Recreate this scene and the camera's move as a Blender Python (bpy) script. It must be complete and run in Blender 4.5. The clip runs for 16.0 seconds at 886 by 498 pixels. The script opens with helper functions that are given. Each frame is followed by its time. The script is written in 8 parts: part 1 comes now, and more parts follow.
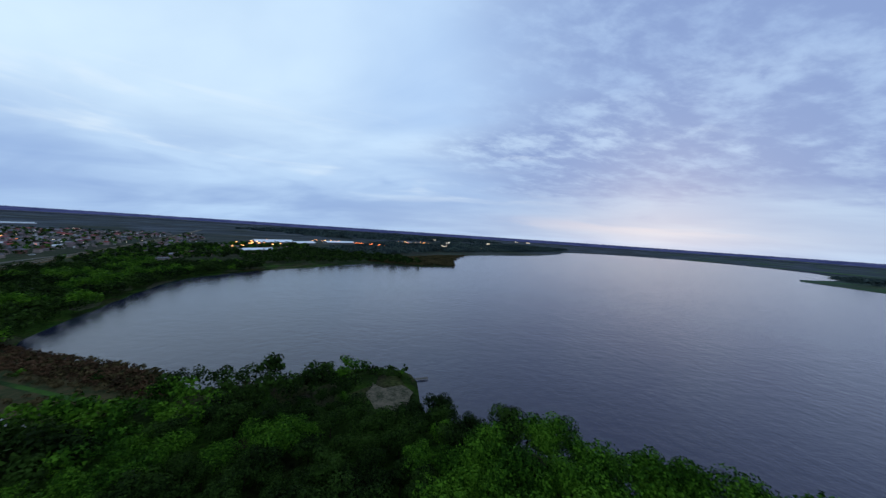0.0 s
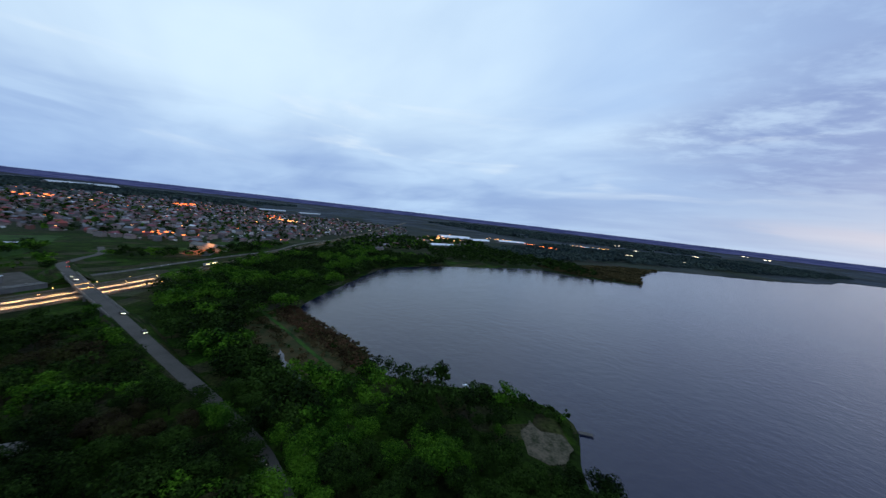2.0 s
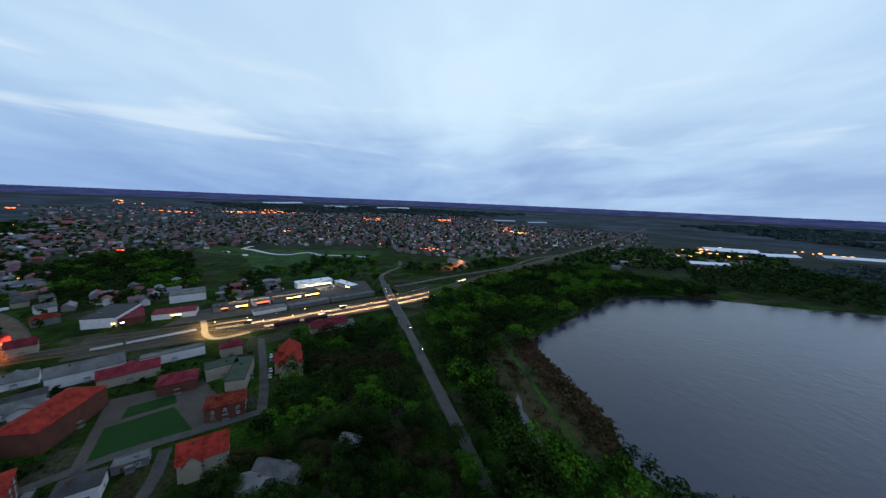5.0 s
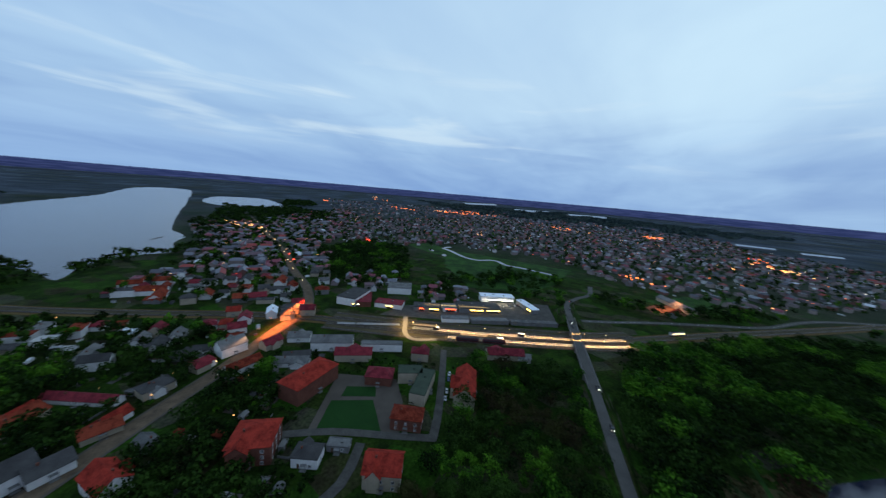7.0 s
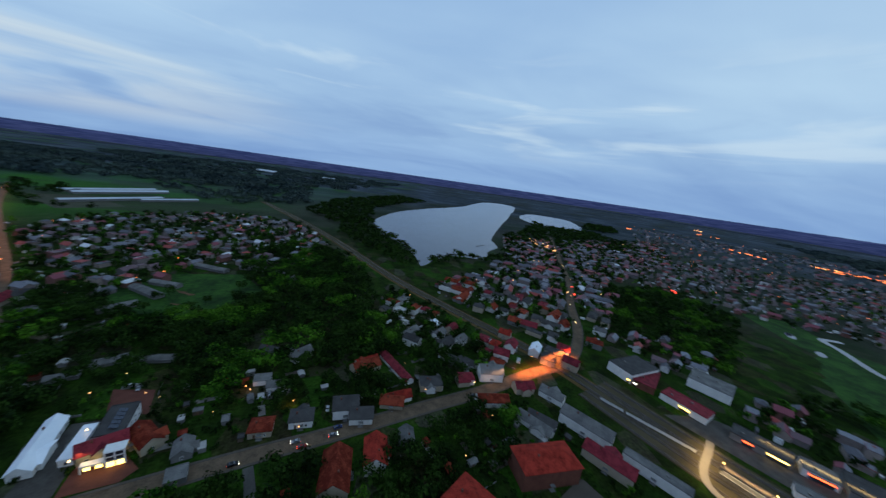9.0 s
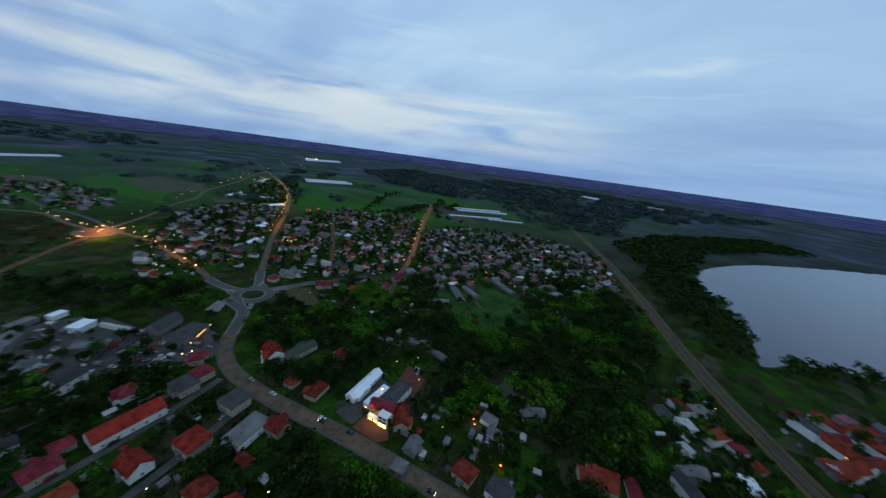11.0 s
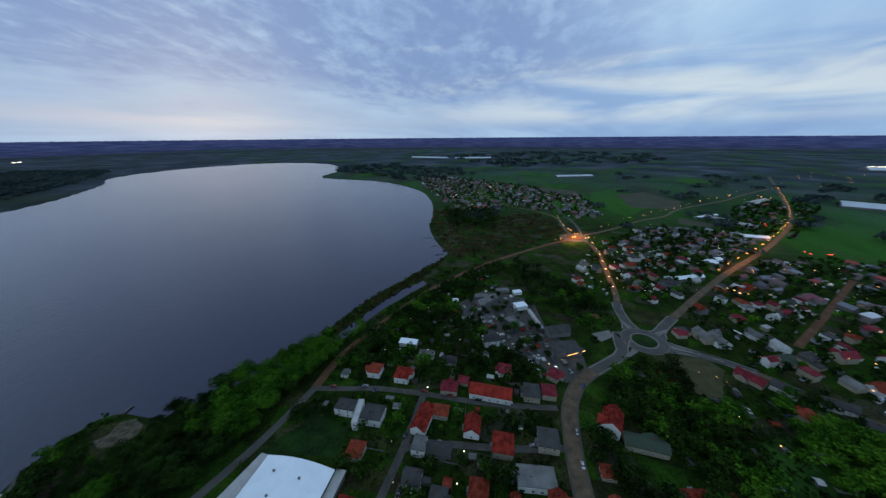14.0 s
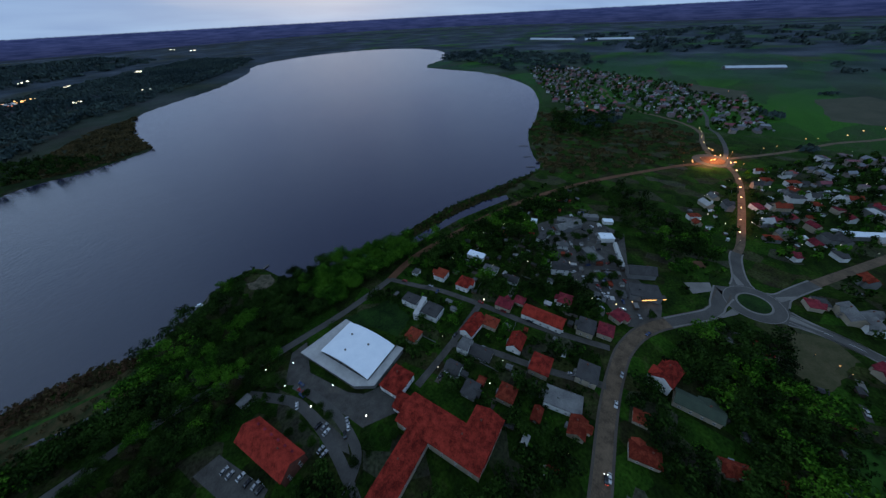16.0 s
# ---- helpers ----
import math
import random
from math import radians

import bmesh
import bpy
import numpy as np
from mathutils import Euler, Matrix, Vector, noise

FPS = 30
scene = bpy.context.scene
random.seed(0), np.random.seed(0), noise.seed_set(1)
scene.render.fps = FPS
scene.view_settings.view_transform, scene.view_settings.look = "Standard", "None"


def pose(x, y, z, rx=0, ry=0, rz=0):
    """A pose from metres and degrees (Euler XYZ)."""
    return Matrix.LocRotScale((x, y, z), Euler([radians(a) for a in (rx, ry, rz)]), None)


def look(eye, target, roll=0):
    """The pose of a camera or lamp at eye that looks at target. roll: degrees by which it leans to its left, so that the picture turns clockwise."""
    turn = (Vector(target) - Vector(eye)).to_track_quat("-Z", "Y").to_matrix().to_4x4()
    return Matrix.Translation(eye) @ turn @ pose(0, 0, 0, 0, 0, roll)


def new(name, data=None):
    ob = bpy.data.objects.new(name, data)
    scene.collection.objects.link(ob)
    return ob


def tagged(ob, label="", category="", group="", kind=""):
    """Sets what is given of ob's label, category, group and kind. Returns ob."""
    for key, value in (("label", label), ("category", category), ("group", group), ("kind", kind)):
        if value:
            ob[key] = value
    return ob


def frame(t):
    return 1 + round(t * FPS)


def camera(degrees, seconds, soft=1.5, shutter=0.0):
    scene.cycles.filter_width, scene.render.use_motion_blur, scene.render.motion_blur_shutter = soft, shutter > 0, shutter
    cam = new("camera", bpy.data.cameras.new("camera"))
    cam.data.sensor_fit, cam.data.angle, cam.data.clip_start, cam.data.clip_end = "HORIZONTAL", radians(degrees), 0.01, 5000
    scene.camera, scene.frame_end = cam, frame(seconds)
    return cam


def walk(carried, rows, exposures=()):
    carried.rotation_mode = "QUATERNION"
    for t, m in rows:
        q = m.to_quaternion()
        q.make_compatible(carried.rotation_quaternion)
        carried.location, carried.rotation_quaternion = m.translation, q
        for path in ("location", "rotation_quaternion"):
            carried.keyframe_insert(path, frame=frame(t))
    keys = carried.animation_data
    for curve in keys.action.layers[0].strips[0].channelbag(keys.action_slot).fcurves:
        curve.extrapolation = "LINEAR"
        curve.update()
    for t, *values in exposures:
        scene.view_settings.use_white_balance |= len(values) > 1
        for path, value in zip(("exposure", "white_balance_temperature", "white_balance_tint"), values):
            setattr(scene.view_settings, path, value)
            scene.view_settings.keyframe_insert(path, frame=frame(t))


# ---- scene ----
# ---- camera ----
cam = camera(110.4, 16.0, soft=1.3, shutter=0.3)
PATH = [
    (0, (0.00, 0.00, 71.99), (0.00, 99.86, 66.67), 3.81),
    (0.5, (0.42, 1.14, 75.34), (-11.95, 100.16, 68.91), 4.41),
    (1, (0.40, 2.48, 78.72), (-24.90, 98.92, 71.06), 5.17),
    (1.5, (-1.43, 4.51, 81.85), (-39.63, 96.47, 72.71), 6.12),
    (2, (-2.97, 6.49, 85.21), (-53.97, 91.79, 74.12), 6.58),
    (2.5, (-4.76, 8.55, 88.25), (-66.81, 85.93, 75.56), 6.12),
    (3, (-7.73, 9.63, 91.23), (-78.59, 78.83, 77.39), 5.06),
    (3.5, (-11.14, 9.99, 94.81), (-89.29, 70.62, 80.12), 3.93),
    (3.7, (-12.98, 10.50, 96.39), (-93.59, 67.70, 81.21), 3.38),
    (5.8, (-32.60, 8.44, 110.28), (-130.44, 21.68, 94.40), 3.10),
    (6, (-35.42, 7.92, 111.95), (-133.75, 16.00, 95.66), 3.23),
    (6.5, (-42.14, 6.92, 116.01), (-140.40, -0.40, 98.95), 4.02),
    (7, (-49.07, 4.20, 120.21), (-144.18, -20.75, 102.01), 5.01),
    (7.5, (-56.83, 0.53, 123.09), (-144.58, -43.38, 103.78), 5.77),
    (8, (-64.07, -4.28, 126.33), (-139.82, -66.35, 106.09), 6.44),
    (8.5, (-71.49, -10.76, 129.40), (-130.35, -88.80, 108.29), 7.55),
    (9, (-79.51, -17.01, 133.26), (-118.54, -106.37, 111.10), 8.19),
    (9.5, (-85.87, -23.97, 137.66), (-102.95, -119.68, 114.27), 9.06),
    (9.7, (-88.44, -26.78, 139.62), (-96.36, -123.53, 115.59), 9.22),
    (11.8, (-100.66, -64.59, 156.27), (-23.67, -121.09, 126.59), 6.50),
    (12, (-99.85, -68.58, 157.55), (-17.87, -117.28, 127.43), 6.28),
    (12.5, (-96.50, -80.07, 160.03), (-5.20, -106.64, 129.07), 4.87),
    (13, (-89.79, -91.54, 161.93), (5.03, -94.79, 130.33), 2.73),
    (13.5, (-80.76, -97.46, 163.71), (12.31, -80.61, 131.24), 0.93),
    (14, (-76.50, -102.29, 166.97), (11.30, -68.93, 132.65), -0.45),
    (14.5, (-72.89, -106.72, 170.08), (7.74, -61.73, 131.67), -1.36),
    (15, (-68.70, -110.09, 172.05), (4.64, -58.83, 127.41), -2.19),
    (15.5, (-64.74, -112.82, 173.67), (0.91, -59.35, 120.46), -2.97),
    (16, (-61.71, -115.70, 174.03), (-2.14, -63.04, 113.39), -3.04),
]
walk(cam, [(t, look(eye, target, roll)) for t, eye, target, roll in PATH],
     [(0, 0.18, 6800, 9), (3.5, 0.16, 6850, 10), (7, 0.02, 6500, 4), (9.5, -0.13, 6350, 4), (12.5, 0.0, 6620, 3), (14.5, -0.03, 6560, 4), (16, -0.16, 6150, 7)])

# ---- sky, dusk light ----
GLOW = 35.0      # compass bearing of the afterglow, degrees from +y towards +x
world = bpy.data.worlds.new("dusk_sky")
scene.world = world
world.use_nodes = True
wt = world.node_tree
wt.nodes.clear()


def wmath(op, a, b=None, clamp=False):
    n = wt.nodes.new("ShaderNodeMath")
    n.operation, n.use_clamp = op, clamp
    for i, v in enumerate((a, b)):
        if v is None:
            continue
        if isinstance(v, (int, float)):
            n.inputs[i].default_value = v
        else:
            wt.links.new(v, n.inputs[i])
    return n.outputs[0]


def wmix(fac, a, b):
    n = wt.nodes.new("ShaderNodeMix")
    n.data_type = "RGBA"
    for i, v in ((0, fac), (6, a), (7, b)):
        if isinstance(v, (int, float)):
            n.inputs[i].default_value = v
        elif isinstance(v, tuple):
            n.inputs[i].default_value = (*v, 1)
        else:
            wt.links.new(v, n.inputs[i])
    return n.outputs[2]


def wramp(v, a, b):
    n = wt.nodes.new("ShaderNodeMapRange")
    n.interpolation_type = "SMOOTHSTEP"
    wt.links.new(v, n.inputs[0])
    n.inputs[1].default_value, n.inputs[2].default_value = a, b
    return n.outputs[0]


def wpoint(a, b, c=0.0):
    n = wt.nodes.new("ShaderNodeCombineXYZ")
    for k, v in enumerate((a, b, c)):
        if isinstance(v, (int, float)):
            n.inputs[k].default_value = v
        else:
            wt.links.new(v, n.inputs[k])
    return n.outputs[0]


def wnoise(vec, scale, detail, rough, bend=0.3):
    n = wt.nodes.new("ShaderNodeTexNoise")
    n.inputs["Scale"].default_value, n.inputs["Detail"].default_value = scale, detail
    n.inputs["Roughness"].default_value, n.inputs["Distortion"].default_value = rough, bend
    wt.links.new(vec, n.inputs["Vector"])
    return n.outputs[0]


coord = wt.nodes.new("ShaderNodeTexCoord").outputs["Generated"]
split = wt.nodes.new("ShaderNodeSeparateXYZ")
wt.links.new(coord, split.inputs[0])
east, north, elev = split.outputs
level = wmath("SQRT", wmath("MAXIMUM", wmath("SUBTRACT", 1.0, wmath("MULTIPLY", elev, elev)), 0.0004))
due_east, due_north = wmath("DIVIDE", east, level), wmath("DIVIDE", north, level)
flat = wmath("ADD", wmath("MAXIMUM", elev, 0.0), 0.17)
deck_x, deck_y = wmath("DIVIDE", east, flat), wmath("DIVIDE", north, flat)


def deck(bearing, length, shift):
    """Places on the cloud deck, drawn out along a compass bearing."""
    a, c = math.sin(radians(bearing)), math.cos(radians(bearing))
    u = wmath("ADD", wmath("MULTIPLY", deck_x, a), wmath("MULTIPLY", deck_y, c))
    v = wmath("SUBTRACT", wmath("MULTIPLY", deck_x, c), wmath("MULTIPLY", deck_y, a))
    return wpoint(wmath("MULTIPLY", u, 1 / length), v, shift)


def toward(bearing):
    """How near the view's compass bearing lies to the one given: the cosine between them."""
    return wmath("ADD", wmath("MULTIPLY", due_east, math.sin(radians(bearing))), wmath("MULTIPLY", due_north, math.cos(radians(bearing))))


def between(lo, lo_full, hi_full, hi):
    """One between two heights over the horizon, fading out below and above."""
    return wmath("MULTIPLY", wramp(elev, lo, lo_full), wmath("SUBTRACT", 1.0, wramp(elev, hi_full, hi), True))


bands = wnoise(deck(112, 2.2, 3.1), 0.55, 4, 0.5, 0.6)
rolls = wnoise(deck(100, 1.7, 1.7), 1.5, 5, 0.52, 0.5)
grain = wnoise(deck(75, 1.5, 5.2), 7.0, 5, 0.6, 0.15)
streaks = wnoise(wpoint(wmath("MULTIPLY", due_east, 2.2), wmath("MULTIPLY", due_north, 2.2), wmath("MULTIPLY", elev, 16.0)), 1.0, 4, 0.5, 0.5)
sheet = wmath("ADD", wmath("MULTIPLY", bands, 0.66), wmath("MULTIPLY", rolls, 0.34))
cover = wramp(sheet, 0.34, 0.70)
sky = wt.nodes.new("ShaderNodeTexSky")
sky.sky_type, sky.sun_disc = "NISHITA", False
sky.sun_elevation, sky.sun_rotation = radians(7), radians(GLOW)
sky.altitude, sky.dust_density = 150, 2.0
dark_cloud = wmix(wramp(elev, 0.02, 0.40), (2.6, 4.0, 7.0), (3.7, 5.5, 8.6))
pale_cloud = wmix(wramp(elev, 0.0, 0.35), (4.3, 6.2, 9.0), (6.2, 8.2, 10.4))
clouds = wmix(cover, dark_cloud, pale_cloud)
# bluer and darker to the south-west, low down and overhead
low_west = wmath("MULTIPLY", wramp(toward(GLOW + 180), -0.2, 0.8), wmath("SUBTRACT", 1.0, wramp(elev, 0.02, 0.20), True))
clouds = wmix(wmath("MULTIPLY", low_west, 0.5), clouds, (2.0, 3.5, 7.0))
clouds = wmix(wmath("MULTIPLY", wmath("MULTIPLY", wramp(toward(200), 0.35, 0.95), wramp(elev, 0.05, 0.16)), 0.48), clouds, (3.3, 5.0, 7.8))
clouds = wmix(wmath("MULTIPLY", wmath("MULTIPLY", wramp(toward(-72), 0.35, 0.95), wramp(elev, 0.10, 0.30)), 0.42), clouds, (6.4, 8.2, 9.7))
# long streaks that lie along the horizon, white ones above and slate ones below
clouds = wmix(wmath("MULTIPLY", wmath("MULTIPLY", wramp(streaks, 0.53, 0.70), between(0.07, 0.14, 0.22, 0.40)), 0.60), clouds, (6.9, 8.2, 9.6))
clouds = wmix(wmath("MULTIPLY", wmath("MULTIPLY", wramp(streaks, 0.48, 0.30), between(0.02, 0.06, 0.14, 0.26)), 0.55), clouds, (2.5, 3.9, 7.0))
# the afterglow, and a bright low band to its right
near_glow = wmath("MULTIPLY", wramp(toward(GLOW), 0.45, 1.0), wmath("SUBTRACT", 1.0, wramp(elev, 0.0, 0.16), True))
clouds = wmix(wmath("MULTIPLY", near_glow, 0.30), clouds, (4.8, 5.8, 7.4))
dim = wmath("MULTIPLY", wramp(toward(42), 0.78, 0.98), between(0.0, 0.03, 0.13, 0.22))
clouds = wmix(wmath("MULTIPLY", dim, 0.36), clouds, (3.3, 4.4, 6.5))
pink = wmath("MULTIPLY", wramp(toward(30), 0.90, 1.0), between(0.02, 0.045, 0.05, 0.085))
clouds = wmix(wmath("MULTIPLY", wmath("MULTIPLY", pink, wramp(streaks, 0.40, 0.55)), 0.22), clouds, (8.0, 6.9, 7.2))
band = wmath("MULTIPLY", wramp(toward(118), 0.40, 0.95), between(0.015, 0.06, 0.13, 0.22))
clouds = wmix(wmath("MULTIPLY", band, wmath("MULTIPLY", wramp(streaks, 0.36, 0.6), 0.65)), clouds, (7.7, 8.2, 8.6))
# a bank of small ribbed clouds stands over the far lake
edge = wmath("ADD", elev, wmath("MULTIPLY", wmath("SUBTRACT", rolls, 0.5), 0.22))
bank = wmath("MULTIPLY", wramp(wmath("ADD", toward(52), wmath("MULTIPLY", wmath("SUBTRACT", bands, 0.5), 0.8)), 0.50, 0.92), wmath("MULTIPLY", wramp(edge, 0.080, 0.15), wmath("SUBTRACT", 1.0, wramp(elev, 0.55, 0.85), True)))
ribs = wmath("ADD", wmath("MULTIPLY", grain, 0.68), wmath("MULTIPLY", rolls, 0.32))
clouds = wmix(wmath("MULTIPLY", bank, wmath("ADD", wmath("MULTIPLY", wramp(ribs, 0.66, 0.42), 0.52), 0.46)), clouds, (2.2, 3.25, 6.1))
# zenith, out of view, dimmed so that less light falls on the land
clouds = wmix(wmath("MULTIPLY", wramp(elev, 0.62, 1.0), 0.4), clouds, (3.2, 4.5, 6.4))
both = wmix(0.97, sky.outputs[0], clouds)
# beyond the modelled land the sky is painted as plain in dim blue haze, up to the horizon
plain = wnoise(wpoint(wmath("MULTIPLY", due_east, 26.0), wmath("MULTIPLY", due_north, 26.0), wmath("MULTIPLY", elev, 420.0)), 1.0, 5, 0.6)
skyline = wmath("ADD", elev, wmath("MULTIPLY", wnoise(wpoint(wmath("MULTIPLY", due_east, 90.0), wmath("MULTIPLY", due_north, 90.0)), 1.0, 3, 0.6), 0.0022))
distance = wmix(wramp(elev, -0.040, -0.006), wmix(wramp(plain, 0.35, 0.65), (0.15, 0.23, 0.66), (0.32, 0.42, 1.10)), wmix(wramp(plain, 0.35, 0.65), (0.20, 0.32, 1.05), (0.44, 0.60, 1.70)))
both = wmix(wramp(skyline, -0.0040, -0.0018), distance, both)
back = wt.nodes.new("ShaderNodeBackground")
back.inputs["Strength"].default_value = 0.1
wt.links.new(both, back.inputs["Color"])
wt.links.new(back.outputs[0], wt.nodes.new("ShaderNodeOutputWorld").inputs[0])

sun = new("sun", bpy.data.lights.new("sun", "SUN"))
sun.data.energy, sun.data.angle, sun.data.color = 0.12, radians(100), (1.0, 0.93, 0.9)
sun.matrix_world = look((300 * math.sin(radians(GLOW)), 300 * math.cos(radians(GLOW)), 160), (0, 0, 0))

# ---- materials ----
def material(name):
    m = bpy.data.materials.new(name)
    m.use_nodes = True
    return m, m.node_tree, m.node_tree.nodes["Principled BSDF"]


def surface(name, dark, light, rough=0.8, scale=0.3, fine=3.0, bump=0.3, metal=0.0, own=0.0, spec=0.12, island=False, spread=0.2):
    """Paint of two tones: a broad stain and a fine grain, with a little relief; own: how far each piece differs."""
    m, nt, bsdf = material(name)
    geo = nt.nodes.new("ShaderNodeNewGeometry")
    noises = []
    for s, d in ((scale, 4), (fine, 5)):
        n = nt.nodes.new("ShaderNodeTexNoise")
        n.inputs["Scale"].default_value, n.inputs["Detail"].default_value = s, d
        nt.links.new(geo.outputs["Position"], n.inputs["Vector"])
        noises.append(n.outputs[0])
    mixer = nt.nodes.new("ShaderNodeMath")
    mixer.operation = "MULTIPLY_ADD"
    nt.links.new(noises[0], mixer.inputs[0])
    mixer.inputs[1].default_value = 0.6
    half = nt.nodes.new("ShaderNodeMath")
    half.operation = "MULTIPLY"
    nt.links.new(noises[1], half.inputs[0])
    half.inputs[1].default_value = 0.4
    nt.links.new(half.outputs[0], mixer.inputs[2])
    value = mixer.outputs[0]
    if own:
        source = geo.outputs["Random Per Island"] if island else nt.nodes.new("ShaderNodeObjectInfo").outputs["Random"]
        add = nt.nodes.new("ShaderNodeMath")
        add.operation = "MULTIPLY_ADD"
        nt.links.new(source, add.inputs[0])
        add.inputs[1].default_value = own
        nt.links.new(value, add.inputs[2])
        less = nt.nodes.new("ShaderNodeMath")
        less.operation = "SUBTRACT"
        nt.links.new(add.outputs[0], less.inputs[0])
        less.inputs[1].default_value = own / 2
        value = less.outputs[0]
    ramp = nt.nodes.new("ShaderNodeValToRGB")
    ramp.color_ramp.elements[0].position, ramp.color_ramp.elements[1].position = 0.5 - spread, 0.5 + spread
    ramp.color_ramp.elements[0].color, ramp.color_ramp.elements[1].color = (*dark, 1), (*light, 1)
    nt.links.new(value, ramp.inputs[0])
    nt.links.new(ramp.outputs[0], bsdf.inputs["Base Color"])
    bsdf.inputs["Roughness"].default_value, bsdf.inputs["Metallic"].default_value = rough, metal
    bsdf.inputs["Specular IOR Level"].default_value = spec
    if bump:
        b = nt.nodes.new("ShaderNodeBump")
        b.inputs["Strength"].default_value, b.inputs["Distance"].default_value = bump, 0.15
        nt.links.new(noises[1], b.inputs["Height"])
        nt.links.new(b.outputs[0], bsdf.inputs["Normal"])
    return m


def glowing(name, colour, strength):
    m, nt, bsdf = material(name)
    bsdf.inputs["Base Color"].default_value = (*[min(1, c) for c in colour], 1)
    bsdf.inputs["Emission Color"].default_value = (*colour, 1)
    bsdf.inputs["Emission Strength"].default_value = strength
    return m


def water_material(name="lake_water", rough=0.18, calm=0.8):
    m, nt, bsdf = material(name)
    geo = nt.nodes.new("ShaderNodeNewGeometry")
    bumps = None
    for s, dist in ((0.05, 0.55), (0.20, 0.50), (0.7, 0.32)):
        n = nt.nodes.new("ShaderNodeTexNoise")
        n.inputs["Scale"].default_value, n.inputs["Detail"].default_value = s, 3
        nt.links.new(geo.outputs["Position"], n.inputs["Vector"])
        b = nt.nodes.new("ShaderNodeBump")
        b.inputs["Strength"].default_value, b.inputs["Distance"].default_value = 0.55 * calm, dist * calm
        nt.links.new(n.outputs[0], b.inputs["Height"])
        if bumps:
            nt.links.new(bumps, b.inputs["Normal"])
        bumps = b.outputs[0]
    nt.links.new(bumps, bsdf.inputs["Normal"])
    bsdf.inputs["Base Color"].default_value = (0.005, 0.008, 0.026, 1)
    bsdf.inputs["Roughness"].default_value, bsdf.inputs["IOR"].default_value = rough, 1.42
    bsdf.inputs["Specular IOR Level"].default_value = 0.74
    bsdf.inputs["Specular Tint"].default_value = (0.86, 0.87, 1.0, 1)
    return m


def ground_material():
    """Meadow, tilled fields far out in parcels, and bare town soil in patches."""
    m, nt, bsdf = material("meadow_ground")
    geo = nt.nodes.new("ShaderNodeNewGeometry")

    def noisy(s, d=4):
        n = nt.nodes.new("ShaderNodeTexNoise")
        n.inputs["Scale"].default_value, n.inputs["Detail"].default_value = s, d
        nt.links.new(geo.outputs["Position"], n.inputs["Vector"])
        return n.outputs[0]

    def ramp(v, *stops):
        r = nt.nodes.new("ShaderNodeValToRGB")
        while len(r.color_ramp.elements) < len(stops):
            r.color_ramp.elements.new(0.5)
        for e, (p, c) in zip(r.color_ramp.elements, stops):
            e.position, e.color = p, (*c, 1)
        nt.links.new(v, r.inputs[0])
        return r.outputs[0]

    def mix(f, a, b, how="MIX"):
        n = nt.nodes.new("ShaderNodeMix")
        n.data_type, n.blend_type = "RGBA", how
        for i, v in ((0, f), (6, a), (7, b)):
            if isinstance(v, (int, float)):
                n.inputs[i].default_value = v
            else:
                nt.links.new(v, n.inputs[i])
        return n.outputs[2]

    wild = ramp(noisy(0.09, 6), (0.36, (0.007, 0.0125, 0.004)), (0.5, (0.016, 0.034, 0.005)), (0.62, (0.028, 0.058, 0.007)), (0.74, (0.056, 0.048, 0.024)))
    plots = nt.nodes.new("ShaderNodeMapping")
    plots.inputs["Rotation"].default_value = (0, 0, radians(10))
    plots.inputs["Scale"].default_value = (0.075, 0.05, 1)
    nt.links.new(geo.outputs["Position"], plots.inputs[0])
    beds = nt.nodes.new("ShaderNodeTexVoronoi")
    beds.inputs["Scale"].default_value, beds.inputs["Randomness"].default_value = 1.0, 0.8
    nt.links.new(plots.outputs[0], beds.inputs["Vector"])
    bed = nt.nodes.new("ShaderNodeSeparateColor")
    nt.links.new(beds.outputs["Color"], bed.inputs[0])
    gardens = ramp(bed.outputs[1], (0.0, (0.009, 0.017, 0.004)), (0.35, (0.017, 0.040, 0.006)), (0.5, (0.026, 0.080, 0.008)), (0.62, (0.010, 0.016, 0.005)), (0.8, (0.046, 0.034, 0.022)), (1.0, (0.080, 0.072, 0.062)))
    grass = mix(0.5, wild, gardens)
    stretch = nt.nodes.new("ShaderNodeMapping")
    stretch.inputs["Rotation"].default_value = (0, 0, radians(28))
    stretch.inputs["Scale"].default_value = (0.0030, 0.0095, 1)
    bend = nt.nodes.new("ShaderNodeTexNoise")
    bend.inputs["Scale"].default_value, bend.inputs["Detail"].default_value = 0.009, 4
    nt.links.new(geo.outputs["Position"], bend.inputs["Vector"])
    pull = nt.nodes.new("ShaderNodeVectorMath")
    pull.operation = "MULTIPLY_ADD"
    pull.inputs[1].default_value = (150, 90, 0)
    nt.links.new(bend.outputs["Color"], pull.inputs[0])
    nt.links.new(geo.outputs["Position"], pull.inputs[2])
    nt.links.new(pull.outputs[0], stretch.inputs[0])
    cells = nt.nodes.new("ShaderNodeTexVoronoi")
    cells.inputs["Scale"].default_value = 1.0
    nt.links.new(stretch.outputs[0], cells.inputs["Vector"])
    parcel = nt.nodes.new("ShaderNodeSeparateColor")
    nt.links.new(cells.outputs["Color"], parcel.inputs[0])
    fields = ramp(parcel.outputs[0], (0.0, (0.020, 0.042, 0.017)), (0.25, (0.025, 0.092, 0.012)), (0.5, (0.038, 0.138, 0.014)), (0.65, (0.025, 0.054, 0.020)), (0.8, (0.056, 0.062, 0.042)), (0.9, (0.026, 0.072, 0.016)), (1.0, (0.026, 0.054, 0.020)))
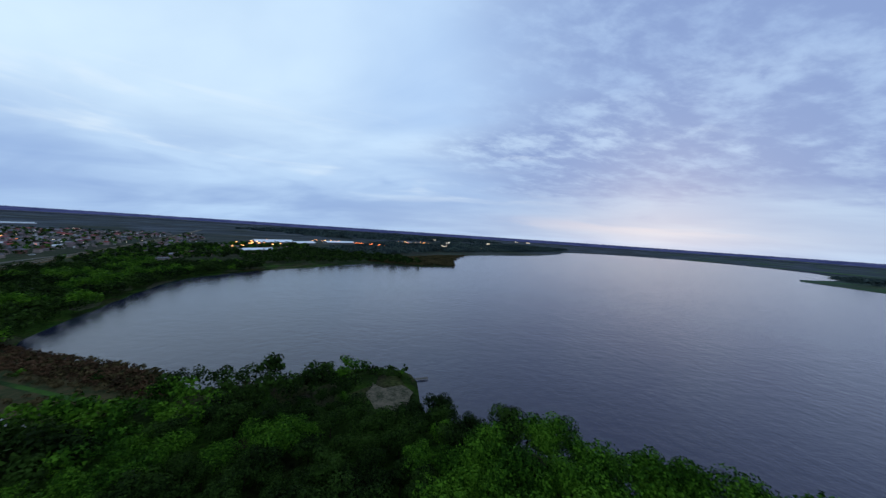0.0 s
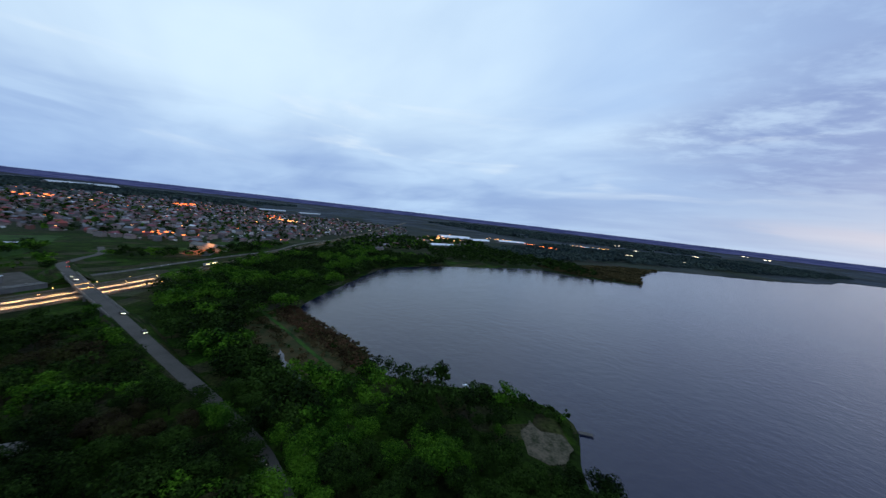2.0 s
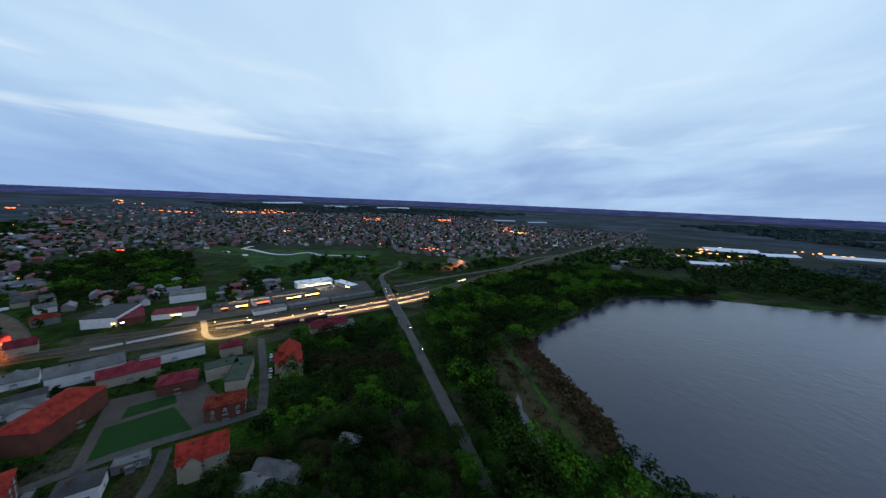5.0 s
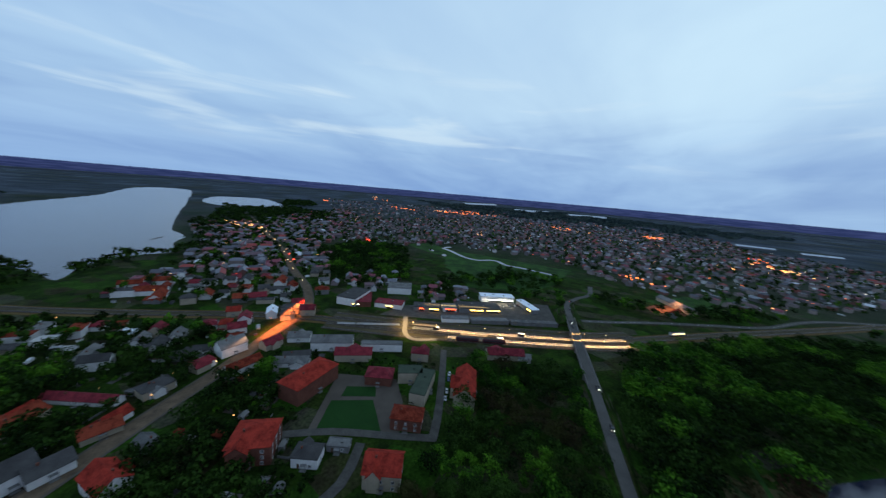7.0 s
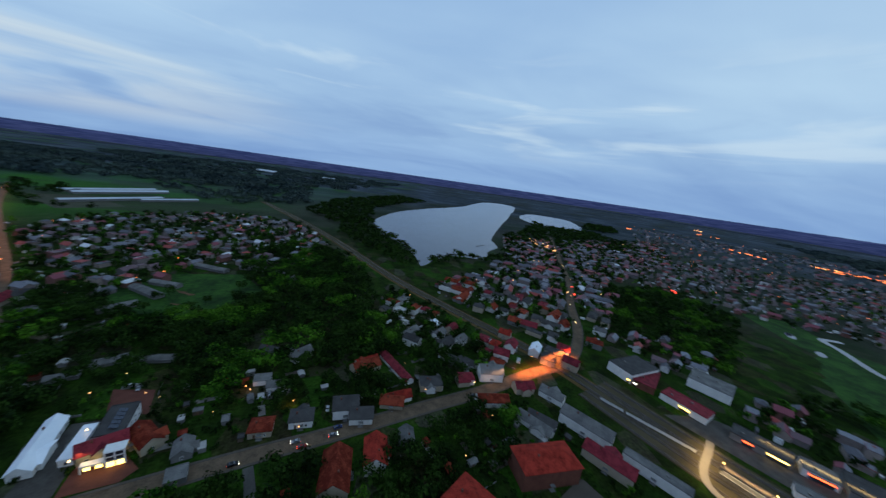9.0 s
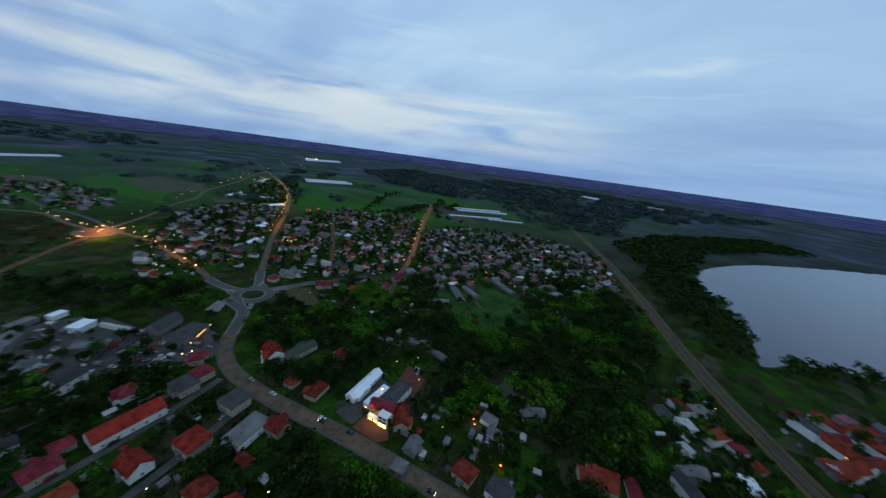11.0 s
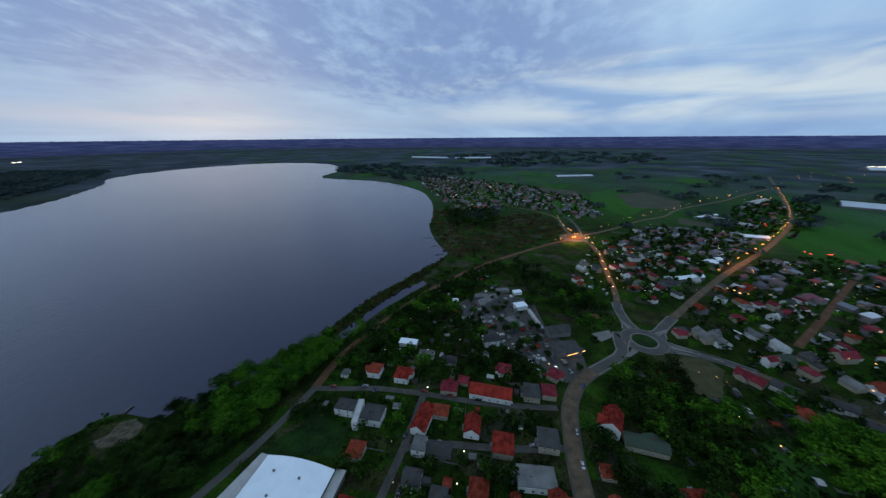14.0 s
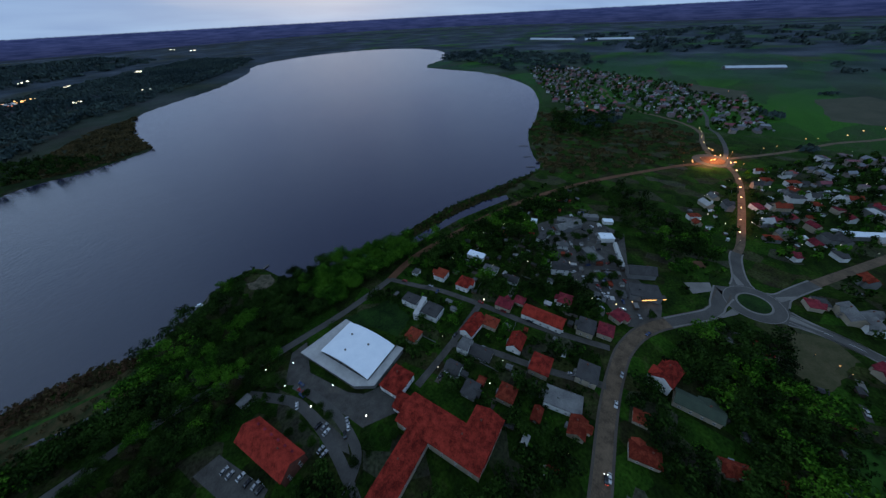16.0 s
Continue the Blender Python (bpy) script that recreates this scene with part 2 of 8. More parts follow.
    heath = mix(0.5, ramp(parcel.outputs[1], (0.0, (0.020, 0.028, 0.020)), (0.3, (0.030, 0.048, 0.022)), (0.55, (0.050, 0.046, 0.040)), (0.75, (0.022, 0.042, 0.018)), (1.0, (0.056, 0.060, 0.058))), ramp(noisy(0.012, 6), (0.36, (0.010, 0.016, 0.010)), (0.5, (0.030, 0.038, 0.026)), (0.64, (0.060, 0.058, 0.052))))
    sides = nt.nodes.new("ShaderNodeVectorMath")
    sides.operation = "DOT_PRODUCT"
    sides.inputs[1].default_value = (1, -0.5, 0)
    nt.links.new(geo.outputs["Position"], sides.inputs[0])
    farmed = nt.nodes.new("ShaderNodeMapRange")
    nt.links.new(sides.outputs["Value"], farmed.inputs[0])
    farmed.inputs[1].default_value, farmed.inputs[2].default_value = 330, 720
    drill = nt.nodes.new("ShaderNodeTexNoise")
    drill.inputs["Scale"].default_value, drill.inputs["Detail"].default_value = 1.3, 6
    nt.links.new(stretch.outputs[0], drill.inputs["Vector"])
    fields = mix(0.38, fields, ramp(drill.outputs[0], (0.36, (0.013, 0.026, 0.012)), (0.47, (0.028, 0.076, 0.015)), (0.56, (0.034, 0.098, 0.016)), (0.66, (0.056, 0.062, 0.042))))
    fields = mix(farmed.outputs[0], heath, fields)
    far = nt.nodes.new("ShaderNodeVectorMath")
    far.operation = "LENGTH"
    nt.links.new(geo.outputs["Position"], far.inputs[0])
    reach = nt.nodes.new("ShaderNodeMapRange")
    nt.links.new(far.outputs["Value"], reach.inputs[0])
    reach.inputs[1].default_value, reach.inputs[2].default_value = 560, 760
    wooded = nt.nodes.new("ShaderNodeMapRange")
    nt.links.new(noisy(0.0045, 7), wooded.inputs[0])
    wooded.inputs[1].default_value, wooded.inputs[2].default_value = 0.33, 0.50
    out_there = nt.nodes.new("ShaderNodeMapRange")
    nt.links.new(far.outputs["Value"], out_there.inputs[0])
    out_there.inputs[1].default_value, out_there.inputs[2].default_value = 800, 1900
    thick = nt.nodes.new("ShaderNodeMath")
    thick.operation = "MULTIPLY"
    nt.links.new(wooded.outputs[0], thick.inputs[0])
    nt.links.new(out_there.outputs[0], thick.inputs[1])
    # far land: the blue of distance haze is painted into these tones
    copse_haze = ramp(noisy(0.0048, 7), (0.34, (0.016, 0.026, 0.036)), (0.48, (0.032, 0.046, 0.062)), (0.58, (0.052, 0.066, 0.092)), (0.68, (0.082, 0.096, 0.122)))
    both = mix(reach.outputs[0], grass, mix(thick.outputs[0], fields, copse_haze))
    fine = ramp(noisy(0.6, 5), (0.3, (0.45, 0.45, 0.45)), (0.7, (1.25, 1.25, 1.2)))
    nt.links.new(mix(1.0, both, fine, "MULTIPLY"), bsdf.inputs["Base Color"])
    bsdf.inputs["Roughness"].default_value = 0.95
    bsdf.inputs["Specular IOR Level"].default_value = 0.03
    b = nt.nodes.new("ShaderNodeBump")
    b.inputs["Strength"].default_value, b.inputs["Distance"].default_value = 0.6, 0.4
    nt.links.new(noisy(0.8, 5), b.inputs["Height"])
    nt.links.new(b.outputs[0], bsdf.inputs["Normal"])
    return m


def foliage(name, dark, mid, light, spot=0.07):
    """Leaves: each clump its own tone, and a slower drift of tone from tree to tree."""
    m, nt, bsdf = material(name)
    geo = nt.nodes.new("ShaderNodeNewGeometry")
    n = nt.nodes.new("ShaderNodeTexNoise")
    n.inputs["Scale"].default_value, n.inputs["Detail"].default_value = spot, 2
    nt.links.new(geo.outputs["Position"], n.inputs["Vector"])
    a = nt.nodes.new("ShaderNodeMath")
    a.operation = "MULTIPLY_ADD"
    nt.links.new(geo.outputs["Random Per Island"], a.inputs[0])
    a.inputs[1].default_value = 0.34
    nt.links.new(n.outputs[0], a.inputs[2])
    r = nt.nodes.new("ShaderNodeValToRGB")
    r.color_ramp.elements.new(0.5)
    for e, (p, c) in zip(r.color_ramp.elements, ((0.40, dark), (0.62, mid), (0.84, light))):
        e.position, e.color = p, (*c, 1)
    nt.links.new(a.outputs[0], r.inputs[0])
    nt.links.new(r.outputs[0], bsdf.inputs["Base Color"])
    bsdf.inputs["Roughness"].default_value = 0.8
    bsdf.inputs["Specular IOR Level"].default_value = 0.04
    return m


WATER = water_material()
POND = water_material("still_pond_water", 0.08, 0.15)
GROUND = ground_material()
LEAF_BRIGHT = foliage("spring_leaves", (0.0050, 0.019, 0.0022), (0.021, 0.066, 0.0050), (0.064, 0.155, 0.011))
LEAF_DARK = foliage("dark_leaves", (0.0022, 0.0058, 0.0015), (0.0082, 0.020, 0.0033), (0.025, 0.054, 0.008))
LEAF_WARM = foliage("budding_twigs", (0.012, 0.009, 0.006), (0.024, 0.018, 0.009), (0.032, 0.036, 0.010))
REED = foliage("dry_reed", (0.022, 0.022, 0.009), (0.046, 0.038, 0.016), (0.088, 0.066, 0.030), 0.03)
# leaves of the far woods, blue haze mixed into their colour
LEAF_HAZE = foliage("hazed_distant_leaves", (0.018, 0.031, 0.034), (0.032, 0.049, 0.050), (0.052, 0.074, 0.064), 0.004)
REED_RUST = foliage("rusty_sedge", (0.018, 0.014, 0.007), (0.044, 0.026, 0.014), (0.092, 0.050, 0.028), 0.05)
BARK = surface("bark", (0.010, 0.008, 0.006), (0.030, 0.023, 0.017), 0.9, 0.5, 4)
# the warm brown holds the sodium lamps' light in the base colour
ASPHALT = surface("asphalt", (0.048, 0.036, 0.025), (0.150, 0.108, 0.072), 0.9, 0.22, 1.2, 0.2)
ASPHALT_DARK = surface("dark_asphalt", (0.036, 0.034, 0.031), (0.088, 0.083, 0.076), 0.9, 0.2, 1.5, 0.2)
ASPHALT_LANE = surface("aged_asphalt", (0.050, 0.048, 0.046), (0.092, 0.088, 0.082), 0.9, 0.1, 1.5, 0.2)
SAND = surface("pale_sand", (0.022, 0.028, 0.014), (0.110, 0.092, 0.068), 0.95, 0.28, 1.2, 0.4, spread=0.11)
PAVING = surface("concrete_paving", (0.110, 0.104, 0.098), (0.190, 0.180, 0.168), 0.85, 0.1, 2.0, 0.2)
TERRACOTTA = surface("terracotta_paving", (0.07, 0.026, 0.02), (0.13, 0.05, 0.036), 0.9, 0.2, 2.0, 0.2)
DIRT = surface("earth_track", (0.066, 0.032, 0.018), (0.14, 0.072, 0.042), 0.95, 0.1, 1.0, 0.4)
BALLAST = surface("track_ballast", (0.036, 0.032, 0.018), (0.080, 0.066, 0.038), 0.95, 0.06, 2.0, 0.5)
# verge grass with yellow-brown sodium light mixed into its colour
VERGE = surface("lamp_tinted_verge", (0.055, 0.036, 0.012), (0.11, 0.072, 0.026), 0.95, 0.05, 0.8, 0.4)
STEEL = surface("rail_steel", (0.108, 0.096, 0.09), (0.204, 0.192, 0.18), 0.4, 0.3, 6, 0.1, 0.9)
PAINT_LINE = surface("road_paint", (0.5, 0.5, 0.5), (0.75, 0.75, 0.74), 0.7, 0.5, 4, 0.1)
FOOTWAY = surface("worn_footway", (0.052, 0.043, 0.035), (0.092, 0.078, 0.066), 0.9, 0.1, 2.0, 0.2)
CONCRETE = surface("weathered_concrete", (0.096, 0.093, 0.09), (0.18, 0.174, 0.168), 0.9, 0.2, 2.0, 0.3)
SLEEPER = surface("oiled_sleepers", (0.025, 0.02, 0.018), (0.06, 0.05, 0.045), 0.9, 0.3, 3.0, 0.4)
TURF = surface("sports_turf", (0.006, 0.027, 0.005), (0.014, 0.052, 0.009), 0.9, 0.05, 1.5, 0.2)
MEADOW = surface("bright_meadow", (0.007, 0.022, 0.004), (0.028, 0.080, 0.010), 0.95, 0.045, 0.35, 0.3, spread=0.12)
ROUGH_GRASS = surface("rough_grass", (0.026, 0.036, 0.012), (0.080, 0.066, 0.036), 0.95, 0.12, 1.0, 0.4)
FIELD_SOIL = surface("bare_field", (0.032, 0.040, 0.022), (0.066, 0.062, 0.042), 0.95, 0.03, 0.4, 0.3)
REED_BED = surface("reed_bed", (0.012, 0.026, 0.007), (0.062, 0.044, 0.020), 0.95, 0.16, 0.9, 0.8, spread=0.13)
LAWN = surface("mown_lawn", (0.0040, 0.012, 0.0026), (0.016, 0.042, 0.007), 0.95, 0.11, 0.9, 0.3, spread=0.13)


# distance haze as a blue glow, darker towards the bottom
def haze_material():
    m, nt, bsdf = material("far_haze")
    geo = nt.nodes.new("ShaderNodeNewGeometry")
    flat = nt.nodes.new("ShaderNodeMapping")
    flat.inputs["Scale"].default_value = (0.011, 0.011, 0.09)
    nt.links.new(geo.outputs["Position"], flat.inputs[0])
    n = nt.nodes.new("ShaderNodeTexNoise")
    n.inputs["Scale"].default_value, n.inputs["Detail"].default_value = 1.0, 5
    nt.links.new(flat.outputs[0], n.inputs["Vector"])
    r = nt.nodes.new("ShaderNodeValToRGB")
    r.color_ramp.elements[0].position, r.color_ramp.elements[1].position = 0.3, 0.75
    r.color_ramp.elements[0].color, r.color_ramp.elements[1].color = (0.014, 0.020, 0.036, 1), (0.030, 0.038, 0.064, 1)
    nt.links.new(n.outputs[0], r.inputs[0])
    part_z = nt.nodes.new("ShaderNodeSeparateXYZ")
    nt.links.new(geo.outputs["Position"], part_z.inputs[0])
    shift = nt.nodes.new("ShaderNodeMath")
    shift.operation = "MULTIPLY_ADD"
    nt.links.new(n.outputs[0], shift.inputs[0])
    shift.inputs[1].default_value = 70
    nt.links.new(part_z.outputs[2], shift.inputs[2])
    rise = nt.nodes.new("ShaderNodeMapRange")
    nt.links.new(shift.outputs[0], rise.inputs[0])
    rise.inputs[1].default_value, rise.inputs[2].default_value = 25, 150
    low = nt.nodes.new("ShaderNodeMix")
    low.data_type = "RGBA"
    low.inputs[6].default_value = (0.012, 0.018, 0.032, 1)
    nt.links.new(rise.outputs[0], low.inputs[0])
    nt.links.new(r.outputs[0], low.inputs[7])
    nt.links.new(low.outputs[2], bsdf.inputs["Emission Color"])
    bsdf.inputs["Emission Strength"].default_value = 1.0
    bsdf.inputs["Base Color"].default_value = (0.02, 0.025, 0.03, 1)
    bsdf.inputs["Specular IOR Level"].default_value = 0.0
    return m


HAZE = haze_material()


# ---- mesh building ----
class Build:
    """Collects corners and faces for one mesh."""

    def __init__(self):
        self.v, self.f = [], []

    def add(self, verts, faces, m=None):
        n = len(self.v)
        self.v += [tuple(m @ Vector(p)) for p in verts] if m else [tuple(p) for p in verts]
        self.f += [tuple(i + n for i in face) for face in faces]
        return self

    def box(self, x0, x1, y0, y1, z0, z1, m=None):
        return self.add([(x0, y0, z0), (x1, y0, z0), (x1, y1, z0), (x0, y1, z0), (x0, y0, z1), (x1, y0, z1), (x1, y1, z1), (x0, y1, z1)],
                        [(0, 3, 2, 1), (4, 5, 6, 7), (0, 1, 5, 4), (1, 2, 6, 5), (2, 3, 7, 6), (3, 0, 4, 7)], m)

    def prism(self, outline, z0, z1, m=None):
        n = len(outline)
        return self.add([(x, y, z0) for x, y in outline] + [(x, y, z1) for x, y in outline],
                        [tuple(range(n))[::-1], tuple(range(n, 2 * n))] + [(i, (i + 1) % n, n + (i + 1) % n, n + i) for i in range(n)], m)

    def tube(self, p, q, r0, r1, n=6):
        p, q = Vector(p), Vector(q)
        turn = (q - p).to_track_quat("Z", "Y").to_matrix()
        ring = [(math.cos(2 * math.pi * i / n), math.sin(2 * math.pi * i / n)) for i in range(n)]
        self.add([p + turn @ Vector((x * r0, y * r0, 0)) for x, y in ring] + [q + turn @ Vector((x * r1, y * r1, 0)) for x, y in ring],
                 [(i, (i + 1) % n, n + (i + 1) % n, n + i) for i in range(n)] + [tuple(range(n))[::-1], tuple(range(n, 2 * n))])
        return self

    def mesh(self, name, mat, smooth=False):
        me = bpy.data.meshes.new(name)
        me.from_pydata(self.v, [], self.f)
        me.materials.append(mat)
        if smooth:
            me.polygons.foreach_set("use_smooth", [True] * len(me.polygons))
        me.update()
        return me


def part(name, build, mat, parent=None, label="", m=None, smooth=False):
    """One mesh object, under a thing or a part when one is given."""
    data = build.mesh(name, mat, smooth) if isinstance(build, Build) else build
    ob = new(name, data)
    if parent:
        ob.parent = parent
    if m is not None:
        ob.matrix_basis = m
    return tagged(ob, label) if label else ob


def thing(name, m, label, category, group="", kind=""):
    """An empty at the base of a thing, which carries its parts."""
    ob = new(name)
    ob.empty_display_size = 0.5
    ob.matrix_basis = m
    return tagged(ob, label, category, group, kind)


def from_arrays(name, verts, quads, mat):
    me = bpy.data.meshes.new(name)
    verts, quads = np.asarray(verts, np.float32), np.asarray(quads, np.int32)
    k = quads.shape[1]
    me.vertices.add(len(verts))
    me.vertices.foreach_set("co", verts.ravel())
    me.loops.add(quads.size)
    me.loops.foreach_set("vertex_index", quads.ravel())
    me.polygons.add(len(quads))
    me.polygons.foreach_set("loop_start", np.arange(0, quads.size, k, dtype=np.int32))
    me.materials.append(mat)
    me.update(calc_edges=True)
    return me


def spline(points, step=6.0, closed=False):
    """A smooth line through the points, with a corner every step metres."""
    pts = [Vector((*p, 0)[:3]) for p in points]
    n, out = len(pts), []
    for i in range(n if closed else n - 1):
        if closed:
            p = [pts[(i + k) % n] for k in (-1, 0, 1, 2)]
        else:
            p = [pts[max(0, i - 1)], pts[i], pts[i + 1], pts[min(n - 1, i + 2)]]
        count = max(2, int((p[2] - p[1]).length / step))
        for k in range(count):
            t = k / count
            out.append(0.5 * (2 * p[1] + (p[2] - p[0]) * t + (2 * p[0] - 5 * p[1] + 4 * p[2] - p[3]) * t * t + (3 * p[1] - p[0] - 3 * p[2] + p[3]) * t ** 3))
    if not closed:
        out.append(pts[-1])
    return out


def ribbon(line, left, right, z, thick=0.0):
    """A band along a line, from left to right of it; z: its top, a number or a function of the place."""
    b, rows = Build(), []
    for i, p in enumerate(line):
        d = (line[min(i + 1, len(line) - 1)] - line[max(i - 1, 0)])
        d.z = 0
        d.normalize()
        side = Vector((-d.y, d.x, 0))
        h = z(p) if callable(z) else z
        rows.append([(p + side * s).to_3d().xy.to_tuple() + (h,) for s in (left, right)])
    for a, c in rows:
        b.v += [a, c]
    for i in range(len(rows) - 1):
        b.f.append((2 * i, 2 * i + 1, 2 * i + 3, 2 * i + 2))
    if thick:
        n = len(b.v)
        b.v += [(x, y, h - thick) for x, y, h in b.v]
        for i in range(len(rows) - 1):
            b.f += [(2 * i, 2 * i + 2, n + 2 * i + 2, n + 2 * i), (2 * i + 1, n + 2 * i + 1, n + 2 * i + 3, 2 * i + 3)]
    return b


def inside(poly, x, y):
    """Whether points lie inside a closed outline, for arrays."""
    px, py = np.array([p[0] for p in poly]), np.array([p[1] for p in poly])
    hit = np.zeros(np.shape(x), bool)
    for i in range(len(px)):
        j = i - 1
        cross = ((py[i] > y) != (py[j] > y)) & (x < (px[j] - px[i]) * (y - py[i]) / (py[j] - py[i] + 1e-12) + px[i])
        hit ^= cross
    return hit


def off_line(line, x, y):
    """Distance of points from a line of corners, for arrays."""
    best = np.full(np.shape(x), 1e9)
    for a, b in zip(line[:-1], line[1:]):
        dx, dy = b[0] - a[0], b[1] - a[1]
        t = np.clip(((x - a[0]) * dx + (y - a[1]) * dy) / (dx * dx + dy * dy + 1e-9), 0, 1)
        best = np.minimum(best, (x - a[0] - t * dx) ** 2 + (y - a[1] - t * dy) ** 2)
    return np.sqrt(best)

# ---- land and water ----
LAND = 1.5      # the town's ground above the lake
GREAT_LAKE = [(-214, 152), (-170, 142), (-127, 136), (-108, 125), (-89, 126), (-63, 141), (-38, 154), (-16, 154), (-8, 141), (-4, 121), (8, 107),
              (34, 99), (64, 85), (90, 81), (129, 84), (180, 78), (269, 57), (331, 46), (377, 82), (462, 130), (571, 168), (712, 234), (861, 346), (992, 568), (1035, 891),
              (1321, 1025), (1609, 1321), (1652, 1652), (1440, 1906), (1016, 1948), (720, 1796), (588, 1559), (366, 1276), (169, 1110), (75, 1007), (28, 800), (26, 665), (-12, 634), (-58, 622), (-86, 612), (-123, 618), (-165, 596),
              (-212, 510), (-258, 438), (-290, 346), (-269, 270), (-240, 203)]
TOWN_LAKE = [(-232, -847), (-348, -1059), (-546, -1271), (-816, -1525), (-1271, -2075), (-1482, -2033), (-1072, -1434), (-746, -1011), (-590, -806), (-495, -673), (-462, -593),
             (-415, -551), (-373, -491), (-339, -500), (-310, -499), (-269, -477), (-233, -440), (-238, -490), (-233, -612), (-215, -689)]
SMALL_LAKE = [(-1015, -1276), (-1251, -1493), (-1393, -1367), (-1204, -1061), (-1066, -933), (-980, -961), (-943, -1093)]
lakes = []
for outline, wobble in ((GREAT_LAKE, 2.5), (TOWN_LAKE, 4.0), (SMALL_LAKE, 6.0)):
    line = spline(outline, 8, True)
    lakes.append([(p.x + wobble * noise.noise((p.x / 23, p.y / 23, 1)), p.y + wobble * noise.noise((p.x / 23, p.y / 23, 7))) for p in line])


def axis():
    """Grid lines, 9 m apart in the middle and ever wider towards the horizon."""
    out, step, at = [], 9.0, 0.0
    while at < 4900:
        out.append(at)
        if at > 420:
            step = min(step * 1.045, 240)
        at += step
    return np.array(out + [4960.0])


pos = axis()
lines = np.concatenate([-pos[::-1], pos[1:]])
gx, gy = np.meshgrid(lines, lines)
depth = np.full(gx.shape, 1e9)
for line in lakes:
    xs, ys = [p[0] for p in line], [p[1] for p in line]
    near = (gx > min(xs) - 80) & (gx < max(xs) + 80) & (gy > min(ys) - 80) & (gy < max(ys) + 80)
    d = off_line(line + line[:1], gx[near], gy[near])
    d[inside(line, gx[near], gy[near])] *= -1
    depth[near] = np.minimum(depth[near], d)
gz = np.clip(depth * 0.16, -3.0, LAND)
n = len(lines)
index = np.arange(n * n).reshape(n, n)
quads = np.stack([index[:-1, :-1], index[:-1, 1:], index[1:, 1:], index[1:, :-1]], -1).reshape(-1, 4)
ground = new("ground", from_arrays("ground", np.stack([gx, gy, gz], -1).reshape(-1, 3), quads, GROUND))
tagged(ground, "dark green meadow and field ground round the lake town", "ground", kind="structure")

for name, outline in (("lake", lakes[0]), ("town_lake", lakes[1]), ("small_lake", lakes[2])):
    turn = sum(a[0] * b[1] - b[0] * a[1] for a, b in zip(outline, outline[1:] + outline[:1]))
    corners = []
    for k, p in enumerate(outline):
        d = Vector(outline[(k + 1) % len(outline)]) - Vector(outline[k - 1])
        d = d.normalized() * (6 if turn > 0 else -6)
        corners.append((p[0] + d.y, p[1] - d.x, 0.0))
    b = Build().add(corners, [tuple(range(len(corners)))])
    tagged(part(name + "_water", b, WATER), "calm grey-lilac lake water mirroring the dusk sky", "water", kind="structure")

# a low belt of woods closes the modelled plain, glowing with painted blue haze
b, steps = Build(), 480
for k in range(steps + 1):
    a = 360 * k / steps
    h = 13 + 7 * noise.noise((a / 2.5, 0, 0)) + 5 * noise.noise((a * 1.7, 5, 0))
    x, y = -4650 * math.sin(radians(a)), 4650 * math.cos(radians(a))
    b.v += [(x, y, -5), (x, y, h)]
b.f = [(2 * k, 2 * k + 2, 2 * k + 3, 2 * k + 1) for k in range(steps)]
tagged(part("backdrop", b, HAZE), "low glowing ring for the far woods, coloured with blue haze", "backdrop", kind="structure")

# ---- roads ----
MAIN = [(191, -167), (174, -165), (161, -162), (125, -134), (99, -125), (76, -125), (47, -129), (0, -139), (-53, -147), (-96, -152), (-144, -159), (-184, -164), (-231, -174), (-280, -184), (-330, -223), (-385, -290), (-457, -368), (-562, -504), (-762, -762)]
TO_LAMPS = [(206, -177), (244, -171), (280, -173), (407, -166), (462, -152), (500, -128), (550, -114), (603, -105), (645, -75), (672, -36), (705, 20), (800, 96), (900, 150), (1050, 330)]
VILLAGE_LANE = [(496, -146), (540, -143), (604, -129), (640, -112), (720, -100), (860, -60)]
FAR_STREET = [(494, -150), (560, -207), (638, -262), (698, -319), (797, -377), (943, -511), (1067, -603), (1231, -735)]
NORTH = [(203, -197), (240, -218), (374, -306), (540, -427), (757, -556), (1155, -723), (1609, -902)]
EAST = [(187, -203), (183, -230), (174, -254), (147, -296), (102, -373)]
STREET_C = [(102, -280), (131, -326), (169, -398), (247, -519), (369, -712), (508, -957)]
STREET_D = [(224, -301), (303, -363), (408, -443)]
LAKE_PATH = [(479, -144), (424, -95), (308, -17), (209, 25), (130, 41), (85, 47), (50, 43)]
OVERPASS = [(50, 43), (25, 43), (0, 44), (-32, 48), (-63, 52), (-84, 57), (-100, 60), (-132, 61), (-164, 60.6), (-205, 59.6), (-257, 58.6), (-320, 58.2), (-367, 58.6), (-397, 59), (-425, 63), (-442, 70), (-461, 80), (-475, 92), (-493, 100), (-530, 106)]
RAILWAY = [(51, -1000), (-51, -753), (-121, -561), (-174, -389), (-217, -285), (-246, -224), (-266, -169), (-283, -89), (-305, -8), (-336, 85), (-373, 148), (-454, 288), (-542, 440), (-762, 813), (-1271, 1609)]
EAST_ROAD = [(-374, 50), (-381, 77), (-393, 107), (-412, 149), (-437, 215), (-462, 278), (-526, 372), (-598, 549), (-762, 847)]
